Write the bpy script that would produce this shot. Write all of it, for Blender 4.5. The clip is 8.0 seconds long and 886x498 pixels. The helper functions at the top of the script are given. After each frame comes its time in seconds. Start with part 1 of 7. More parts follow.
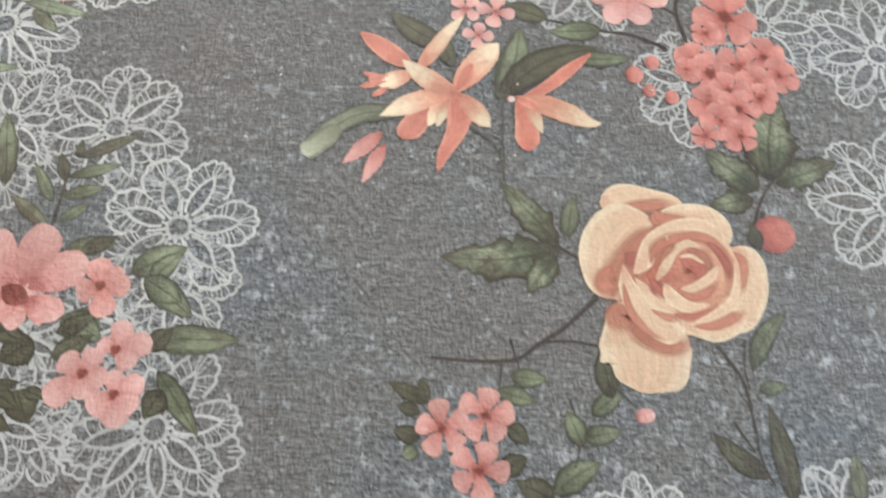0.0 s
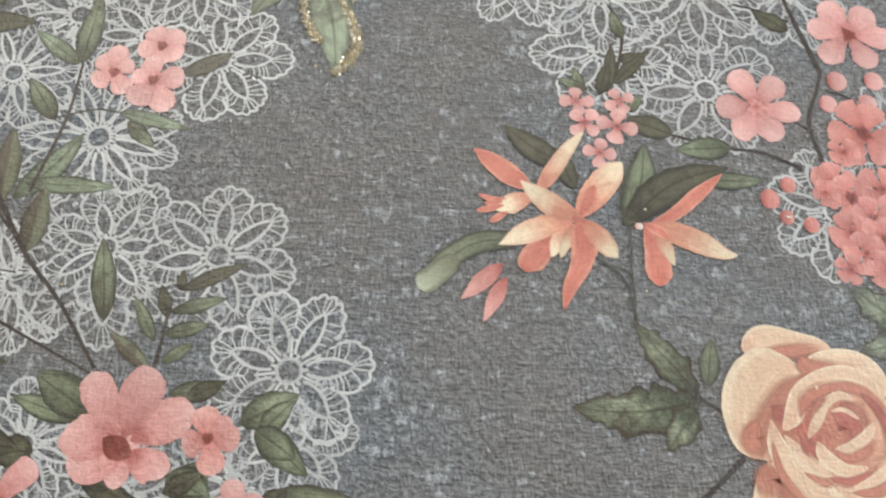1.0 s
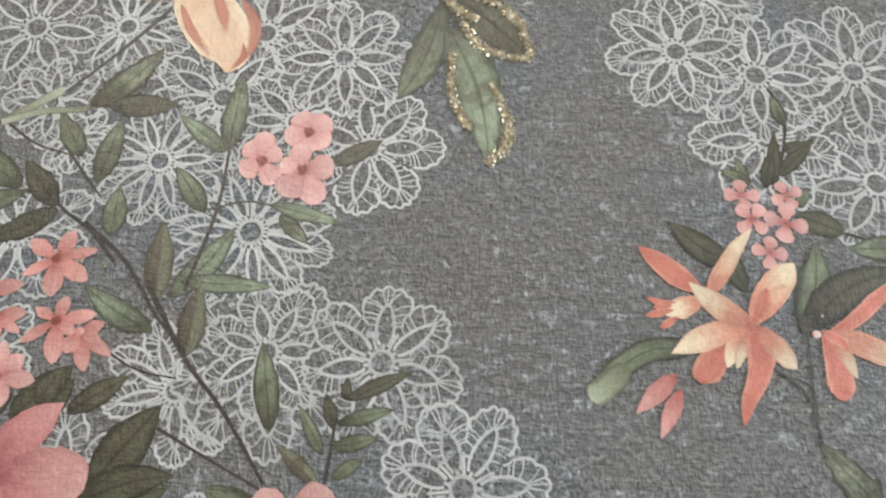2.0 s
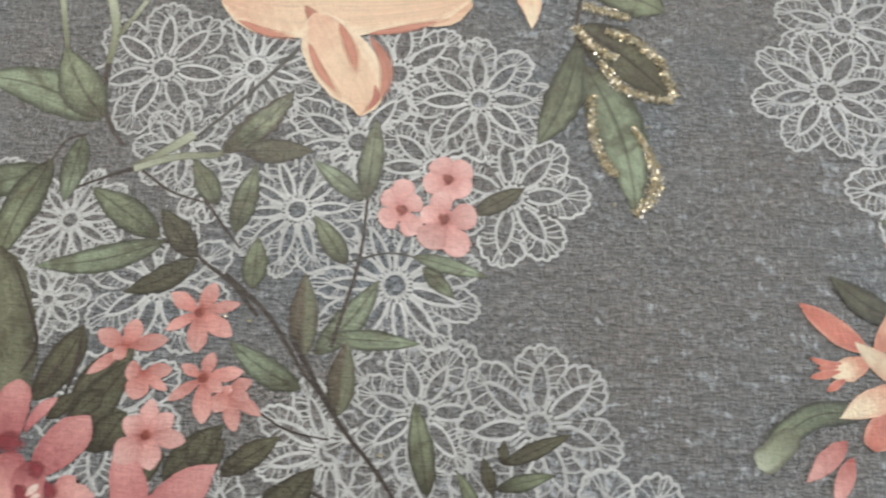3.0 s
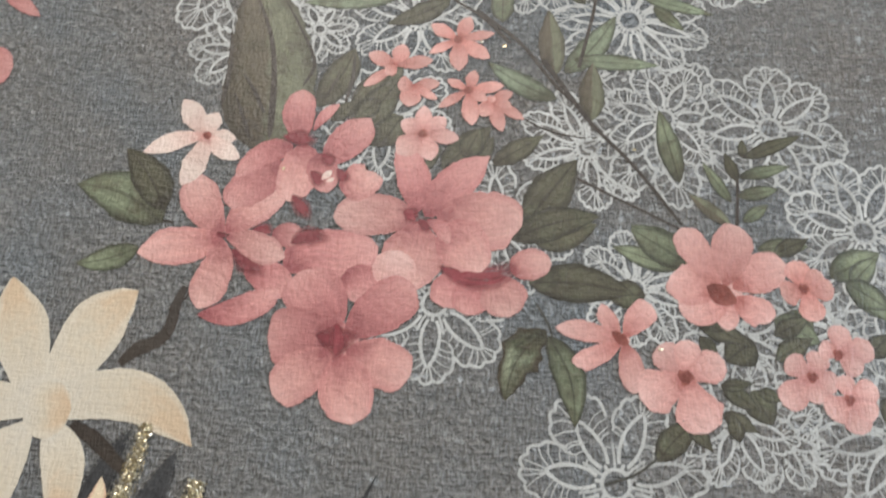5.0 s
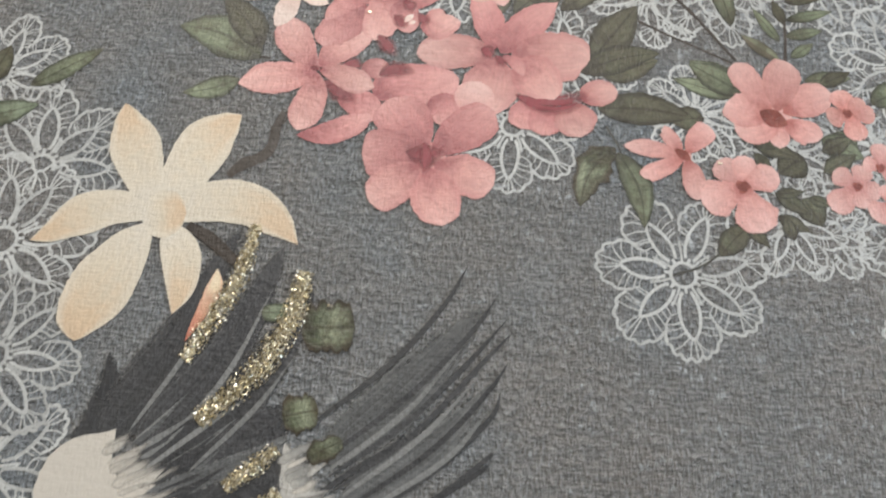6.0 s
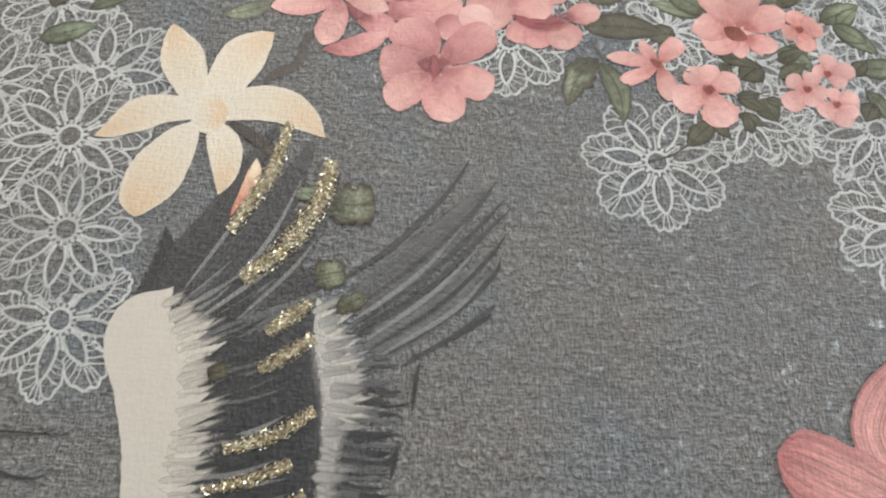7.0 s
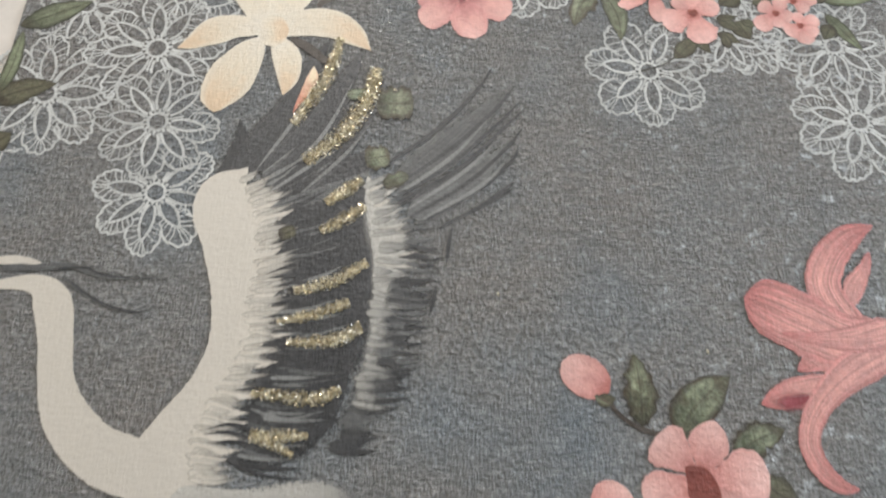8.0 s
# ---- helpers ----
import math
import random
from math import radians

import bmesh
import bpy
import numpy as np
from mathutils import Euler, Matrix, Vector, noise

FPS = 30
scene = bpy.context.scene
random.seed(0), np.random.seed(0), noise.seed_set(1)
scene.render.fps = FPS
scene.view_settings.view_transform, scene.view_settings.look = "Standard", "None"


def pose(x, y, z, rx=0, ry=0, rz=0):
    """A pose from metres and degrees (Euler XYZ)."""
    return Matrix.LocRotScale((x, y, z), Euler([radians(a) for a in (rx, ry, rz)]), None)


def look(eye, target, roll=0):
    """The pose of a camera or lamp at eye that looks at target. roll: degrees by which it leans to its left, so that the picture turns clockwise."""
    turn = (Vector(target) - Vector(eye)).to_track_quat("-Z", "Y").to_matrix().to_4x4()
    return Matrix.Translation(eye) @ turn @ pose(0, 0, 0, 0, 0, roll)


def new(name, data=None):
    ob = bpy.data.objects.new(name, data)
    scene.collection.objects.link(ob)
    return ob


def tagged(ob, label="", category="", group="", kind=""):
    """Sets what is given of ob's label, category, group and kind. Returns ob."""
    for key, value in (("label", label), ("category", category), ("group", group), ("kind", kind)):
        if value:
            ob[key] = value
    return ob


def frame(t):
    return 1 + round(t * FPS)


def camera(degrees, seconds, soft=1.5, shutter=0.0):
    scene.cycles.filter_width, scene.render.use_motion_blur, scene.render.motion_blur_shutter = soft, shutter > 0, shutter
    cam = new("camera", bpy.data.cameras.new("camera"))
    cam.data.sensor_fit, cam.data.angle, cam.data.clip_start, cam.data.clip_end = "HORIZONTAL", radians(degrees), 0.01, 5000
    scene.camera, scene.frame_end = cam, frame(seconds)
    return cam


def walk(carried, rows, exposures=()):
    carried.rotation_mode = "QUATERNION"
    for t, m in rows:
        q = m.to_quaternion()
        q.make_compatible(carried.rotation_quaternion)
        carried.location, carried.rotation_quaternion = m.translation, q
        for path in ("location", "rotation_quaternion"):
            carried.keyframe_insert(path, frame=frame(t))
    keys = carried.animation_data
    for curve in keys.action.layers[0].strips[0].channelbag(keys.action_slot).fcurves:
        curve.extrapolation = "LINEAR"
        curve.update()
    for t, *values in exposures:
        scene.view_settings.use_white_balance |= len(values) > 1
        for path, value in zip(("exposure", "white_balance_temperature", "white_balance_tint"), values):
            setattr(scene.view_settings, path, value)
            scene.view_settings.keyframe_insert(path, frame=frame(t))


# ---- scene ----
WINDOW, CEILING, EXPOSURE = 42.0, 38.0, 0.0
EDGE_X, EDGE_SLOPE = -0.6557, 0.0034
cam = camera(70.0, 8.0, 2.1, 0.3)
PATH = [
    (0, (-0.009, -0.033, 0.287), (0.045, 0.594, -1.612), 5.6),
    (0.5, (-0.041, 0.01, 0.287), (-0.003, 0.64, -1.611), 4.6),
    (1, (-0.064, 0.033, 0.284), (-0.039, 0.678, -1.609), 3.8),
    (1.5, (-0.106, 0.055, 0.286), (-0.087, 0.69, -1.61), 3.5),
    (1.7, (-0.123, 0.066, 0.289), (-0.11, 0.697, -1.609), 3.2),
    (2.8, (-0.178, 0.115, 0.288), (-0.252, 0.703, -1.623), -4.4),
    (3, (-0.203, 0.114, 0.289), (-0.258, 0.697, -1.624), -2.6),
    (3.2, (-0.23, 0.11, 0.291), (-0.28, 0.682, -1.625), -2.1),
    (3.5, (-0.255, 0.086, 0.284), (-0.296, 0.672, -1.628), -0.9),
    (3.6, (-0.262, 0.077, 0.283), (-0.304, 0.659, -1.63), -1.0),
    (4, (-0.283, 0.048, 0.285), (-0.32, 0.633, -1.628), -0.4),
    (4.5, (-0.303, 0.022, 0.282), (-0.329, 0.611, -1.629), 0.6),
    (4.8, (-0.315, -0.011, 0.283), (-0.349, 0.588, -1.625), -0.1),
    (5, (-0.32, -0.039, 0.281), (-0.35, 0.572, -1.624), 0.4),
    (5.1, (-0.321, -0.046, 0.279), (-0.355, 0.561, -1.626), 0.0),
    (5.2, (-0.325, -0.06, 0.28), (-0.352, 0.54, -1.628), 0.6),
    (6.3, (-0.359, -0.162, 0.281), (-0.376, 0.475, -1.615), 1.5),
    (6.4, (-0.352, -0.174, 0.282), (-0.379, 0.474, -1.61), 0.7),
    (6.5, (-0.348, -0.179, 0.283), (-0.373, 0.467, -1.61), 0.8),
    (7, (-0.358, -0.205, 0.306), (-0.367, 0.43, -1.591), 1.8),
    (7.5, (-0.373, -0.234, 0.32), (-0.385, 0.401, -1.577), 1.8),
    (8, (-0.371, -0.29, 0.348), (-0.381, 0.339, -1.551), 1.9),
]
walk(cam, [(t, look(eye, target, roll)) for t, eye, target, roll in PATH], [(t, EXPOSURE + e) for t, e in ((0.0, -0.17), (1.5, -0.27), (3.0, -0.38), (5.0, -0.32), (6.5, -0.14), (8.0, -0.08))])

# ---------------------------------------------------------------- world and light
world = bpy.data.worlds.new("sky")
scene.world = world
world.use_nodes = True
_sky = world.node_tree.nodes.new("ShaderNodeTexSky")
_sky.sky_type, _sky.sun_disc = "NISHITA", False
_sky.sun_elevation, _sky.sun_rotation = radians(38), radians(100)
world.node_tree.links.new(_sky.outputs[0], world.node_tree.nodes["Background"].inputs[0])
world.node_tree.nodes["Background"].inputs[1].default_value = 0.12


def area_lamp(name, eye, target, sx, sy, watts, colour):
    data = bpy.data.lights.new(name, "AREA")
    data.shape, data.size, data.size_y, data.energy, data.color = "RECTANGLE", sx, sy, watts, colour
    ob = new(name, data)
    ob.matrix_world = look(eye, target)
    return ob


area_lamp("window_light", (1.96, 0.25, 0.95), (0.0, 0.0, 0.45), 1.2, 1.1, WINDOW, (0.80, 0.90, 1.0))
area_lamp("ceiling_light", (-0.60, 1.30, 1.70), (-0.5, 0.9, 0.0), 0.38, 0.38, CEILING, (1.0, 0.955, 0.90))

# ---------------------------------------------------------------- materials


def lin(r, g, b):
    """Linear colour from 8-bit values."""
    return tuple(((c / 255) / 12.92 if c / 255 < 0.04045 else ((c / 255 + 0.055) / 1.055) ** 2.4) for c in (r, g, b)) + (1.0,)


def dull(c):
    """An ink colour as printed on grey vinyl, a little greyed."""
    mean = sum(c) / 3
    return lin(*(v + (mean - v) * 0.23 for v in c))


class Nodes:
    """A short hand for wiring one material."""

    def __init__(self, name):
        self.mat = bpy.data.materials.new(name)
        self.mat.use_nodes = True
        self.tree = self.mat.node_tree
        self.bsdf = self.tree.nodes["Principled BSDF"]

    def add(self, kind, **values):
        node = self.tree.nodes.new(kind)
        for key, value in values.items():
            node.inputs[key].default_value = value
        return node

    def link(self, a, b):
        self.tree.links.new(a, b)

    def math(self, op, a, b=0.0, c=0.0, clamp=False):
        node = self.tree.nodes.new("ShaderNodeMath")
        node.operation, node.use_clamp = op, clamp
        for n, value in enumerate((a, b, c)):
            if isinstance(value, (int, float)):
                node.inputs[n].default_value = value
            else:
                self.link(value, node.inputs[n])
        return node.outputs[0]

    def mix(self, fac, a, b, blend="MIX"):
        node = self.tree.nodes.new("ShaderNodeMix")
        node.data_type, node.blend_type = "RGBA", blend
        for socket, value in ((node.inputs[0], fac), (node.inputs[6], a), (node.inputs[7], b)):
            if isinstance(value, (int, float, tuple)):
                socket.default_value = value
            else:
                self.link(value, socket)
        return node.outputs[2]

    def ramp(self, fac, stops):
        node = self.tree.nodes.new("ShaderNodeValToRGB")
        els = node.color_ramp.elements
        while len(els) < len(stops):
            els.new(0.5)
        for el, (pos, colour) in zip(els, stops):
            el.position, el.color = pos, colour
        self.link(fac, node.inputs[0])
        return node.outputs[0]

    def place(self, sx=1.0, sy=1.0, turn=0.0):
        """World place, scaled."""
        geo = self.tree.nodes.new("ShaderNodeNewGeometry")
        node = self.add("ShaderNodeMapping")
        node.inputs["Scale"].default_value = (sx, sy, 1.0)
        node.inputs["Rotation"].default_value = (0, 0, turn)
        self.link(geo.outputs["Position"], node.inputs["Vector"])
        return node.outputs[0]

    def noise(self, where, scale, detail=2.0, rough=0.5, distort=0.0):
        node = self.add("ShaderNodeTexNoise", Scale=scale, Detail=detail, Roughness=rough, Distortion=distort)
        self.link(where, node.inputs["Vector"])
        return node.outputs[0]

    def crisp(self, value, gain):
        """Steepens a soft pattern about its middle."""
        return self.math("MULTIPLY_ADD", value, gain, 0.5 - gain / 2, True)

    def emboss(self, strength, distance=0.0006, extra=None):
        """The pressed grain of the sheet: upright and level threads, with coarse pebbles in places."""
        upright = self.crisp(self.noise(self.place(1.0, 0.26, 0.02), STRAND, 2.0, 0.55, 0.25), 5.5)
        level = self.crisp(self.noise(self.place(0.22, 1.0, 0.02), STRAND * 0.85, 2.0, 0.55, 0.25), 5.5)
        pebbles = self.crisp(self.noise(self.place(1.0, 0.9), STRAND * 0.42, 3.0, 0.6, 0.5), 4.5)
        coarse = self.math("MULTIPLY_ADD", self.noise(self.place(), 11.0, 2.0), 3.6, -1.3, True)
        a = self.math("MULTIPLY", upright, self.math("MULTIPLY_ADD", coarse, -0.22, 0.46))
        b = self.math("MULTIPLY", pebbles, self.math("MULTIPLY_ADD", coarse, 0.55, 0.16))
        c = self.math("MULTIPLY", level, self.math("MULTIPLY_ADD", coarse, -0.10, 0.34))
        height = self.math("ADD", self.math("ADD", a, b), c)
        if extra is not None:
            height = self.math("ADD", height, extra)
        bump = self.add("ShaderNodeBump", Strength=strength, Distance=distance)
        self.link(height, bump.inputs["Height"])
        self.link(bump.outputs[0], self.bsdf.inputs["Normal"])
        return height


STRAND = 880.0


def sheet_material():
    n = Nodes("embossed_grey_vinyl")
    # scuffed pale paint, broken up along the threads, mostly on one half of the sheet
    drag = n.noise(n.place(0.6, 1.0, 0.02), 120.0, 6.0, 0.74, 0.5)
    upright = n.noise(n.place(1.0, 0.35, 0.02), 420.0, 3.0, 0.6)
    broken = n.math("ADD", n.math("MULTIPLY", drag, 0.66), n.math("MULTIPLY", upright, 0.34))
    sep = n.tree.nodes.new("ShaderNodeSeparateXYZ")
    n.link(n.place(), sep.inputs[0])
    half = n.math("MULTIPLY_ADD", sep.outputs[0], 4.5, 1.75, True)
    where = n.math("MULTIPLY_ADD", n.noise(n.place(), 7.0, 3.0, 0.6), 2.2, -0.55, True)
    limit = n.math("MULTIPLY_ADD", n.math("MULTIPLY", where, half), -0.098, 0.60)
    worn = n.math("MULTIPLY", n.math("SUBTRACT", broken, limit), 26.0, 0.0, True)
    height = n.emboss(1.0, 0.0019, n.math("MULTIPLY", worn, 0.30))
    broad = n.noise(n.place(), 9.0, 3.0, 0.55)
    base = n.ramp(broad, [(0.30, lin(*GREY_WARM)), (0.52, lin(*GREY_MID)), (0.72, lin(*GREY_COOL))])
    base = n.mix(n.math("MULTIPLY", worn, 0.7), base, lin(192, 197, 202))
    streak = n.noise(n.place(0.10, 1.0), 330.0, 3.0, 0.6)
    base = n.mix(n.math("MULTIPLY_ADD", streak, 1.4, -0.55, True), base, lin(106, 109, 111))
    # relief shading painted into the colour: pits darkened, ridges brightened in place of glints
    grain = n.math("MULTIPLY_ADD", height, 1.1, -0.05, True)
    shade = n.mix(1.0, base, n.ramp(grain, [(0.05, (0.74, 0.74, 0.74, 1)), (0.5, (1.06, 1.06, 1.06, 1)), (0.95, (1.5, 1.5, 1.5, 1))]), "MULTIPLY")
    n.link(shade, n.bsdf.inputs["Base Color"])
    n.link(n.math("MULTIPLY_ADD", drag, 0.2, 0.17), n.bsdf.inputs["Roughness"])
    n.bsdf.inputs["Specular IOR Level"].default_value = 0.7
    return n.mat


def print_material(name, stops, edge=None, edge_amount=0.6, rib=None, veins=0.0, mottle=0.25, streaks=0.0, second=None, rough=0.45, grain=0.6, jitter=0.12, fade=0.0, veil=False, soft=False, tint=None):
    """Printed ink on the vinyl: stops run from a piece's foot to its tip; edge tints its rim; rib draws a midrib and side veins;
    second is the colour of one half of the piece."""
    n = Nodes(name)
    uv = n.tree.nodes.new("ShaderNodeUVMap")
    uv.uv_map = "UV"
    sep = n.tree.nodes.new("ShaderNodeSeparateXYZ")
    n.link(uv.outputs[0], sep.inputs[0])
    u, v = sep.outputs[0], sep.outputs[1]
    info = n.tree.nodes.new("ShaderNodeObjectInfo")
    blot = n.noise(n.place(), 130.0, 4.0, 0.6, 0.6)
    fine = n.noise(n.place(), 520.0, 3.0, 0.6)
    uu = n.math("ADD", u, n.math("MULTIPLY_ADD", blot, 0.5, -0.25))
    col = n.ramp(uu, [(p, dull(c)) for p, c in stops])
    across = n.math("ABSOLUTE", n.math("MULTIPLY_ADD", v, 2.0, -1.0))
    if second is not None:
        side = n.math("MULTIPLY_ADD", n.math("ADD", v, n.math("MULTIPLY_ADD", blot, 0.3, -0.15)), -9.0, 5.0, True)
        col = n.mix(n.math("MULTIPLY", side, 0.85), col, dull(second))
    if tint is not None:
        # loose washes of a second colour
        wash = n.math("MULTIPLY_ADD", n.noise(n.place(), 62.0, 4.0, 0.62, 0.8), 7.0, -3.4, True)
        col = n.mix(n.math("MULTIPLY", wash, 0.75), col, dull(tint))
    if edge is not None:
        rim = n.math("MULTIPLY_ADD", n.math("ADD", across, n.math("MULTIPLY_ADD", blot, 0.7, -0.35)), 3.2, -1.9, True)
        col = n.mix(n.math("MULTIPLY", rim, edge_amount), col, dull(edge))
    if streaks:
        # long brush strokes along the piece
        comb = n.tree.nodes.new("ShaderNodeCombineXYZ")
        n.link(n.math("MULTIPLY", u, 2.0), comb.inputs[0])
        n.link(n.math("MULTIPLY", v, 24.0), comb.inputs[1])
        n.link(n.math("MULTIPLY", info.outputs["Random"], 40.0), comb.inputs[2])
        s = n.noise(comb.outputs[0], 1.0, 3.0, 0.6, 0.3)
        tone = n.ramp(s, [(0.35, (1 - streaks, 1 - streaks, 1 - streaks, 1)), (0.65, (1 + streaks, 1 + streaks, 1 + streaks, 1))])
        col = n.mix(1.0, col, tone, "MULTIPLY")
    if rib is not None:
        mid = n.math("MULTIPLY_ADD", across, -8.0, 1.0, True)
        lines = n.math("PINGPONG", n.math("SUBTRACT", n.math("MULTIPLY", u, 7.0), n.math("MULTIPLY", across, 1.6)), 0.5)
        side = n.math("MULTIPLY", n.math("MULTIPLY_ADD", lines, -7.0, 1.0, True), veins)
        col = n.mix(n.math("MULTIPLY", n.math("MAXIMUM", mid, side), 0.75), col, lin(*rib))
    tone = n.ramp(n.math("ADD", n.math("MULTIPLY", blot, 0.6), n.math("MULTIPLY", fine, 0.4)),
                  [(0.32, (1 - mottle, 1 - mottle, 1 - mottle, 1)), (0.68, (1 + mottle * 0.7, 1 + mottle * 0.7, 1 + mottle * 0.7, 1))])
    col = n.mix(1.0, col, tone, "MULTIPLY")
    vary = n.ramp(info.outputs["Random"], [(0.0, (1 - jitter, 1 - jitter, 1 - jitter, 1)), (1.0, (1 + jitter, 1 + jitter, 1 + jitter, 1))])
    col = n.mix(1.0, col, vary, "MULTIPLY")
    n.link(col, n.bsdf.inputs["Base Color"])
    if fade:
        # dry-brushed rim: the ink thins out in streaks towards sides and tip
        comb = n.tree.nodes.new("ShaderNodeCombineXYZ")
        n.link(n.math("MULTIPLY", u, 1.6), comb.inputs[0])
        n.link(n.math("MULTIPLY", v, 11.0), comb.inputs[1])
        n.link(n.math("MULTIPLY", info.outputs["Random"], 90.0), comb.inputs[2])
        dry = blot if veil else n.noise(comb.outputs[0], 1.0, 4.0, 0.65, 0.2)
        tip = n.math("MULTIPLY", n.math("POWER", u, 2.2), 0.75)
        side = n.math("MULTIPLY", n.math("POWER", across, 2.2), 0.95)
        if soft:
            # airbrushed: the ink thins out evenly to both sides and over the last stretch
            body = n.math("SUBTRACT", 1.0, n.math("POWER", across, 1.5))
            ends = n.math("MULTIPLY", n.math("MULTIPLY", n.math("SUBTRACT", 1.0, u), 2.4, 0.0, True), n.math("MULTIPLY_ADD", u, 6.0, 0.35, True))
            cover = n.math("MULTIPLY", n.math("MULTIPLY", body, ends), n.math("MULTIPLY_ADD", dry, 2.6, -0.2))
            n.link(n.math("MULTIPLY", n.math("MULTIPLY", cover, 1.15, 0.0, True), fade), n.bsdf.inputs["Alpha"])
        else:
            cover = n.math("SUBTRACT", n.math("MULTIPLY_ADD", dry, 1.5, 0.35), n.math("MULTIPLY", n.math("ADD", tip, side), fade))
            cover = n.math("ADD", cover, n.math("MULTIPLY_ADD", n.noise(n.place(), 900.0, 2.0), 1.2, -0.6))
            n.link(n.math("MULTIPLY_ADD", cover, 9.0, -3.4, True), n.bsdf.inputs["Alpha"])
    n.bsdf.inputs["Roughness"].default_value = rough
    n.emboss(grain, 0.00045)
    return n.mat


def plain_material(name, colour, rough=0.6, metal=0.0, bump=0.15, scale=60.0):
    n = Nodes(name)
    blot = n.noise(n.place(), scale, 4.0, 0.6)
    col = n.mix(1.0, lin(*colour), n.ramp(blot, [(0.3, (0.88, 0.88, 0.88, 1)), (0.7, (1.06, 1.06, 1.06, 1))]), "MULTIPLY")
    n.link(col, n.bsdf.inputs["Base Color"])
    n.bsdf.inputs["Roughness"].default_value, n.bsdf.inputs["Metallic"].default_value = rough, metal
    b = n.add("ShaderNodeBump", Strength=bump, Distance=0.001)
    n.link(blot, b.inputs["Height"])
    n.link(b.outputs[0], n.bsdf.inputs["Normal"])
    return n.mat


def glitter_material():
    n = Nodes("gold_glitter")
    geo = n.tree.nodes.new("ShaderNodeNewGeometry")
    col = n.ramp(geo.outputs["Random Per Island"], [(0.0, lin(150, 134, 100)), (0.35, lin(214, 200, 162)), (0.7, lin(242, 234, 210)), (1.0, lin(254, 252, 246))])
    n.link(col, n.bsdf.inputs["Base Color"])
    n.bsdf.inputs["Metallic"].default_value, n.bsdf.inputs["Roughness"].default_value = 0.85, 0.35
    return n.mat


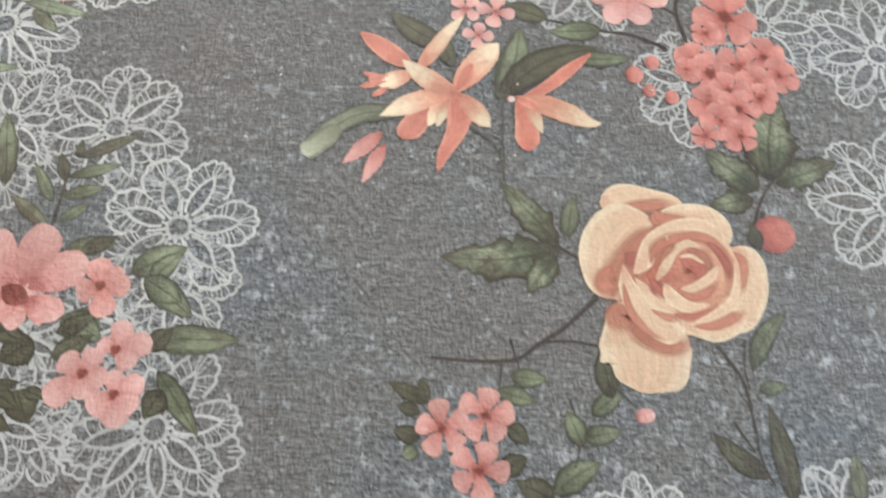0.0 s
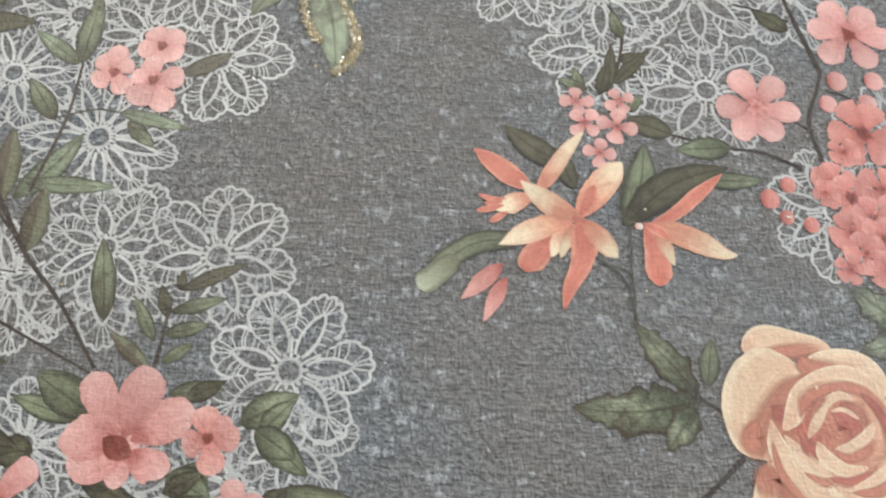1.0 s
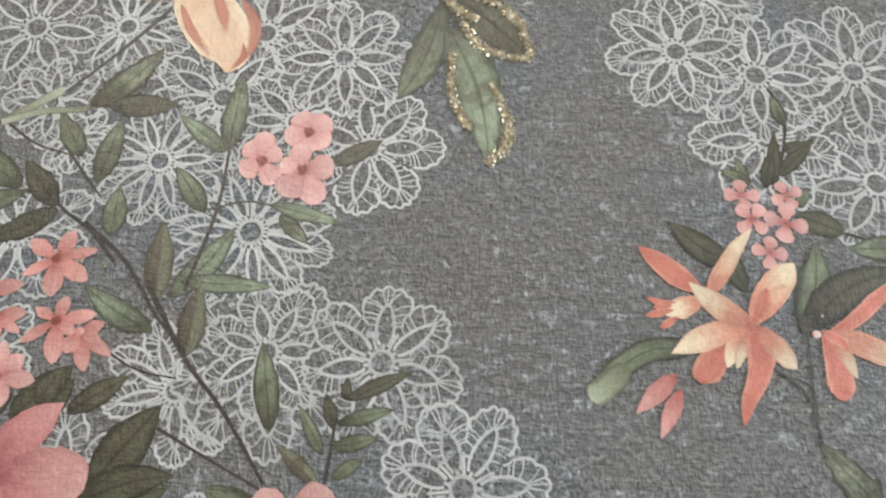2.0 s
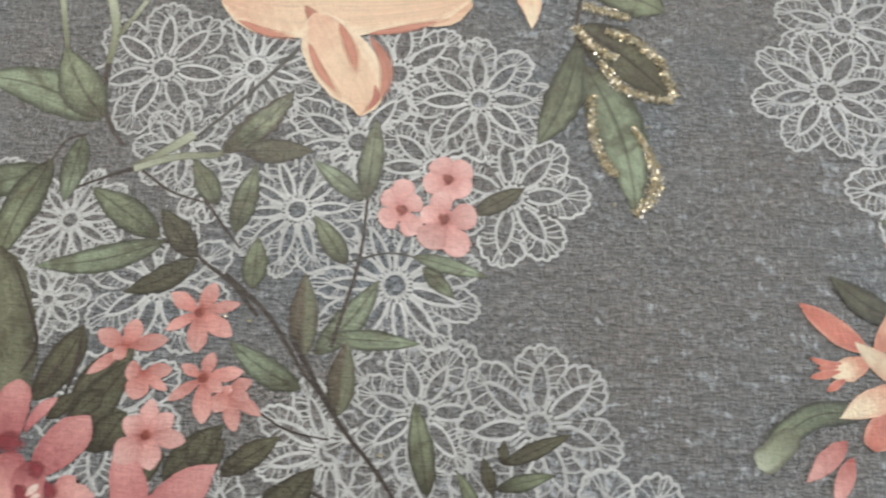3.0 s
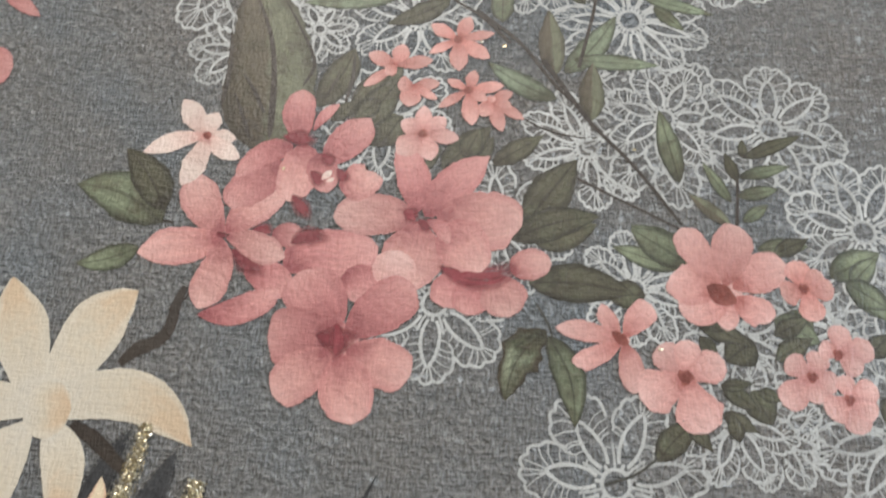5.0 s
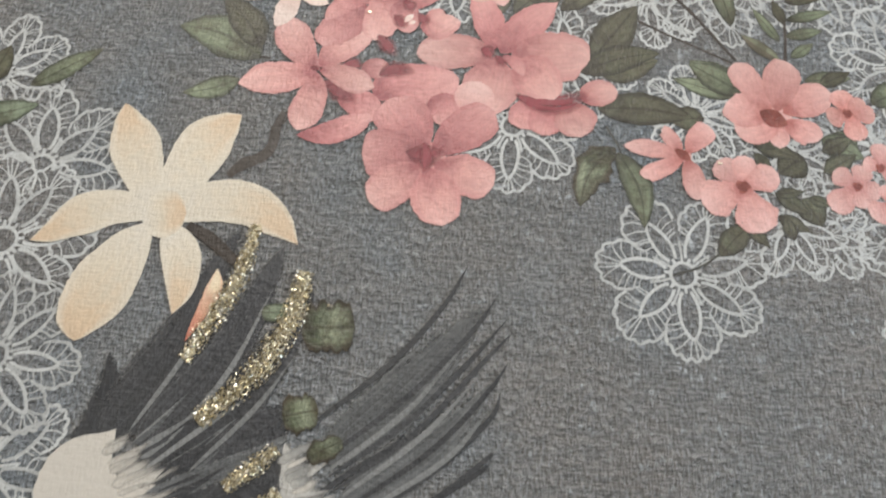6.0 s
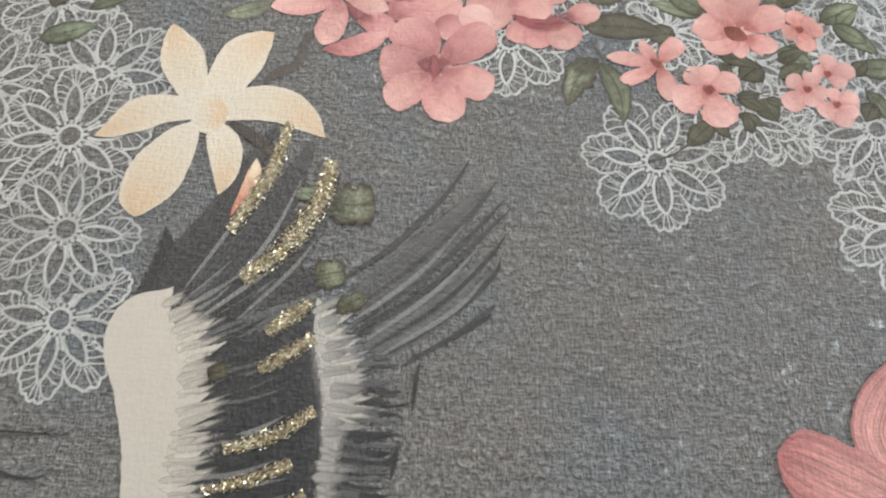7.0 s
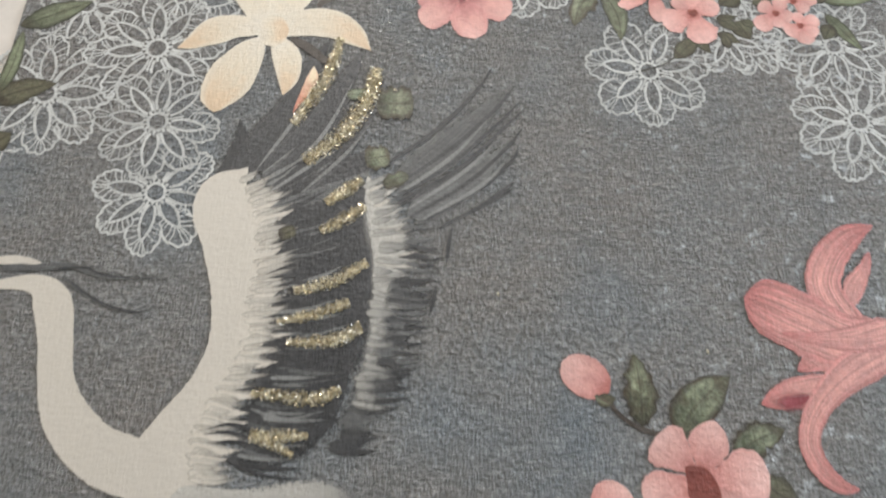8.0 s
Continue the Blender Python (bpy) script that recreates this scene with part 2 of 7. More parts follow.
GREY_WARM, GREY_MID, GREY_COOL = (141, 137, 134), (138, 138, 138), (130, 138, 145)
SHEET = sheet_material()
INK = {
    "lace": print_material("white_lace_ink", [(0.0, (199, 202, 201)), (1.0, (191, 194, 194))], mottle=0.18, grain=0.5, rough=0.5),
    "leaf": print_material("green_leaf_ink", [(0.0, (72, 70, 54)), (0.25, (108, 117, 89)), (0.75, (140, 153, 119)), (1.0, (102, 109, 83))], edge=(54, 54, 42), edge_amount=0.8, rib=(58, 54, 42), veins=0.2, mottle=0.34, streaks=0.14, tint=(98, 95, 72)),
    "pale": print_material("pale_green_leaf_ink", [(0.0, (84, 84, 65)), (0.3, (126, 140, 111)), (0.8, (146, 163, 133)), (1.0, (114, 126, 98))], edge=(58, 62, 48), edge_amount=0.8, rib=(68, 68, 52), veins=0.18, mottle=0.3, streaks=0.14, tint=(94, 94, 70)),
    "dark": print_material("dark_olive_leaf_ink", [(0.0, (66, 58, 47)), (0.5, (98, 95, 72)), (1.0, (86, 82, 63))], edge=(50, 45, 36), edge_amount=0.75, rib=(48, 40, 33), veins=0.25, mottle=0.36, streaks=0.14, tint=(104, 106, 80)),
    "brown": print_material("brown_green_leaf_ink", [(0.0, (72, 60, 48)), (0.35, (104, 94, 75)), (1.0, (112, 101, 82))], edge=(60, 52, 42), edge_amount=0.55, second=(128, 133, 104), mottle=0.28, streaks=0.12, tint=(92, 86, 66)),
    "dapple": print_material("dappled_green_leaf_ink", [(0.0, (70, 66, 50)), (0.3, (96, 106, 78)), (0.65, (150, 160, 128)), (1.0, (84, 84, 62))], edge=(70, 60, 44), edge_amount=1.0, rib=(62, 54, 40), veins=0.6, mottle=0.6, streaks=0.25, tint=(84, 76, 54)),
    "stem": print_material("dark_twig_ink", [(0.0, (70, 60, 54)), (1.0, (76, 66, 58))], mottle=0.3),
    "twig": print_material("thin_grey_twig_ink", [(0.0, (80, 78, 72)), (1.0, (84, 82, 74))], mottle=0.3),
    "shoot": print_material("light_green_stem_ink", [(0.0, (182, 190, 164)), (0.5, (146, 154, 124)), (1.0, (112, 114, 88))], edge=(92, 88, 68), edge_amount=0.7, mottle=0.25),
    "pink": print_material("pink_petal_ink", [(0.05, (194, 102, 95)), (0.28, (222, 146, 139)), (0.6, (231, 165, 158)), (1.0, (238, 184, 177))], edge=(216, 140, 132), edge_amount=0.35, mottle=0.13, streaks=0.05, fade=0.22),
    "rosy": print_material("deep_rose_petal_ink", [(0.05, (166, 76, 82)), (0.35, (204, 118, 118)), (0.7, (220, 142, 138)), (1.0, (224, 152, 148))], edge=(194, 104, 106), edge_amount=0.4, mottle=0.12, streaks=0.07, fade=0.22),
    "blush": print_material("light_rose_petal_ink", [(0.05, (180, 90, 94)), (0.35, (220, 144, 138)), (1.0, (236, 176, 168))], edge=(206, 122, 120), edge_amount=0.45, mottle=0.12, streaks=0.06, fade=0.22),
    "lip": print_material("pale_lip_ink", [(0.0, (222, 150, 144)), (0.6, (230, 174, 167)), (1.0, (234, 184, 177))], edge=(222, 152, 146), edge_amount=0.5, mottle=0.1, fade=0.22),
    "deep": print_material("crimson_throat_ink", [(0.0, (158, 52, 64)), (0.6, (164, 62, 72)), (1.0, (184, 84, 90))], mottle=0.25, fade=0.9, soft=True),
    "throat": print_material("brick_red_throat_ink", [(0.0, (138, 56, 46)), (0.6, (154, 68, 56)), (1.0, (186, 96, 84))], mottle=0.25),
    "coral": print_material("coral_petal_ink", [(0.0, (206, 104, 86)), (0.5, (224, 126, 104)), (1.0, (216, 110, 90))], edge=(232, 164, 136), edge_amount=0.55, mottle=0.16, streaks=0.12, fade=0.22),
    "flame": print_material("coral_cream_petal_ink", [(0.0, (214, 116, 94)), (0.35, (226, 152, 120)), (0.7, (240, 214, 176)), (1.0, (240, 220, 184))], edge=(226, 148, 118), edge_amount=0.45, mottle=0.12, streaks=0.1, fade=0.22),
    "star": print_material("salmon_star_petal_ink", [(0.05, (188, 86, 76)), (0.32, (218, 134, 124)), (1.0, (233, 168, 159))], edge=(216, 130, 120), edge_amount=0.3, mottle=0.14, streaks=0.06, fade=0.22),
    "red": print_material("salmon_red_cluster_ink", [(0.05, (184, 80, 70)), (0.35, (216, 122, 110)), (1.0, (232, 152, 140))], edge=(212, 122, 112), edge_amount=0.25, mottle=0.16, fade=0.3),
    "bud": print_material("red_bud_ink", [(0.0, (150, 78, 66)), (0.4, (200, 98, 86)), (1.0, (224, 134, 116))], edge=(160, 70, 62), edge_amount=0.5, mottle=0.25),
    "cream": print_material("cream_petal_ink", [(0.0, (228, 219, 203)), (0.4, (227, 212, 187)), (0.75, (228, 198, 162)), (1.0, (228, 195, 158))], edge=(229, 218, 198), edge_amount=0.7, mottle=0.05, streaks=0.03, jitter=0.03),
    "white": print_material("white_pink_petal_ink", [(0.0, (206, 112, 104)), (0.22, (232, 190, 178)), (0.7, (240, 214, 202)), (1.0, (238, 206, 196))], mottle=0.08, fade=0.22),
    "peach": print_material("peach_rose_petal_ink", [(0.05, (204, 108, 84)), (0.38, (222, 144, 112)), (0.68, (236, 188, 148)), (1.0, (240, 210, 170))], edge=(238, 204, 164), edge_amount=0.4, mottle=0.1, streaks=0.1, fade=0.22),
    "apricot": print_material("apricot_rose_petal_ink", [(0.05, (196, 98, 76)), (0.5, (220, 140, 108)), (1.0, (236, 184, 144))], edge=(240, 204, 164), edge_amount=0.6, mottle=0.12, streaks=0.1, fade=0.22),
    "butter": print_material("cream_rose_petal_ink", [(0.0, (228, 172, 138)), (0.35, (236, 198, 160)), (1.0, (234, 188, 150))], edge=(242, 218, 182), edge_amount=0.85, mottle=0.1, streaks=0.08, jitter=0.04, fade=0.28),
    "ember": print_material("rose_heart_ink", [(0.0, (210, 116, 96)), (0.5, (204, 106, 88)), (1.0, (212, 122, 100))], mottle=0.12, streaks=0.1, fade=0.85, soft=True),
    "pearl": print_material("pearl_grey_down_ink", [(0.0, (200, 197, 190)), (0.6, (190, 187, 181)), (1.0, (150, 150, 147))], mottle=0.08, jitter=0.05, fade=0.75),
    "crease": print_material("rose_crease_ink", [(0.0, (214, 124, 98)), (1.0, (222, 140, 112))], edge=(222, 148, 116), edge_amount=0.6, mottle=0.12, fade=0.85, soft=True),
    "veil": print_material("ivory_down_ink", [(0.0, (224, 216, 204)), (0.6, (208, 202, 192)), (1.0, (170, 166, 160))], mottle=0.06, fade=0.85, soft=True),
    "fold": print_material("rose_fold_shadow_ink", [(0.0, (206, 118, 90)), (1.0, (222, 146, 112))], edge=(232, 176, 138), edge_amount=0.7, mottle=0.15, fade=0.9),
    "lily": print_material("brushed_pink_lily_ink", [(0.0, (224, 150, 142)), (0.5, (222, 146, 138)), (1.0, (202, 108, 106))], edge=(196, 104, 104), edge_amount=0.5, mottle=0.26, streaks=0.36, jitter=0.05, fade=0.3),
    "body": print_material("ivory_body_ink", [(0.0, (216, 208, 196)), (1.0, (212, 204, 193))], mottle=0.04, jitter=0.02, grain=0.3),
    "fluff": print_material("ivory_plume_ink", [(0.0, (216, 208, 196)), (1.0, (212, 204, 193))], mottle=0.04, jitter=0.03, grain=0.3, fade=0.9),
    "mist": print_material("grey_white_plume_ink", [(0.0, (196, 193, 186)), (0.5, (172, 171, 167)), (1.0, (122, 123, 123))], mottle=0.14, fade=0.8, soft=True, veil=True),
    "coal": print_material("charcoal_plume_ink", [(0.0, (70, 71, 74)), (0.6, (62, 63, 67)), (1.0, (72, 73, 76))], edge=(88, 88, 90), edge_amount=0.45, mottle=0.25, streaks=0.28, fade=0.8),
    "slate": print_material("slate_plume_ink", [(0.0, (100, 102, 104)), (0.5, (96, 98, 100)), (1.0, (112, 114, 114))], edge=(126, 128, 128), edge_amount=0.8, mottle=0.24, streaks=0.25, fade=1.1),
    "haze": print_material("pale_grey_plume_line_ink", [(0.0, (138, 140, 140)), (1.0, (126, 128, 128))], mottle=0.2, streaks=0.1, fade=0.6),
    "line": print_material("dark_plume_line_ink", [(0.0, (72, 73, 76)), (1.0, (58, 59, 63))], mottle=0.3, streaks=0.15, fade=0.5),
}
GOLD = glitter_material()
WHITE = plain_material("white_table_laminate", (222, 216, 210), 0.45, 0.0, 0.05)
PAINT = plain_material("pale_wall_paint", (205, 200, 190), 0.8)
BOARD = plain_material("grey_brown_floor", (120, 104, 88), 0.6)

# ---------------------------------------------------------------- shapes
STEP = 7.0e-7
FOOT = {1: 2.0e-5, 3: 1.3e-4, 4: 2.9e-4, 5: 5.0e-4, 6: 5.7e-4}
heights = {}


def lift(layer):
    """A height of its own for each printed piece, all within about half a millimetre."""
    n = heights[layer] = heights.get(layer, 0) + 1
    return FOOT[layer] + n * STEP


def half_width(shape, u):
    if shape == "leaf":
        return math.sin(math.pi * u ** 0.82) ** 0.85
    if shape == "lance":
        return math.sin(math.pi * u ** 0.75) ** 1.25
    if shape == "petal":
        return (math.sin(math.pi * (0.06 + 0.94 * u) ** 1.25)) ** 0.75
    if shape == "round":
        return 0.22 + 0.78 * (u / 0.6) ** 1.1 if u < 0.6 else math.sqrt(max(0, 1 - ((u - 0.6) / 0.4) ** 2.3))
    if shape == "spade":
        return 0.16 + 0.84 * math.sin(math.pi * min(1, u / 0.58) / 2) ** 1.2 if u < 0.58 else max(0.0, math.cos(math.pi / 2 * (u - 0.58) / 0.42)) ** 0.72
    if shape == "drop":
        return 0.14 + 0.86 * (u / 0.66) ** 1.2 if u < 0.66 else max(0.0, math.cos(math.pi / 2 * (u - 0.66) / 0.34)) ** 0.6
    if shape == "blob":
        return math.sqrt(max(0, 1 - (2 * u - 1) ** 2))
    if shape == "strap":
        return max(0, 1 - abs(2 * u - 1) ** 5) ** 0.5
    if shape == "heart":
        return 0.16 + 0.84 * (u / 0.65) ** 1.15 if u < 0.65 else max(0, 1 - ((u - 0.65) / 0.35) ** 4) ** 0.6
    return 1.0


def mesh_object(name, bm, ink, parent, label=""):
    me = bpy.data.meshes.new(name)
    bm.to_mesh(me)
    bm.free()
    for face in me.polygons:
        face.use_smooth = True
    me.materials.append(ink)
    ob = new(name, me)
    if parent is not None:
        ob.parent = parent
        ob.matrix_parent_inverse = parent.matrix_world.inverted()
    if label:
        tagged(ob, label)
    return ob


def grid_piece(bm, spine, halves, z, rise=0.0, across=6, rag=0.05, seed=0.0, tip_notch=0.0):
    """A flat piece along a spine of points with half widths; its UV runs from foot to tip and from side to side."""
    layer = bm.loops.layers.uv.get("UV") or bm.loops.layers.uv.new("UV")
    rows, count = [], len(spine) - 1
    for i, (p, h) in enumerate(zip(spine, halves)):
        a, b = spine[max(0, i - 1)], spine[min(count, i + 1)]
        d = (b - a).normalized()
        side = Vector((-d.y, d.x))
        u = i / count
        row = []
        for j in range(across + 1):
            v = 2 * j / across - 1
            wob = 1 + rag * (noise.noise((p.x * 260 + seed, p.y * 260, 3.1 * (v > 0))) + 0.6 * noise.noise((p.x * 800 + seed, p.y * 800, 7.7 * (v > 0)))) * (abs(v) ** 2) * 2
            q = p + side * (h * v * wob)
            if tip_notch and u > 0.8:
                q = q - d * tip_notch * (1 - abs(v)) * (u - 0.8) / 0.2
            row.append((bm.verts.new((q.x, q.y, z + rise * (1 - v * v) * math.sin(math.pi * min(1, max(0, u))))), u, (v + 1) / 2))
        rows.append(row)
    for r, s in zip(rows, rows[1:]):
        for j in range(across):
            quad = (r[j], s[j], s[j + 1], r[j + 1])
            face = bm.faces.new([c[0] for c in quad])
            for loop, c in zip(face.loops, quad):
                loop[layer].uv = (c[1], c[2])
            if face.normal.z < 0:
                face.normal_flip()
    bm.normal_update()
    for face in bm.faces:
        if face.normal.z < 0:
            face.normal_flip()


def smooth_line(points, steps=7):
    """Catmull-Rom through points of any dimension."""
    pts = [Vector(p) for p in points]
    pts = [2 * pts[0] - pts[1]] + pts + [2 * pts[-1] - pts[-2]]
    out = []
    for a, b, c, d in zip(pts, pts[1:], pts[2:], pts[3:]):
        for k in range(steps):
            t = k / steps
            out.append(0.5 * (2 * b + (c - a) * t + (2 * a - 5 * b + 4 * c - d) * t * t + (3 * b - a - 3 * c + d) * t ** 3))
    out.append(pts[-2])
    return out


def petal(bm, z, x0, y0, x1, y1, width, bend=0.0, shape="petal", rag=0.05, notch=0.0, rise=0.0):
    a, b = Vector((x0, y0)), Vector((x1, y1))
    d = b - a
    side = Vector((-d.y, d.x))
    n = 18
    spine = [a + d * (i / n) + side * bend * math.sin(math.pi * i / n) for i in range(n + 1)]
    halves = [max(1e-5, width / 2 * half_width(shape, i / n)) for i in range(n + 1)]
    grid_piece(bm, spine, halves, z, rise, 6, rag, x0 * 977, notch)


def band(bm, z, points, ends=True, rag=0.05, rise=0.0, across=6):
    """A piece of changing width along a bent line; points are x, y, width."""
    line = smooth_line(points, 8)
    n = len(line) - 1
    halves = []
    for i, p in enumerate(line):
        cap = min(1, 5 * min(i, n - i) / n) if ends else 1.0
        halves.append(max(1e-5, p[2] / 2 * math.sqrt(max(0.0, cap * (2 - cap)))))
    grid_piece(bm, [Vector((p[0], p[1])) for p in line], halves, z, rise, across, rag, points[0][0] * 531)


def ribbon(bm, z, points, width, rise=0.00005):
    """A raised thread."""
    layer = bm.loops.layers.uv.get("UV") or bm.loops.layers.uv.new("UV")
    rows = []
    count = len(points) - 1
    for i, p in enumerate(points):
        d = (points[min(count, i + 1)] - points[max(0, i - 1)]).normalized()
        side = Vector((-d.y, d.x)) * width * 0.5
        wob = 1 + 0.30 * noise.noise((p.x * 300, p.y * 300, z * 1e5))
        rows.append([bm.verts.new((p.x - side.x * wob, p.y - side.y * wob, z)), bm.verts.new((p.x, p.y, z + rise)), bm.verts.new((p.x + side.x * wob, p.y + side.y * wob, z))])
    for i, (r, s) in enumerate(zip(rows, rows[1:])):
        for j in range(2):
            face = bm.faces.new((r[j + 1], s[j + 1], s[j], r[j]))
            for loop, (u, v) in zip(face.loops, ((i / count, (j + 1) / 2), ((i + 1) / count, (j + 1) / 2), ((i + 1) / count, j / 2), (i / count, j / 2))):
                loop[layer].uv = (u, v)


def holder(name, x, y, label, category, group=""):
    ob = new(name)
    ob.empty_display_size = 0.01
    ob.location = (x, y, 0.0)
    bpy.context.view_layer.update()
    return tagged(ob, label, category, group)


# ---------------------------------------------------------------- printed things


LACES = []


def clear_runs(points, behind):
    """The stretches of a thread that no earlier lace flower covers."""
    run, runs = [], []
    for p in points:
        if any((p.x - x) ** 2 + (p.y - y) ** 2 < (0.86 * r) ** 2 for x, y, r in behind):
            if len(run) > 1:
                runs.append(run)
            run = []
        else:
            run.append(p)
    if len(run) > 1:
        runs.append(run)
    return runs


def lace_flower(x, y, radius, turn, count, slim=1.0, label="white openwork lace flower printed on the grey vinyl sheet"):
    """A needle-lace flower: a ringed eye, outlined petals, and a scalloped rim joined by short bars."""
    thing = holder("lace_flower", x, y, label, "lace flower", "lace flowers on the sheet")
    z = lift(1)
    c = Vector((x, y))
    rng = random.Random(int(abs(x * 1e5) + abs(y * 1e5)))
    behind = [f for f in LACES if math.hypot(f[0] - x, f[1] - y) < f[2] + radius]
    LACES.append((x, y, radius))
    thread = 0.00146 * (radius / 0.036) ** 0.4

    def at(r, deg):
        wob = 1 + 0.05 * noise.noise((math.cos(radians(deg)) * 2.2 + x * 90, math.sin(radians(deg)) * 2.2 + y * 90, r * 3))
        return c + Vector((math.cos(radians(deg)), math.sin(radians(deg)))) * r * radius * wob

    def sew(bm, points, width):
        for run in clear_runs(points, behind):
            ribbon(bm, z, run, width)

    def finish(name, bm, kind=""):
        if bm.faces:
            tagged(mesh_object(name, bm, INK["lace"], thing), "", "", "", kind)
        else:
            bm.free()

    eye = bmesh.new()
    sew(eye, [at(0.145, a) for a in range(0, 361, 15)], thread * 1.1)
    finish("eye_ring", eye)
    step = 360 / count
    rim = bmesh.new()
    for k in range(count):
        mid = turn + k * step + rng.uniform(-4, 4)
        reach = 0.76 + rng.uniform(-0.05, 0.03)
        # half the petal's breadth, as a part of the radius
        breadth = (0.105 if count <= 8 else 0.075) * slim * rng.uniform(0.9, 1.12)

        def flank(r):
            u = min(1.0, max(0.0, (r - 0.21) / (reach - 0.21)))
            return math.degrees(math.atan2(breadth * math.sin(math.pi * (0.10 + 0.90 * u ** 0.95)) ** 0.75, r))

        bm = bmesh.new()
        for sign in (1, -1):
            sew(bm, [at(0.21 + (reach - 0.21) * i / 14, mid + sign * flank(0.21 + (reach - 0.21) * i / 14)) for i in range(15)], thread)
        sew(bm, [at(0.145, mid), at(0.18, mid), at(0.22, mid)], thread)
        finish("lace_petal", bm)
        # the scalloped lobe that wraps the petal
        top = 0.955 + rng.uniform(-0.05, 0.03)
        dip = 0.62 + rng.uniform(-0.04, 0.06)
        waves, shift = rng.choice((2.5, 3.0, 3.5)), rng.uniform(-0.3, 0.3)

        def envelope(t):
            return dip + (top - dip) * max(0.0, 1 - abs(t) ** 2.0) ** 0.8

        sew(rim, [at(envelope(i / 26 - 1) + 0.045 * abs(math.sin(waves * math.pi * i / 26 + shift)), mid + (i / 26 - 1) * step * 0.5) for i in range(53)], thread * 0.9)
        for sign in (1, -1):
            # short bars from the petal's flank out to the rim
            for b in range(5):
                r0 = 0.42 + (reach - 0.42) * (b + rng.uniform(0.15, 0.85)) / 5
                r1 = min(top, r0 + 0.04 + 0.14 * ((r0 - 0.42) / (reach - 0.42)) ** 2)
                t = 1.0 if r1 <= dip else min(1.0, (1 - ((r1 - dip) / (top - dip)) ** 1.25) ** 0.5)
                a0, a1 = mid + sign * flank(r0), mid + sign * step * 0.5 * t
                sew(rim, [at(r0, a0), at(r0 * 0.4 + r1 * 0.6 + rng.uniform(-0.01, 0.02), a0 * 0.5 + a1 * 0.5), at(r1 + 0.02, a1)], thread * rng.uniform(0.32, 0.5))
            sew(rim, [at(0.33, mid + sign * flank(0.33)), at(0.37, mid + sign * (flank(0.33) + step * 0.5) / 2), at(0.35, mid + sign * step * 0.5)], thread * 0.5)
        for off in (-0.16, 0.04, 0.2):
            sew(rim, [at(reach, mid + off * 10), at((reach + top) / 2, mid + off * 20), at(envelope(off) + 0.02, mid + off * step * 0.5)], thread * 0.45)
        sew(rim, [at(0.145, mid + step / 2), at(0.25, mid + step / 2), at(0.40, mid + step / 2 + rng.uniform(-3, 3))], thread * 0.75)
        sew(rim, [at(0.52, mid + step / 2), at(0.60, mid + step / 2 + rng.uniform(-3, 3)), at(dip, mid + step / 2)], thread * 0.6)
    finish("scalloped_rim", rim, "stuff")
    return thing


def blossom(name, label, x, y, radius, turn, count, ink, eye="throat", eye_size=0.16, wide=1.0, shape="heart", layer=4, rag=0.08):
    """A flower of like petals round an eye."""
    thing = holder(name, x, y, label, "flower", "printed flowers")
    rng = random.Random(int(abs(x * 1e5) + abs(y * 7e4)))
    for k in range(count):
        a = radians(turn + k * 360 / count + rng.uniform(-7, 7))
        r = radius * rng.uniform(0.9, 1.05)
        w = 2 * radius * math.sin(math.pi / count) * (0.66 if shape == "heart" else 0.72) * wide * rng.uniform(0.9, 1.08)
        bm = bmesh.new()
        petal(bm, lift(layer), x + math.cos(a) * radius * 0.05, y + math.sin(a) * radius * 0.05, x + math.cos(a) * r, y + math.sin(a) * r, w, rng.uniform(-0.06, 0.06), shape, rag, radius * 0.07 if shape == "heart" else 0.0)
        mesh_object("petal", bm, INK[ink], thing)
    if eye:
        bm = bmesh.new()
        e = radius * eye_size
        for k in range(7):
            a = radians(turn + k * 360 / 7 + rng.uniform(-15, 15))
            q = e * rng.uniform(0.9, 1.9)
            petal(bm, lift(layer), x, y, x + math.cos(a) * q, y + math.sin(a) * q, e * 0.9, 0, "lance", 0.1)
        mesh_object("eye", bm, INK[eye], thing)
    return thing


def motif(name, label, category, layer, parts, group=""):
    """A printed thing of several pieces. A piece is its name, its ink and its shape:
    (x0, y0, x1, y1, width, bend, outline) for leaves and petals, [(x, y, width), ...] for stems and strokes."""
    first = parts[0][2]
    x, y = (first[0][0], first[0][1]) if isinstance(first, list) else (first[0], first[1])
    thing = holder(name, x, y, label, category, group)
    host = {}
    for piece, ink, data in parts:
        bm = bmesh.new()
        over = {"vein": "leaf", "midrib": "leaf", "fold": "petal", "lip": "petal"}.get(piece)
        under = host.get(over, thing)
        if ink == "gold":
            flakes(bm, lift(layer), data)
            ob = mesh_object(piece, bm, GOLD, thing, "sparkling gold glitter line")
            for face in ob.data.polygons:
                face.use_smooth = False
            continue
        if isinstance(data, list):
            band(bm, lift(layer), data, piece not in ("stem", "twig"), 0.10 if piece in ("stem", "twig") else 0.02 if piece in ("body", "neck") or ink in ("cream", "butter") else 0.04)
        else:
            x0, y0, x1, y1, width, bend, shape = data
            petal(bm, lift(layer), x0, y0, x1, y1, width, bend, shape, 0.22 if ink == "dapple" else 0.03 if shape == "blob" else 0.06)
        host[piece] = mesh_object(piece, bm, INK[ink], under)
    return thing


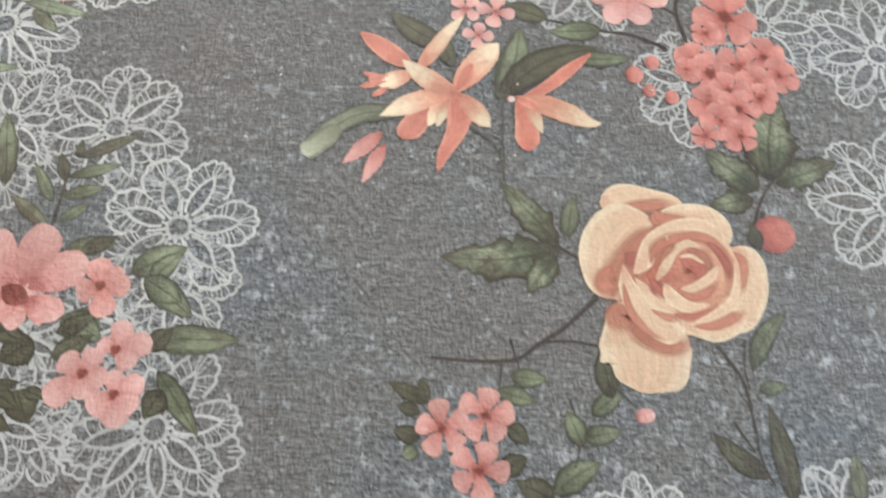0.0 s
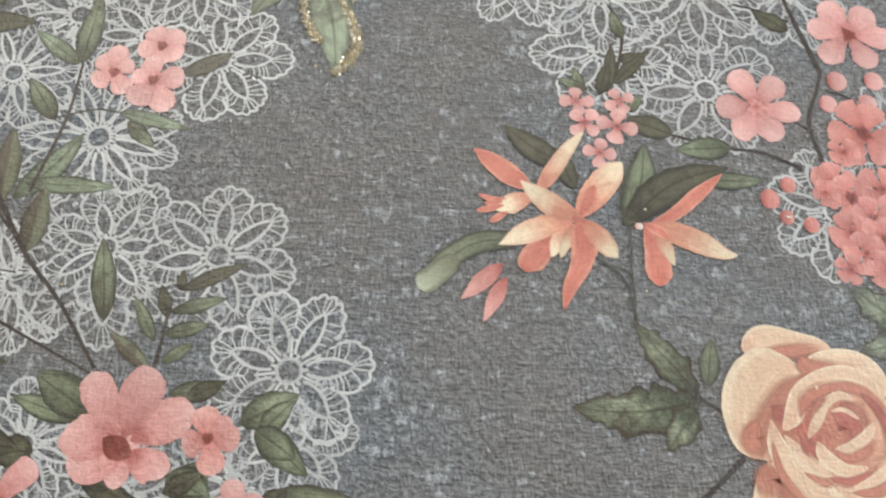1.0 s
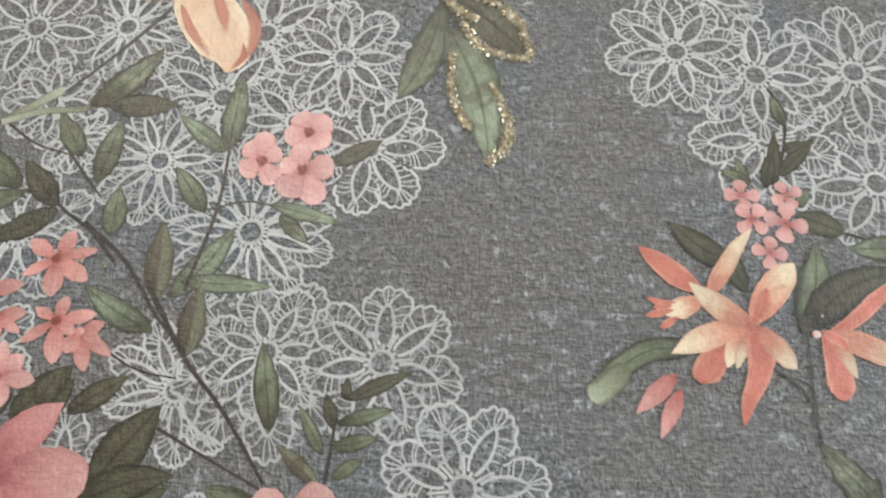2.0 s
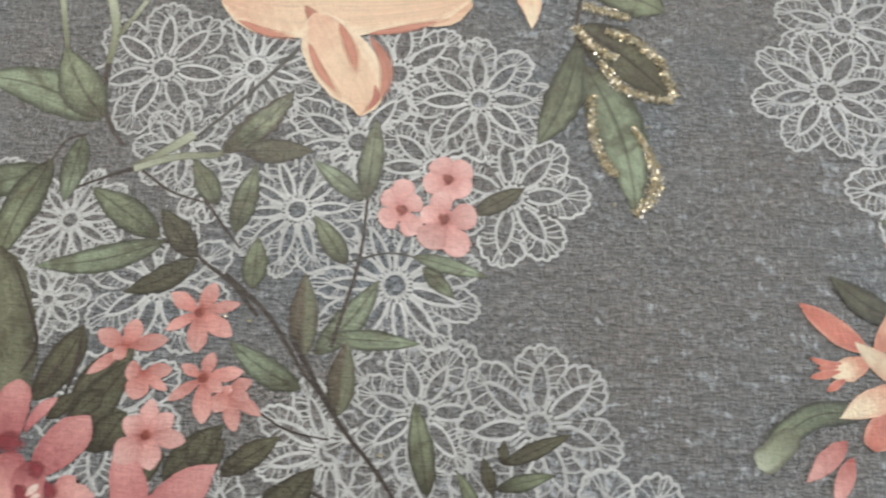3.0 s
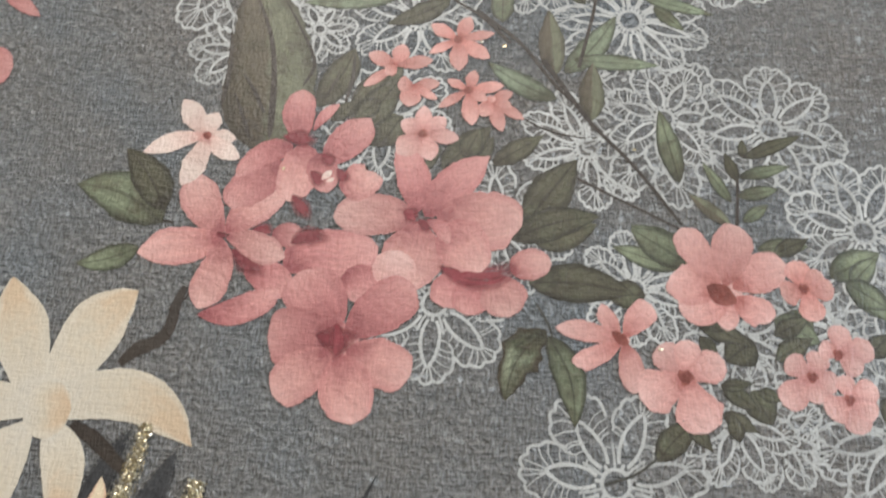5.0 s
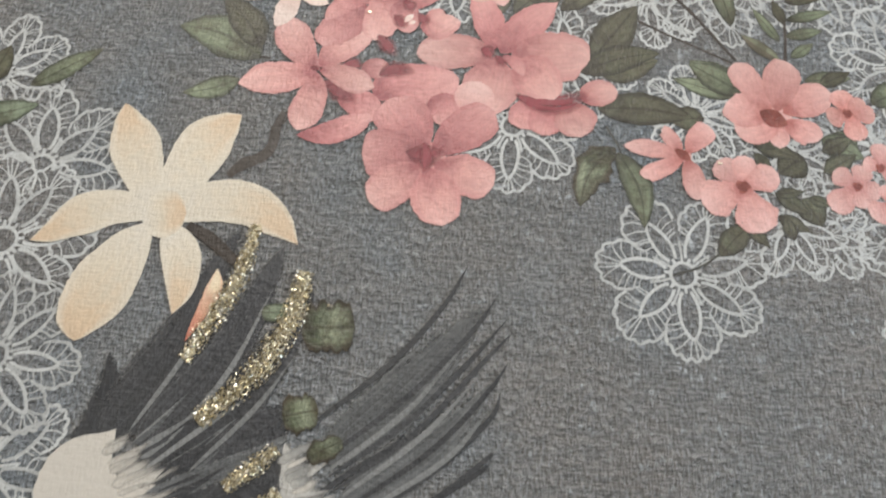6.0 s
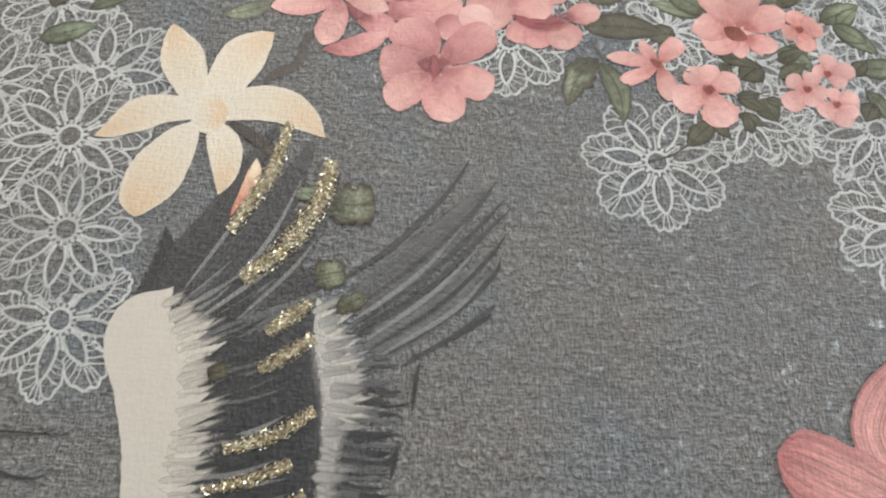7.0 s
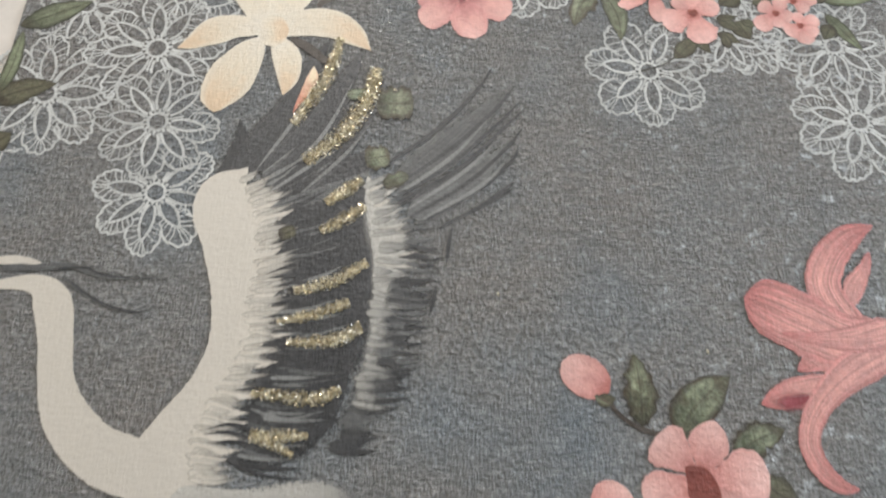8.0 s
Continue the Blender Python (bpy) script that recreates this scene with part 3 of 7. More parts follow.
def strokes(name, inks, guide, count, reach, breadth, seed):
    """Loose brush strokes set off from a guide line of x, y and heading in degrees."""
    rng = random.Random(seed)
    line = smooth_line(guide, 8)
    out = []
    for k in range(count):
        s = (k + rng.random()) / count * (len(line) - 1)
        i = min(int(s), len(line) - 2)
        p = line[i].lerp(line[i + 1], s - i)
        a = radians(p[2] + rng.gauss(0, 4))
        n, w = rng.uniform(*reach), rng.uniform(*breadth)
        d, sag = Vector((math.cos(a), math.sin(a))), rng.gauss(0.04, 0.03)
        x, y = p[0] - d.x * n * rng.uniform(0.0, 0.25), p[1] - d.y * n * rng.uniform(0.0, 0.25)
        out.append((name, rng.choice(inks), [(x, y, w), (x + d.x * n * 0.5 + d.y * n * sag, y + d.y * n * 0.5 - d.x * n * sag, w), (x + d.x * n, y + d.y * n, w * 0.2)]))
    return out


def flakes(bm, z, points):
    """Glitter: small tilted flakes strewn along a line."""
    line = smooth_line(points, 10)
    rng = random.Random(int(abs(points[0][0]) * 1e6))
    length = sum((Vector(a[:2]) - Vector(b[:2])).length for a, b in zip(line, line[1:]))
    mean = sum(p[2] for p in points) / len(points)
    for _ in range(int(length * mean / 1.25e-7)):
        s = rng.random() * (len(line) - 1)
        i = min(int(s), len(line) - 2)
        p = line[i].lerp(line[i + 1], s - i)
        d = Vector((line[i + 1] - line[i])[:2]).normalized()
        off = max(-1, min(1, rng.gauss(0, 0.42))) * p[2] * 0.72
        q = Vector((p[0] - d.y * off, p[1] + d.x * off, z + 0.0002 + rng.random() * 0.0007))
        m = Euler((rng.gauss(0, 0.55), rng.gauss(0, 0.55), rng.random() * 6.3)).to_matrix()
        e = rng.uniform(0.00022, 0.00050)
        bm.faces.new([bm.verts.new(q + m @ Vector((e * math.cos(a), e * math.sin(a), 0))) for a in (0.3, 1.4, 2.5, 3.5, 4.6, 5.6)])


def glitter_specks(spots):
    """Stray glitter grains left on the sheet, too small to tell apart."""
    bm = bmesh.new()
    rng = random.Random(9)
    for x, y in spots:
        for _ in range(3):
            m = Euler((rng.gauss(0, 0.2), rng.gauss(0, 0.2), rng.random() * 6.3)).to_matrix()
            q = Vector((x + rng.gauss(0, 0.0004), y + rng.gauss(0, 0.0004), 0.0009 + rng.random() * 0.0003))
            bm.faces.new([bm.verts.new(q + m @ Vector((0.0006 * math.cos(a), 0.0006 * math.sin(a), 0))) for a in (0.3, 1.4, 2.5, 3.5, 4.6, 5.6)])
    return tagged(mesh_object("glitter_specks", bm, GOLD, None), "stray sparkling glitter grains on the printed sheet", "glitter", "", "stuff")


# ---------------------------------------------------------------- the setting


def box(bm, x0, y0, z0, x1, y1, z1):
    made = bmesh.ops.create_cube(bm, size=1.0, matrix=Matrix.LocRotScale(((x0 + x1) / 2, (y0 + y1) / 2, (z0 + z1) / 2), None, (x1 - x0, y1 - y0, z1 - z0)))
    return made["verts"]


def solid(name, boxes, ink, parent=None, bevel=0.0):
    bm = bmesh.new()
    for b in boxes:
        box(bm, *b)
    if bevel:
        bmesh.ops.bevel(bm, geom=list(bm.edges), offset=bevel, segments=2, affect="EDGES")
    ob = mesh_object(name, bm, ink, parent)
    for face in ob.data.polygons:
        face.use_smooth = False
    return ob


def build_sheet():
    bm = bmesh.new()
    corners = [(EDGE_X + EDGE_SLOPE * -0.62, -0.62), (0.62, -0.62), (0.62, 0.62), (EDGE_X + EDGE_SLOPE * 0.62, 0.62)]
    verts = [bm.verts.new((x, y, 0.0)) for x, y in corners]
    face = bm.faces.new(verts)
    made = bmesh.ops.extrude_face_region(bm, geom=[face])
    for v in made["geom"]:
        if isinstance(v, bmesh.types.BMVert):
            v.co.z = -0.0009
    bmesh.ops.recalc_face_normals(bm, faces=list(bm.faces))
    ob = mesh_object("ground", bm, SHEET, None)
    for face in ob.data.polygons:
        face.use_smooth = False
    return tagged(ob, "grey embossed vinyl wallcovering sheet spread flat on a table", "sheet", "", "structure")


build_sheet()
table = holder("table", -0.4, 0.0, "plain white laminate table under the printed sheet", "table")
table.location.z = -0.75
bpy.context.view_layer.update()
solid("tabletop", [(-1.25, -0.70, -0.031, 0.70, 0.70, -0.0012)], WHITE, table, 0.003)
for lx in (-1.18, 0.63):
    for ly in (-0.63, 0.63):
        solid("leg", [(lx - 0.025, ly - 0.025, -0.75, lx + 0.025, ly + 0.025, -0.0315)], WHITE, table, 0.003)

tagged(solid("floor", [(-2.3, -2.0, -0.80, 2.0, 2.0, -0.75)], BOARD), "plain grey-brown floor", "floor", "", "structure")
tagged(solid("ceiling", [(-2.3, -2.0, 1.75, 2.0, 2.0, 1.85)], PAINT), "plain pale ceiling", "ceiling", "", "structure")
for wall, shape in (("wall_west", [(-2.4, -2.0, -0.80, -2.3, 2.0, 1.85)]), ("wall_north", [(-2.4, 2.0, -0.80, 2.1, 2.1, 1.85)]), ("wall_south", [(-2.4, -2.1, -0.80, 2.1, -2.0, 1.85)]),
                    ("wall_east", [(2.0, -2.0, -0.80, 2.1, 2.0, 0.38), (2.0, -2.0, 1.52, 2.1, 2.0, 1.85), (2.0, -2.0, 0.38, 2.1, -0.37, 1.52), (2.0, 0.87, 0.38, 2.1, 2.0, 1.52)])):
    tagged(solid(wall, shape, PAINT), "plain pale painted wall", "wall", "", "structure")

# ---------------------------------------------------------------- the printed pattern
lace_flower(-0.1271, 0.0705, 0.0381, 8, 7)
lace_flower(-0.1655, 0.1229, 0.0376, 90, 7)
lace_flower(-0.1246, -0.0223, 0.0376, -170, 8)
lace_flower(-0.1229, 0.0418, 0.0279, 4, 7)
lace_flower(0.2356, 0.1774, 0.0410, -170, 8)
lace_flower(0.2232, 0.0885, 0.0421, 176, 7)
lace_flower(0.1726, 0.1939, 0.0368, -2, 7)
lace_flower(0.1317, 0.1552, 0.0361, -148, 7)
lace_flower(0.0847, -0.0662, 0.0261, 95, 8)
lace_flower(0.1726, -0.0595, 0.0283, 123, 8)
lace_flower(-0.2176, 0.1258, 0.0315, 7, 7)
lace_flower(-0.1946, -0.0193, 0.0283, -19, 8)
lace_flower(-0.0196, 0.2949, 0.0389, -168, 8)
lace_flower(0.0217, 0.2821, 0.0398, 43, 8)
lace_flower(0.0226, 0.2448, 0.0393, -175, 7)
lace_flower(0.0741, 0.2862, 0.0422, -135, 8)
lace_flower(0.0754, 0.2219, 0.0404, 86, 7)
lace_flower(0.1268, 0.2867, 0.0386, -165, 8)
lace_flower(-0.1965, 0.2832, 0.0372, 5, 8)
lace_flower(-0.1791, 0.2303, 0.0378, 0, 7)
lace_flower(-0.2834, 0.2189, 0.0360, 5, 10)
lace_flower(-0.2330, 0.1832, 0.0406, -16, 11, 1)
lace_flower(-0.2190, 0.1206, 0.0423, 11, 8)
lace_flower(-0.2564, 0.1071, 0.0344, -85, 9)
lace_flower(-0.2176, 0.2437, 0.0350, -178, 8)
lace_flower(-0.2570, 0.2563, 0.0395, 148, 8)
lace_flower(-0.3444, 0.2494, 0.0263, -180, 8)
lace_flower(-0.3291, 0.2300, 0.0210, -126, 8)
lace_flower(-0.3635, 0.2949, 0.0413, 97, 7)
lace_flower(-0.3146, 0.2972, 0.0364, 89, 10)
lace_flower(-0.2398, 0.2965, 0.0402, 35, 8)
lace_flower(-0.1961, 0.2825, 0.0378, 53, 8)
lace_flower(-0.3940, 0.2085, 0.0297, 6, 11)
lace_flower(-0.3443, 0.1780, 0.0362, -149, 8)
lace_flower(-0.3956, 0.1685, 0.0207, -141, 7)
lace_flower(-0.4474, 0.2038, 0.0421, -165, 8)
lace_flower(-0.0059, 0.3356, 0.0390, 163, 8)
lace_flower(-0.4345, 0.1530, 0.0281, 180, 8)
lace_flower(-0.3269, 0.0250, 0.0379, -95, 7)
lace_flower(-0.2353, 0.0371, 0.0284, 142, 9)
lace_flower(-0.2467, -0.0477, 0.0406, 171, 7)
lace_flower(-0.1170, -0.0776, 0.0419, 163, 8)
lace_flower(-0.1244, -0.0325, 0.0383, 179, 8)
lace_flower(-0.1784, -0.0247, 0.0238, -57, 8)
lace_flower(-0.5530, -0.1010, 0.0405, -4, 8)
lace_flower(-0.5450, -0.1480, 0.0393, 172, 8)
lace_flower(-0.5631, -0.0481, 0.0448, -34, 8)
lace_flower(-0.6263, -0.0849, 0.0448, 5, 8)
lace_flower(-0.6148, -0.0180, 0.0357, -104, 8)
lace_flower(-0.5545, -0.0101, 0.0440, -91, 8)
lace_flower(-0.6566, -0.1104, 0.0279, -22, 8)
lace_flower(-0.2988, 0.0628, 0.0357, 94, 7)
lace_flower(-0.3564, 0.1166, 0.0352, -94, 8)
lace_flower(-0.1916, 0.0177, 0.0274, -156, 8)
lace_flower(-0.1445, 0.0227, 0.0282, -128, 8)
lace_flower(-0.5878, 0.0403, 0.0358, -13, 8)
motif("leafy_twig", "green leafy twig with a pale stem printed over white lace", "leafy twig", 3, [
    ("stem", "twig", [(-0.2933, 0.3096, 0.0024), (-0.3145, 0.2830, 0.0021), (-0.3377, 0.2573, 0.0017), (-0.3508, 0.2472, 0.0015)]),
    ("stem", "shoot", [(-0.3406, 0.2572, 0.0061), (-0.3563, 0.2453, 0.0050), (-0.3693, 0.2369, 0.0039)]),
    ("stem", "shoot", [(-0.3679, 0.2370, 0.0045), (-0.3474, 0.2442, 0.0040), (-0.3289, 0.2460, 0.0035), (-0.3222, 0.2501, 0.0029)]),
    ("stem", "stem", [(-0.3679, 0.2370, 0.0020), (-0.3813, 0.2317, 0.0016), (-0.3998, 0.2232, 0.0013)]),
    ("stem", "shoot", [(-0.4016, 0.3426, 0.0062), (-0.3933, 0.3174, 0.0050), (-0.3931, 0.2929, 0.0038)]),
    ("stem", "stem", [(-0.3931, 0.2963, 0.0031), (-0.3903, 0.2728, 0.0027), (-0.3833, 0.2584, 0.0023), (-0.3758, 0.2491, 0.0019)]),
    ("stem", "shoot", [(-0.4283, 0.3415, 0.0041), (-0.4169, 0.3040, 0.0026)]),
    ("stem", "shoot", [(-0.3800, 0.3362, 0.0034), (-0.3914, 0.3122, 0.0022)]),
    ("leaf", "pale", (-0.3900, 0.2630, -0.4610, 0.2864, 0.0241, -0.08, "leaf")),
    ("leaf", "leaf", (-0.3888, 0.2646, -0.4183, 0.3050, 0.0230, 0.05, "leaf")),
    ("leaf", "pale", (-0.4077, 0.2341, -0.4622, 0.2126, 0.0178, -0.05, "leaf")),
    ("leaf", "pale", (-0.3971, 0.2536, -0.3994, 0.2171, 0.0138, 0, "leaf")),
    ("leaf", "leaf", (-0.4099, 0.2403, -0.4250, 0.1838, 0.0192, -0.05, "leaf")),
    ("leaf", "dapple", (-0.3248, 0.2475, -0.2924, 0.2846, 0.0160, -0.05, "leaf")),
    ("leaf", "dark", (-0.3149, 0.2489, -0.2785, 0.2506, 0.0138, 0, "leaf")),
    ("stem", "stem", [(-0.3958, 0.2546, 0.0016), (-0.4053, 0.2509, 0.0013), (-0.4103, 0.2396, 0.0010)]),
], "leafy twigs")
motif("leafy_twig", "dark stemmed green leafy twig printed across white lace", "leafy twig", 3, [
    ("stem", "stem", [(-0.2956, 0.1654, 0.0020), (-0.3093, 0.1797, 0.0019), (-0.3227, 0.1888, 0.0017), (-0.3319, 0.1955, 0.0015), (-0.3465, 0.2005, 0.0014)]),
    ("stem", "stem", [(-0.3140, 0.1850, 0.0024), (-0.2903, 0.1656, 0.0021), (-0.2722, 0.1416, 0.0017), (-0.2581, 0.1272, 0.0015)]),
    ("stem", "stem", [(-0.3635, 0.2362, 0.0015), (-0.3475, 0.2257, 0.0013), (-0.3298, 0.2205, 0.0009)]),
    ("stem", "stem", [(-0.3318, 0.2249, 0.0017), (-0.3200, 0.2106, 0.0014), (-0.3088, 0.1981, 0.0010)]),
    ("leaf", "leaf", (-0.3481, 0.2019, -0.3869, 0.2259, 0.0162, 0, "leaf")),
    ("leaf", "dark", (-0.3292, 0.1922, -0.3503, 0.2165, 0.0131, 0, "leaf")),
    ("leaf", "pale", (-0.3450, 0.2000, -0.4059, 0.1847, 0.0141, 0.05, "leaf")),
    ("leaf", "dark", (-0.3280, 0.1914, -0.3608, 0.1738, 0.0127, 0.05, "leaf")),
    ("leaf", "leaf", (-0.3226, 0.2193, -0.3387, 0.2437, 0.0118, 0, "leaf")),
    ("leaf", "leaf", (-0.3124, 0.2051, -0.3063, 0.2421, 0.0128, 0, "leaf")),
    ("leaf", "leaf", (-0.3002, 0.1780, -0.3004, 0.2042, 0.0127, 0, "leaf")),
    ("leaf", "brown", (-0.2726, 0.1468, -0.2757, 0.1875, 0.0139, 0, "leaf")),
    ("leaf", "pale", (-0.2676, 0.1491, -0.2405, 0.1854, 0.0144, -0.05, "leaf")),
    ("leaf", "pale", (-0.2630, 0.1572, -0.2190, 0.1562, 0.0099, 0, "leaf")),
    ("leaf", "pale", (-0.2714, 0.1335, -0.3069, 0.1534, 0.0129, 0.05, "leaf")),
    ("leaf", "brown", (-0.2544, 0.1220, -0.2530, 0.1561, 0.0133, 0, "leaf")),
], "leafy twigs")
motif("leafy_twig", "thin dark twig with narrow green leaves over lace", "leafy twig", 3, [
    ("stem", "stem", [(-0.2601, 0.1526, 0.0020), (-0.2510, 0.1938, 0.0017), (-0.2494, 0.2259, 0.0014)]),
    ("leaf", "leaf", (-0.2502, 0.2252, -0.2481, 0.2702, 0.0131, 0, "leaf")),
    ("leaf", "pale", (-0.2511, 0.2252, -0.2780, 0.2453, 0.0100, 0, "leaf")),
    ("leaf", "leaf", (-0.2563, 0.1921, -0.2747, 0.2163, 0.0112, 0, "leaf")),
    ("leaf", "dark", (-0.1973, 0.2201, -0.1726, 0.2350, 0.0103, 0, "leaf")),
    ("stem", "twig", [(-0.2556, 0.1936, 0.0012), (-0.2363, 0.1988, 0.0010), (-0.2172, 0.1955, 0.0008)]),
    ("leaf", "pale", (-0.2254, 0.1979, -0.1888, 0.1890, 0.0082, 0, "leaf")),
    ("leaf", "leaf", (-0.2203, 0.1925, -0.2047, 0.1781, 0.0081, 0, "leaf")),
], "leafy twigs")
motif("leafy_twig", "long dark twig and leaf crossing white lace flowers", "leafy twig", 3, [
    ("stem", "stem", [(-0.2783, 0.1561, 0.0027), (-0.2547, 0.1214, 0.0022), (-0.2342, 0.0990, 0.0019), (-0.2124, 0.0694, 0.0015)]),
    ("stem", "stem", [(-0.2617, 0.0906, 0.0015), (-0.2385, 0.0792, 0.0012), (-0.2107, 0.0659, 0.0009)]),
    ("stem", "stem", [(-0.2899, 0.1228, 0.0012), (-0.2755, 0.1154, 0.0009), (-0.2569, 0.1122, 0.0007)]),
    ("leaf", "leaf", (-0.2122, 0.0910, -0.2204, 0.1306, 0.0118, 0, "leaf")),
], "leafy twigs")
motif("leafy_sprig", "small dark green sprig printed over lace", "leafy sprig", 3, [
    ("stem", "stem", [(-0.1867, 0.0690, 0.0016), (-0.1848, 0.0858, 0.0014), (-0.1841, 0.1032, 0.0012)]),
    ("leaf", "dark", (-0.1805, 0.1058, -0.1510, 0.1198, 0.0074, 0, "leaf")),
    ("leaf", "dark", (-0.1843, 0.0932, -0.1892, 0.1086, 0.0062, 0, "leaf")),
    ("leaf", "leaf", (-0.1833, 0.0957, -0.1580, 0.1028, 0.0069, 0, "leaf")),
    ("leaf", "leaf", (-0.1881, 0.0820, -0.2005, 0.1026, 0.0065, 0, "leaf")),
    ("leaf", "leaf", (-0.1847, 0.0853, -0.1647, 0.0904, 0.0075, 0, "leaf")),
    ("leaf", "brown", (-0.1892, 0.0701, -0.2084, 0.0855, 0.0077, 0, "leaf")),
    ("leaf", "leaf", (-0.1834, 0.0726, -0.1707, 0.0819, 0.0066, 0, "leaf")),
    ("leaf", "dark", (-0.1805, 0.1058, -0.1802, 0.1161, 0.0048, 0, "leaf")),
], "leafy twigs")
motif("leaf_cluster", "dark olive leaves printed beside the pink flowers", "leaves", 3, [
    ("leaf", "dark", (-0.2861, 0.0659, -0.2618, 0.1006, 0.0206, 0, "leaf")),
    ("leaf", "dark", (-0.3028, 0.0954, -0.2780, 0.1128, 0.0112, 0, "leaf")),
    ("leaf", "dark", (-0.3156, 0.0913, -0.3026, 0.1106, 0.0127, 0, "leaf")),
    ("leaf", "dark", (-0.2814, 0.0557, -0.2524, 0.0674, 0.0156, 0, "leaf")),
    ("leaf", "leaf", (-0.2088, 0.0522, -0.2366, 0.0679, 0.0146, 0, "leaf")),
    ("leaf", "leaf", (-0.2153, 0.0476, -0.2456, 0.0568, 0.0107, 0, "leaf")),
])
motif("leaf_cluster", "green leaves printed behind a pink flower", "leaves", 3, [
    ("leaf", "leaf", (-0.1459, 0.0474, -0.1212, 0.0605, 0.0150, 0, "leaf")),
    ("leaf", "leaf", (-0.1384, 0.0458, -0.1149, 0.0269, 0.0136, 0, "leaf")),
    ("leaf", "leaf", (-0.1780, 0.0590, -0.1539, 0.0621, 0.0098, 0, "leaf")),
    ("leaf", "dark", (-0.2310, 0.0343, -0.2498, 0.0339, 0.0140, 0, "leaf")),
    ("leaf", "dark", (-0.2071, 0.0215, -0.1943, 0.0284, 0.0138, 0, "leaf")),
    ("leaf", "leaf", (-0.1651, 0.0224, -0.1567, 0.0293, 0.0138, 0, "leaf")),
])
motif("leaf_cluster", "olive green leaves printed beside small pink flowers", "leaves", 3, [
    ("leaf", "leaf", (-0.1329, 0.0168, -0.0918, 0.0167, 0.0142, 0, "leaf")),
    ("leaf", "leaf", (-0.1271, 0.0030, -0.1058, -0.0250, 0.0102, 0, "leaf")),
    ("leaf", "leaf", (-0.1735, 0.0266, -0.1541, 0.0165, 0.0153, 0, "leaf")),
    ("leaf", "dark", (-0.1840, 0.0162, -0.1966, 0.0060, 0.0176, 0, "leaf")),
    ("leaf", "dark", (-0.1866, -0.0061, -0.1788, -0.0204, 0.0145, 0, "leaf")),
    ("leaf", "dark", (-0.1234, -0.0056, -0.1301, -0.0176, 0.0121, 0, "leaf")),
])
motif("rose_leaf_spray", "dappled green rose leaves printed on a dark stem", "leaf spray", 3, [
    ("stem", "stem", [(0.0653, 0.0571, 0.0016), (0.0535, 0.0654, 0.0015), (0.0471, 0.0770, 0.0013), (0.0377, 0.0827, 0.0012)]),
    ("leaf", "dapple", (0.0561, 0.0626, -0.0023, 0.0583, 0.0211, 0.06, "leaf")),
    ("leaf", "dapple", (0.0548, 0.0654, 0.0277, 0.0970, 0.0149, 0, "leaf")),
    ("leaf", "dapple", (0.0532, 0.0597, 0.0389, 0.0406, 0.0137, 0, "leaf")),
    ("leaf", "leaf", (0.0591, 0.0684, 0.0632, 0.0907, 0.0098, 0, "leaf")),
    ("stem", "twig", [(0.0291, 0.0976, 0.0013), (0.0283, 0.1195, 0.0012), (0.0131, 0.1250, 0.0009)]),
    ("stem", "stem", [(0.0721, 0.0391, 0.0024), (0.0553, 0.0241, 0.0022), (0.0445, 0.0175, 0.0020), (0.0326, 0.0096, 0.0019), (0.0134, 0.0087, 0.0016), (-0.0058, 0.0100, 0.0015)]),
    ("stem", "stem", [(0.0445, 0.0175, 0.0017), (0.0576, 0.0181, 0.0014), (0.0710, 0.0160, 0.0012)]),
    ("stem", "stem", [(0.0303, 0.0186, 0.0014), (0.0338, 0.0058, 0.0008)]),
], "leafy twigs")
motif("rose_leaf_spray", "dappled green leaves printed on a short stem", "leaf spray", 3, [
    ("stem", "stem", [(0.1493, 0.0699, 0.0017), (0.1582, 0.0910, 0.0015), (0.1674, 0.1035, 0.0014), (0.1768, 0.1164, 0.0012)]),
    ("leaf", "dapple", (0.1640, 0.1003, 0.1749, 0.1501, 0.0264, 0.05, "leaf")),
    ("leaf", "dapple", (0.1575, 0.0955, 0.1328, 0.1161, 0.0188, 0, "leaf")),
    ("leaf", "dapple", (0.1666, 0.0988, 0.2001, 0.1121, 0.0165, 0, "leaf")),
    ("leaf", "dapple", (0.1539, 0.0909, 0.1304, 0.0859, 0.0130, 0, "leaf")),
], "leafy twigs")
motif("leafy_twig", "dark twig with narrow olive leaves below the rose", "leafy twig", 3, [
    ("stem", "stem", [(0.1256, 0.0171, 0.0017), (0.1353, 0.0018, 0.0016), (0.1379, -0.0156, 0.0014), (0.1391, -0.0323, 0.0012), (0.1435, -0.0439, 0.0010)]),
    ("stem", "stem", [(0.1392, 0.0198, 0.0012), (0.1373, 0.0069, 0.0009), (0.1384, -0.0032, 0.0007)]),
    ("leaf", "leaf", (0.1410, 0.0056, 0.1611, 0.0335, 0.0101, 0.08, "leaf")),
    ("leaf", "dark", (0.1416, -0.0404, 0.1192, -0.0218, 0.0102, 0.06, "leaf")),
    ("leaf", "dark", (0.1508, -0.0517, 0.1457, -0.0094, 0.0108, -0.03, "leaf")),
    ("leaf", "leaf", (0.1423, -0.0032, 0.1557, -0.0006, 0.0067, 0, "leaf")),
    ("stem", "stem", [(0.1288, -0.0169, 0.0010), (0.1369, -0.0300, 0.0007)]),
    ("leaf", "leaf", (0.1801, -0.0528, 0.1811, -0.0297, 0.0082, 0, "leaf")),
], "leafy twigs")
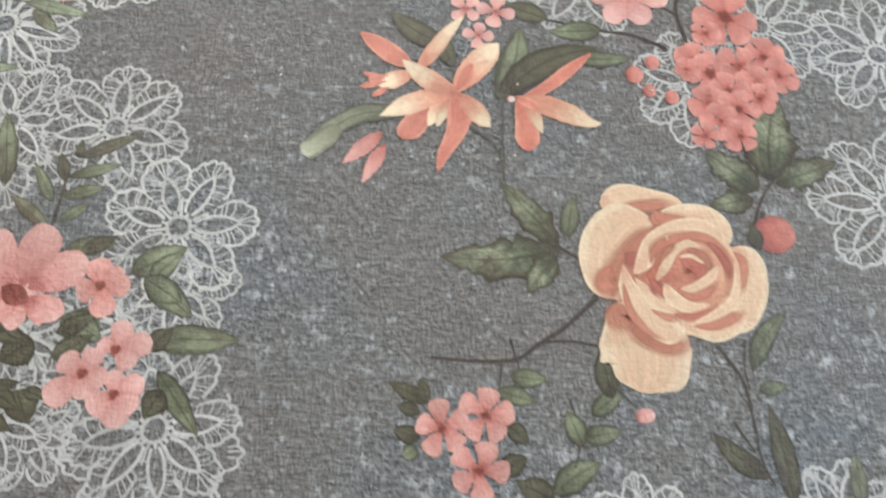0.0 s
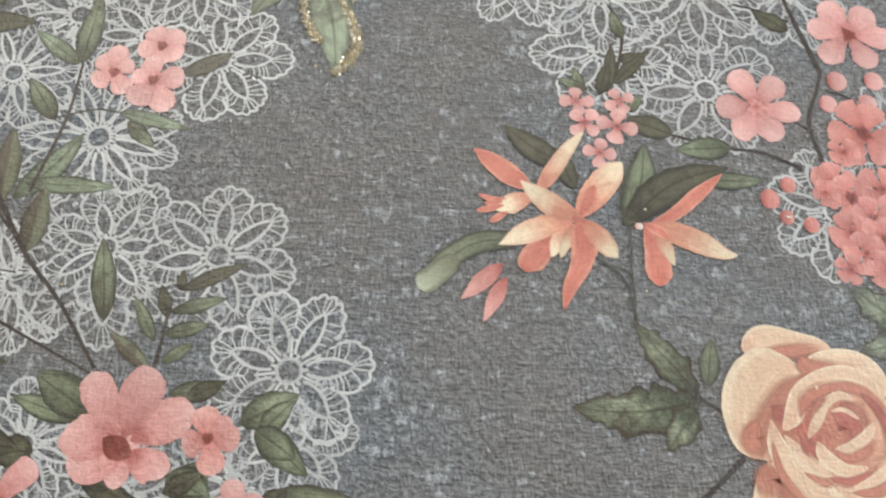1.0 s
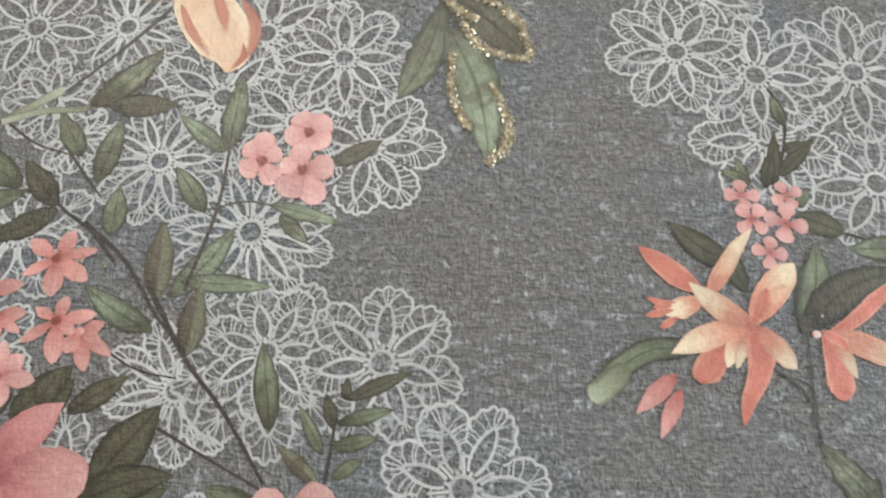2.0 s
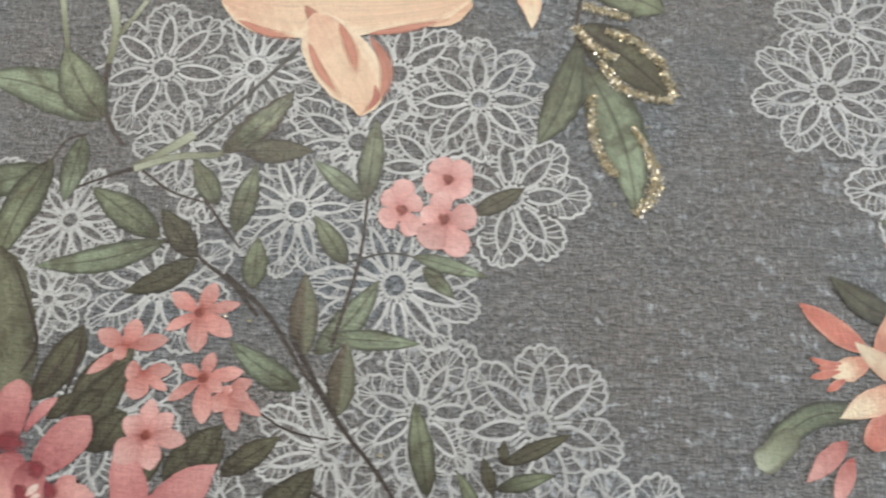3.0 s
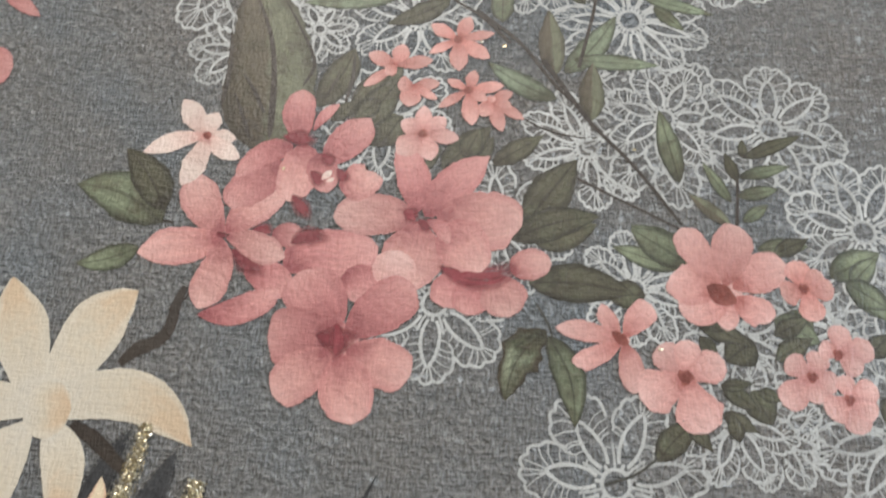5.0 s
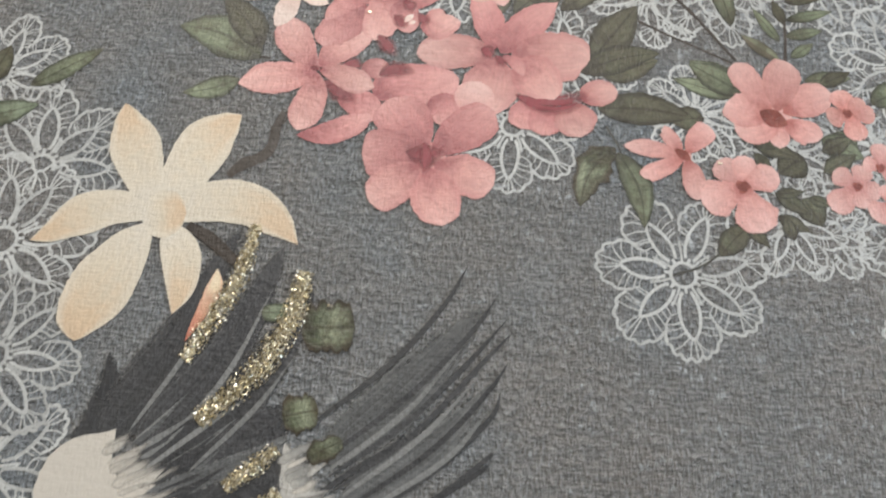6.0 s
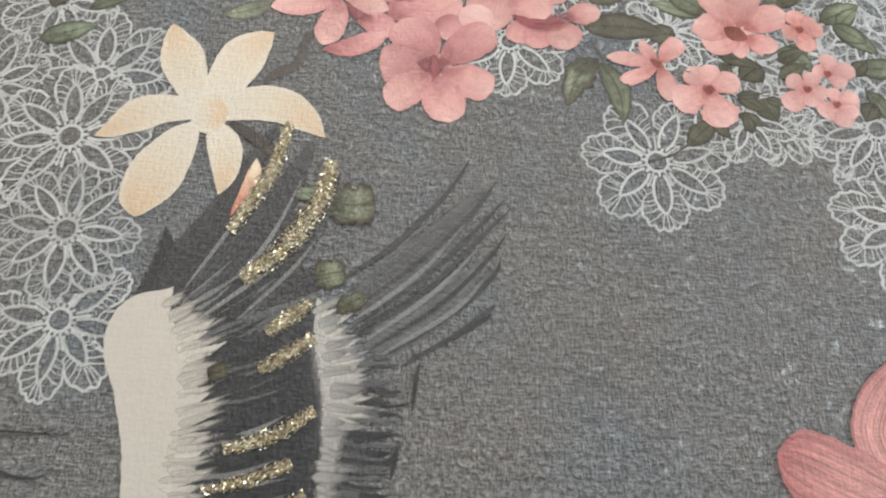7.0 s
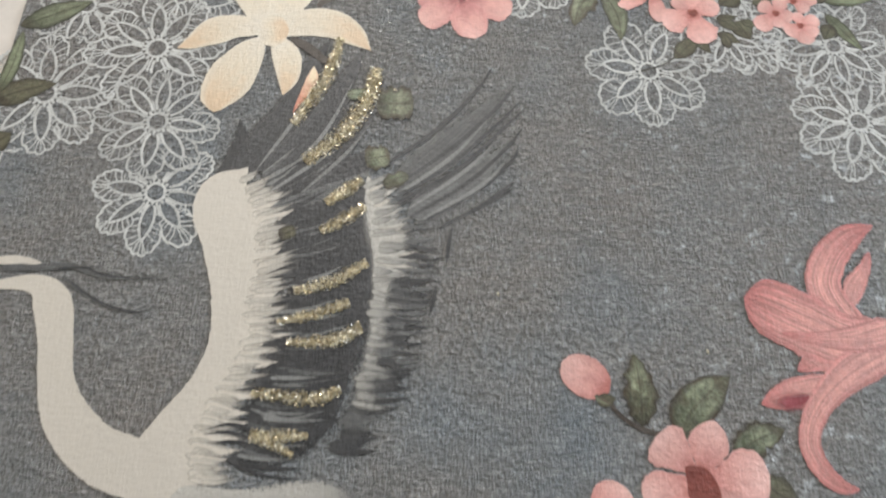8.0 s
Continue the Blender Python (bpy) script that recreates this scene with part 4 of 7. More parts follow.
motif("leaf_cluster", "small dark green leaves printed round pink blossoms", "leaves", 3, [
    ("leaf", "dark", (-0.0063, -0.0099, -0.0250, -0.0010, 0.0074, 0, "leaf")),
    ("leaf", "dark", (-0.0073, -0.0099, -0.0107, 0.0009, 0.0055, 0, "leaf")),
    ("leaf", "dark", (-0.0105, -0.0138, -0.0207, -0.0110, 0.0064, 0, "leaf")),
    ("leaf", "dark", (-0.0103, -0.0250, -0.0219, -0.0216, 0.0082, 0, "leaf")),
    ("leaf", "leaf", (-0.0115, -0.0285, -0.0174, -0.0337, 0.0071, 0, "leaf")),
    ("leaf", "dark", (0.0280, -0.0183, 0.0372, -0.0271, 0.0082, 0, "leaf")),
    ("leaf", "dark", (0.0246, -0.0387, 0.0362, -0.0324, 0.0100, 0, "leaf")),
    ("leaf", "leaf", (0.0477, -0.0477, 0.0683, -0.0346, 0.0127, 0.06, "leaf")),
    ("leaf", "dark", (0.0476, -0.0499, 0.0317, -0.0426, 0.0117, 0, "leaf")),
])
motif("leafy_sprig", "thin sprig of muted green leaves below the rose", "leafy sprig", 3, [
    ("stem", "twig", [(0.0561, -0.0077, 0.0010), (0.0602, -0.0234, 0.0009), (0.0568, -0.0374, 0.0007)]),
    ("leaf", "leaf", (0.0611, -0.0281, 0.0545, -0.0126, 0.0098, 0, "leaf")),
    ("leaf", "leaf", (0.0613, -0.0245, 0.0790, -0.0213, 0.0098, 0, "leaf")),
    ("leaf", "leaf", (0.0657, -0.0149, 0.0806, -0.0033, 0.0095, 0, "leaf")),
    ("leaf", "dark", (0.0751, -0.0075, 0.0717, 0.0152, 0.0112, 0, "leaf")),
    ("leaf", "leaf", (0.0233, -0.0043, 0.0421, -0.0095, 0.0085, 0, "leaf")),
    ("leaf", "leaf", (0.0298, 0.0020, 0.0469, 0.0004, 0.0091, 0, "leaf")),
    ("stem", "twig", [(0.0262, 0.0083, 0.0012), (0.0246, -0.0043, 0.0007)]),
    ("stem", "twig", [(0.0756, -0.0013, 0.0012), (0.0862, -0.0116, 0.0007)]),
    ("bud", "pink", (0.0853, -0.0155, 0.0941, -0.0140, 0.0065, 0, "blob")),
], "leafy twigs")
motif("leafy_twig", "dark branching twig with olive leaves beside lace", "leafy twig", 3, [
    ("stem", "stem", [(0.1309, 0.1797, 0.0022), (0.1268, 0.2037, 0.0021), (0.1341, 0.2242, 0.0019), (0.1383, 0.2365, 0.0016)]),
    ("stem", "stem", [(0.1380, 0.2347, 0.0029), (0.1318, 0.2560, 0.0027), (0.1259, 0.2781, 0.0024), (0.1234, 0.2934, 0.0021)]),
    ("stem", "stem", [(0.1191, 0.1777, 0.0021), (0.1003, 0.1859, 0.0019), (0.0804, 0.1884, 0.0016), (0.0523, 0.1952, 0.0014)]),
    ("leaf", "dark", (0.0551, 0.1947, 0.0320, 0.2037, 0.0130, 0, "leaf")),
    ("leaf", "leaf", (0.0848, 0.1886, 0.0558, 0.1863, 0.0134, 0, "leaf")),
    ("stem", "stem", [(0.1257, 0.2004, 0.0016), (0.1177, 0.2050, 0.0014), (0.1113, 0.2015, 0.0010)]),
    ("stem", "stem", [(0.1386, 0.2243, 0.0014), (0.1525, 0.2180, 0.0012), (0.1559, 0.2047, 0.0009)]),
    ("stem", "stem", [(0.1257, 0.2668, 0.0015), (0.1095, 0.2737, 0.0013), (0.0974, 0.2769, 0.0010)]),
    ("leaf", "dark", (0.1248, 0.2612, 0.1063, 0.2728, 0.0118, 0, "leaf")),
], "leafy twigs")
motif("leafy_sprig", "dark grey-green sprig printed over lace", "leafy sprig", 3, [
    ("stem", "stem", [(0.0232, 0.2167, 0.0019), (0.0305, 0.2377, 0.0017), (0.0335, 0.2594, 0.0015), (0.0267, 0.2741, 0.0013)]),
    ("leaf", "dark", (0.0266, 0.2237, 0.0472, 0.2462, 0.0083, 0, "leaf")),
    ("leaf", "dark", (0.0233, 0.2184, 0.0273, 0.2490, 0.0073, 0, "leaf")),
    ("leaf", "leaf", (0.0099, 0.2162, 0.0062, 0.2333, 0.0072, 0, "leaf")),
    ("leaf", "leaf", (0.0130, 0.2197, -0.0030, 0.2260, 0.0062, 0, "leaf")),
    ("leaf", "dark", (0.0188, 0.2166, 0.0245, 0.2375, 0.0073, 0, "leaf")),
    ("leaf", "leaf", (0.0328, 0.2070, 0.0410, 0.2174, 0.0062, 0, "leaf")),
    ("leaf", "dark", (0.0305, 0.2377, 0.0415, 0.2435, 0.0059, 0, "leaf")),
    ("leaf", "leaf", (0.0330, 0.2521, 0.0280, 0.2704, 0.0077, 0, "leaf")),
], "leafy twigs")
motif("broad_leaf", "broad dark olive leaf with a strong midrib", "leaf", 3, [
    ("leaf", "brown", [(-0.4140, 0.0946, 0.0236), (-0.4154, 0.1122, 0.0425), (-0.4173, 0.1326, 0.0470), (-0.4192, 0.1511, 0.0425), (-0.4222, 0.1675, 0.0375), (-0.4284, 0.1837, 0.0260), (-0.4375, 0.1997, 0.0029)]),
    ("midrib", "stem", [(-0.4132, 0.1024, 0.0040), (-0.4146, 0.1275, 0.0034), (-0.4171, 0.1485, 0.0027), (-0.4222, 0.1675, 0.0022), (-0.4337, 0.1928, 0.0009)]),
    ("vein", "stem", [(-0.4175, 0.1171, 0.0023), (-0.4244, 0.1296, 0.0021), (-0.4315, 0.1397, 0.0008)]),
    ("vein", "stem", [(-0.4227, 0.1019, 0.0025), (-0.4287, 0.1165, 0.0020), (-0.4347, 0.1290, 0.0008)]),
    ("vein", "stem", [(-0.4398, 0.1200, 0.0021), (-0.4389, 0.1420, 0.0024), (-0.4414, 0.1665, 0.0011)]),
    ("vein", "stem", [(-0.4003, 0.1335, 0.0016), (-0.3959, 0.1475, 0.0019), (-0.4040, 0.1657, 0.0014), (-0.4173, 0.1884, 0.0009)]),
    ("leaf", "dark", [(-0.3914, 0.1226, 0.0077), (-0.3848, 0.1343, 0.0156), (-0.3788, 0.1474, 0.0143), (-0.3758, 0.1578, 0.0027)]),
    ("vein", "stem", [(-0.3885, 0.1264, 0.0010), (-0.3850, 0.1356, 0.0013), (-0.3823, 0.1437, 0.0005)]),
    ("vein", "stem", [(-0.3778, 0.1244, 0.0013), (-0.3754, 0.1401, 0.0021), (-0.3758, 0.1545, 0.0011)]),
    ("leaf", "dark", [(-0.3749, 0.1164, 0.0046), (-0.3661, 0.1312, 0.0155), (-0.3568, 0.1411, 0.0141), (-0.3502, 0.1500, 0.0021)]),
    ("leaf", "dark", [(-0.3622, 0.1018, 0.0089), (-0.3569, 0.1124, 0.0181), (-0.3505, 0.1203, 0.0076)]),
])
motif("leaf_cluster", "dark leaves printed behind salmon star flowers", "leaves", 3, [
    ("leaf", "dark", (-0.3732, 0.1052, -0.3497, 0.1432, 0.0181, 0, "leaf")),
    ("leaf", "dark", (-0.3579, 0.1031, -0.3484, 0.1200, 0.0172, 0, "leaf")),
    ("leaf", "dark", (-0.3272, 0.0917, -0.3040, 0.1164, 0.0158, 0, "leaf")),
    ("leaf", "dark", (-0.3168, 0.0981, -0.3094, 0.1147, 0.0113, 0, "leaf")),
])
motif("leaf_spray", "olive green leaves beside the salmon flower cluster", "leaf spray", 3, [
    ("stem", "stem", [(-0.4521, 0.0570, 0.0012), (-0.4644, 0.0590, 0.0009), (-0.4845, 0.0662, 0.0008)]),
    ("leaf", "leaf", (-0.4573, 0.0567, -0.5020, 0.0741, 0.0250, -0.1, "leaf")),
    ("leaf", "dark", (-0.4577, 0.0627, -0.4820, 0.0942, 0.0182, -0.06, "leaf")),
    ("leaf", "leaf", (-0.4660, 0.0442, -0.4935, 0.0346, 0.0125, 0.06, "leaf")),
], "leafy twigs")
motif("broken_branch", "short dark brown branch stub", "branch", 3, [
    ("stem", "stem", [(-0.4409, 0.0265, 0.0029), (-0.4438, 0.0170, 0.0047), (-0.4444, 0.0085, 0.0051), (-0.4490, 0.0008, 0.0055), (-0.4575, -0.0034, 0.0060), (-0.4636, -0.0099, 0.0032)]),
    ("stem", "stem", [(-0.4445, 0.0112, 0.0021), (-0.4442, 0.0031, 0.0014), (-0.4453, 0.0017, 0.0007)]),
    ("stem", "stem", [(-0.4440, 0.0182, 0.0019), (-0.4402, 0.0207, 0.0012), (-0.4388, 0.0236, 0.0007)]),
])
motif("leaf_cluster", "dark green leaves printed under pink blossoms", "leaves", 3, [
    ("leaf", "dark", (-0.2927, 0.0572, -0.2511, 0.0714, 0.0164, 0.06, "leaf")),
    ("leaf", "dark", (-0.2845, 0.0369, -0.2366, 0.0345, 0.0187, 0.05, "leaf")),
    ("stem", "twig", [(-0.2805, 0.0275, 0.0010), (-0.2742, 0.0156, 0.0009), (-0.2729, 0.0060, 0.0007)]),
    ("leaf", "dapple", (-0.2759, 0.0155, -0.2937, -0.0165, 0.0167, -0.12, "leaf")),
    ("leaf", "leaf", (-0.2754, 0.0131, -0.2636, -0.0260, 0.0142, 0.1, "leaf")),
    ("leaf", "leaf", (-0.2106, 0.0505, -0.2369, 0.0662, 0.0162, 0, "leaf")),
    ("leaf", "dark", (-0.2085, 0.0216, -0.1834, 0.0129, 0.0098, 0.05, "lance")),
    ("leaf", "dark", (-0.2062, 0.0193, -0.1869, 0.0302, 0.0084, 0, "lance")),
    ("leaf", "dark", (-0.2076, 0.0168, -0.1998, 0.0065, 0.0073, 0, "lance")),
    ("leaf", "dark", (-0.2000, -0.0040, -0.1824, -0.0155, 0.0089, 0, "lance")),
    ("leaf", "dark", (-0.2001, -0.0052, -0.1848, -0.0027, 0.0061, 0, "lance")),
    ("leaf", "dark", (-0.2095, -0.0137, -0.2173, -0.0263, 0.0092, 0, "lance")),
    ("leaf", "dark", (-0.2072, -0.0147, -0.2043, -0.0245, 0.0069, 0, "lance")),
    ("leaf", "dark", (-0.1744, 0.0187, -0.1573, 0.0281, 0.0094, 0, "lance")),
    ("leaf", "leaf", (-0.1367, 0.0443, -0.1234, 0.0579, 0.0103, 0, "leaf")),
    ("leaf", "leaf", (-0.1390, 0.0454, -0.1203, 0.0334, 0.0127, 0, "leaf")),
    ("leaf", "dark", (-0.1339, 0.0113, -0.1219, 0.0228, 0.0108, 0, "lance")),
    ("leaf", "dark", (-0.1706, 0.0571, -0.1530, 0.0660, 0.0089, 0, "lance")),
])
motif("leafy_sprig", "dark leaf on a thin curved stem over lace", "leafy sprig", 3, [
    ("stem", "twig", [(-0.2514, -0.0482, 0.0014), (-0.2374, -0.0429, 0.0012), (-0.2251, -0.0332, 0.0009)]),
    ("leaf", "dark", (-0.2288, -0.0379, -0.2106, -0.0200, 0.0118, 0.05, "leaf")),
    ("leaf", "dark", (-0.2148, -0.0202, -0.2050, -0.0330, 0.0083, 0, "lance")),
    ("leaf", "dark", (-0.2004, -0.0163, -0.1845, -0.0238, 0.0084, 0, "lance")),
    ("leaf", "dark", (-0.1748, 0.0078, -0.1568, 0.0188, 0.0107, 0, "lance")),
    ("leaf", "dark", (-0.1934, -0.0283, -0.1966, -0.0151, 0.0072, 0, "lance")),
    ("leaf", "dark", (-0.1837, -0.0058, -0.1729, -0.0100, 0.0067, 0, "lance")),
], "leafy twigs")
motif("leafy_twig", "green and cream edged leaves beside the sheet's edge", "leafy twig", 3, [
    ("leaf", "pale", (-0.5951, 0.0124, -0.5635, 0.0240, 0.0144, 0, "leaf")),
    ("leaf", "leaf", (-0.5708, 0.0340, -0.5382, 0.0580, 0.0122, 0, "leaf")),
    ("leaf", "dark", (-0.5923, 0.0346, -0.5861, 0.0572, 0.0136, 0, "leaf")),
], "leafy twigs")
motif("leafy_twig", "olive leaves reaching the sheet's white edge", "leafy twig", 3, [
    ("leaf", "dark", (-0.6595, -0.0936, -0.6209, -0.0777, 0.0176, 0.05, "leaf")),
    ("leaf", "leaf", (-0.6546, -0.0362, -0.6119, -0.0142, 0.0180, 0, "leaf")),
    ("leaf", "leaf", [(-0.6561, -0.0865, 0.0053), (-0.6521, -0.0678, 0.0101), (-0.6514, -0.0400, 0.0048)]),
    ("leaf", "dark", (-0.6512, -0.1237, -0.6401, -0.1135, 0.0147, 0, "leaf")),
], "leafy twigs")
motif("gilded_leaf_spray", "green and brown leaves outlined with gold glitter", "leaf spray", 3, [
    ("stem", "stem", [(-0.1437, 0.3043, 0.0021), (-0.1466, 0.3249, 0.0020), (-0.1448, 0.3429, 0.0017), (-0.1403, 0.3578, 0.0015)]),
    ("leaf", "leaf", (-0.1455, 0.3208, -0.1664, 0.2593, 0.0193, 0.06, "petal")),
    ("leaf", "pale", (-0.1430, 0.3060, -0.1185, 0.2221, 0.0264, 0.07, "leaf")),
    ("leaf", "dark", (-0.1464, 0.3292, -0.0973, 0.2870, 0.0293, 0.04, "leaf")),
    ("leaf", "leaf", (-0.1391, 0.3505, -0.0995, 0.3398, 0.0234, 0.1, "petal")),
    ("glitter_line", "gold", [(-0.1393, 0.2877, 0.0044), (-0.1387, 0.2651, 0.0048), (-0.1328, 0.2497, 0.0041), (-0.1275, 0.2432, 0.0029)]),
    ("glitter_line", "gold", [(-0.1185, 0.2708, 0.0024), (-0.1095, 0.2508, 0.0041), (-0.1100, 0.2356, 0.0058), (-0.1195, 0.2233, 0.0045)]),
    ("glitter_line", "gold", [(-0.1315, 0.3274, 0.0033), (-0.1148, 0.3200, 0.0045), (-0.1028, 0.3078, 0.0045), (-0.0973, 0.2880, 0.0050)]),
    ("glitter_line", "gold", [(-0.1473, 0.3291, 0.0039), (-0.1373, 0.3156, 0.0045), (-0.1257, 0.3102, 0.0038)]),
    ("glitter_line", "gold", [(-0.1347, 0.3081, 0.0032), (-0.1264, 0.2950, 0.0050), (-0.1137, 0.2882, 0.0043), (-0.0980, 0.2863, 0.0037)]),
    ("glitter_line", "gold", [(-0.1430, 0.3422, 0.0047), (-0.1304, 0.3385, 0.0046), (-0.1185, 0.3347, 0.0033)]),
], "leafy twigs")
motif("bare_twig", "thin dark forked twig on the grey sheet", "twig", 3, [
    ("stem", "stem", [(-0.4878, 0.2393, 0.0019), (-0.4947, 0.2195, 0.0015), (-0.5002, 0.2004, 0.0012)]),
    ("stem", "stem", [(-0.5144, 0.2402, 0.0016), (-0.5011, 0.2243, 0.0013), (-0.4977, 0.2039, 0.0009)]),
])
motif("flower_stalk", "small peach flower on a thin dark stem", "flower", 4, [
    ("stem", "stem", [(-0.4869, 0.2735, 0.0022), (-0.4872, 0.2530, 0.0019), (-0.4906, 0.2346, 0.0016), (-0.4958, 0.2215, 0.0013)]),
    ("stem", "stem", [(-0.4866, 0.2480, 0.0014), (-0.4780, 0.2551, 0.0009)]),
    ("petal", "flame", (-0.4902, 0.2845, -0.4736, 0.2754, 0.0170, 0, "round")),
    ("petal", "white", (-0.4902, 0.2845, -0.4748, 0.2906, 0.0172, 0, "round")),
    ("petal", "flame", (-0.4902, 0.2845, -0.5029, 0.2748, 0.0171, 0, "round")),
    ("petal", "flame", (-0.4902, 0.2845, -0.4882, 0.2673, 0.0170, 0, "round")),
    ("petal", "flame", (-0.4902, 0.2845, -0.5069, 0.2944, 0.0173, 0, "round")),
    ("petal", "flame", (-0.4902, 0.2845, -0.4915, 0.3022, 0.0174, 0, "round")),
])
motif("pink_flower", "pale pink flower with a brick red throat", "flower", 4, [
    ("petal", "pink", (-0.2047, 0.0364, -0.1863, 0.0364, 0.0168, 0, "blob")),
    ("petal", "pink", [(-0.1953, 0.0327, 0.0078), (-0.1948, 0.0260, 0.0114), (-0.1948, 0.0198, 0.0046)]),
    ("petal", "pink", [(-0.1942, 0.0339, 0.0078), (-0.2058, 0.0290, 0.0151), (-0.2163, 0.0321, 0.0078)]),
    ("petal", "pink", [(-0.1980, 0.0368, 0.0068), (-0.2087, 0.0394, 0.0190), (-0.2167, 0.0427, 0.0159), (-0.2192, 0.0442, 0.0069)]),
    ("petal", "pink", [(-0.1916, 0.0345, 0.0068), (-0.1833, 0.0303, 0.0135), (-0.1779, 0.0275, 0.0129), (-0.1757, 0.0245, 0.0057)]),
    ("petal", "pink", [(-0.1973, 0.0395, 0.0058), (-0.2037, 0.0511, 0.0134), (-0.2103, 0.0623, 0.0148), (-0.2132, 0.0678, 0.0066)]),
    ("petal", "pink", [(-0.1912, 0.0393, 0.0063), (-0.1797, 0.0464, 0.0181), (-0.1710, 0.0507, 0.0161), (-0.1656, 0.0527, 0.0070)]),
    ("petal", "pink", [(-0.1942, 0.0402, 0.0063), (-0.1909, 0.0556, 0.0184), (-0.1874, 0.0659, 0.0165), (-0.1854, 0.0699, 0.0077)]),
    ("throat", "throat", [(-0.2029, 0.0403, 0.0026), (-0.1965, 0.0364, 0.0105), (-0.1896, 0.0331, 0.0031)]),
])
motif("pink_flower", "small salmon pink flower printed over lace", "flower", 4, [
    ("petal", "star", (-0.1585, 0.0407, -0.1622, 0.0545, 0.0123, 0, "round")),
    ("petal", "star", (-0.1591, 0.0412, -0.1447, 0.0414, 0.0111, 0, "round")),
    ("petal", "star", (-0.1587, 0.0417, -0.1543, 0.0262, 0.0120, 0, "round")),
    ("petal", "star", (-0.1581, 0.0413, -0.1692, 0.0379, 0.0121, 0, "round")),
    ("petal", "star", (-0.1590, 0.0408, -0.1498, 0.0497, 0.0091, 0, "round")),
    ("eye", "throat", (-0.1608, 0.0416, -0.1557, 0.0406, 0.0031, 0.1, "petal")),
    ("eye", "throat", (-0.1574, 0.0434, -0.1601, 0.0383, 0.0031, 0.1, "petal")),
    ("eye", "throat", (-0.1574, 0.0393, -0.1601, 0.0436, 0.0031, 0.1, "petal")),
], "printed flowers")
motif("pink_flower", "small pink five petalled flower with red eye", "flower", 4, [
    ("petal", "pink", (-0.1592, 0.0010, -0.1704, 0.0086, 0.0115, 0, "round")),
    ("petal", "pink", (-0.1592, 0.0016, -0.1735, -0.0116, 0.0138, 0, "round")),
    ("petal", "pink", (-0.1598, 0.0008, -0.1545, 0.0124, 0.0105, 0, "round")),
    ("petal", "pink", (-0.1600, 0.0014, -0.1485, -0.0020, 0.0114, 0, "round")),
    ("petal", "pink", (-0.1597, 0.0017, -0.1578, -0.0102, 0.0098, 0, "round")),
    ("eye", "throat", (-0.1618, 0.0017, -0.1568, 0.0007, 0.0029, 0.1, "petal")),
    ("eye", "throat", (-0.1585, 0.0033, -0.1611, -0.0014, 0.0029, 0.1, "petal")),
    ("eye", "throat", (-0.1585, -0.0004, -0.1611, 0.0035, 0.0029, 0.1, "petal")),
], "printed flowers")
motif("pink_flower", "small pink five petalled flower with red eye", "flower", 4, [
    ("petal", "pink", (-0.1470, 0.0114, -0.1443, 0.0252, 0.0107, 0, "round")),
    ("petal", "pink", (-0.1474, 0.0118, -0.1307, 0.0153, 0.0117, 0, "round")),
    ("petal", "pink", (-0.1472, 0.0122, -0.1373, 0.0045, 0.0105, 0, "round")),
    ("petal", "pink", (-0.1464, 0.0117, -0.1552, 0.0144, 0.0091, 0, "round")),
    ("eye", "throat", (-0.1490, 0.0123, -0.1440, 0.0113, 0.0030, 0.1, "petal")),
    ("eye", "throat", (-0.1457, 0.0140, -0.1484, 0.0092, 0.0030, 0.1, "petal")),
    ("eye", "throat", (-0.1458, 0.0101, -0.1483, 0.0141, 0.0030, 0.1, "petal")),
], "printed flowers")
motif("pink_flower", "small pink five petalled flower with red eye", "flower", 4, [
    ("petal", "pink", (-0.1451, -0.0078, -0.1318, -0.0016, 0.0113, 0, "round")),
    ("petal", "pink", (-0.1447, -0.0071, -0.1406, -0.0220, 0.0121, 0, "round")),
    ("petal", "pink", (-0.1442, -0.0073, -0.1550, -0.0143, 0.0127, 0, "round")),
    ("petal", "pink", (-0.1450, -0.0074, -0.1331, -0.0136, 0.0102, 0, "round")),
    ("petal", "pink", (-0.1445, -0.0080, -0.1463, 0.0030, 0.0089, 0, "round")),
    ("eye", "throat", (-0.1467, -0.0072, -0.1418, -0.0081, 0.0029, 0.1, "petal")),
    ("eye", "throat", (-0.1434, -0.0056, -0.1461, -0.0102, 0.0029, 0.1, "petal")),
    ("eye", "throat", (-0.1435, -0.0092, -0.1460, -0.0054, 0.0029, 0.1, "petal")),
], "printed flowers")
blossom("pink_flower", "small pink five petalled flower on dark leaves", -0.0005, -0.0207, 0.0127, 167, 5, "star", eye_size=0.14)
blossom("pink_flower", "small pink five petalled flower on dark leaves", 0.0186, -0.0153, 0.0135, 11, 5, "star", eye_size=0.14)
blossom("pink_flower", "small pink five petalled flower on dark leaves", 0.0153, -0.0381, 0.0129, -78, 5, "star", eye_size=0.14)
blossom("pink_flower", "pink six petalled flower printed on lace", 0.1005, 0.2128, 0.0234, -4, 6, "pink", "star", eye_size=0.16, shape="round", wide=0.86)
blossom("pink_flower", "large pink six petalled flower beside twigs", 0.1572, 0.2599, 0.0245, 172, 6, "pink", eye_size=0.14, shape="round", wide=0.86)
blossom("pink_flower", "tiny pale pink flower of a loose cluster", 0.0068, 0.2127, 0.0089, -174, 4, "pink", eye=None, shape="round", wide=0.8)
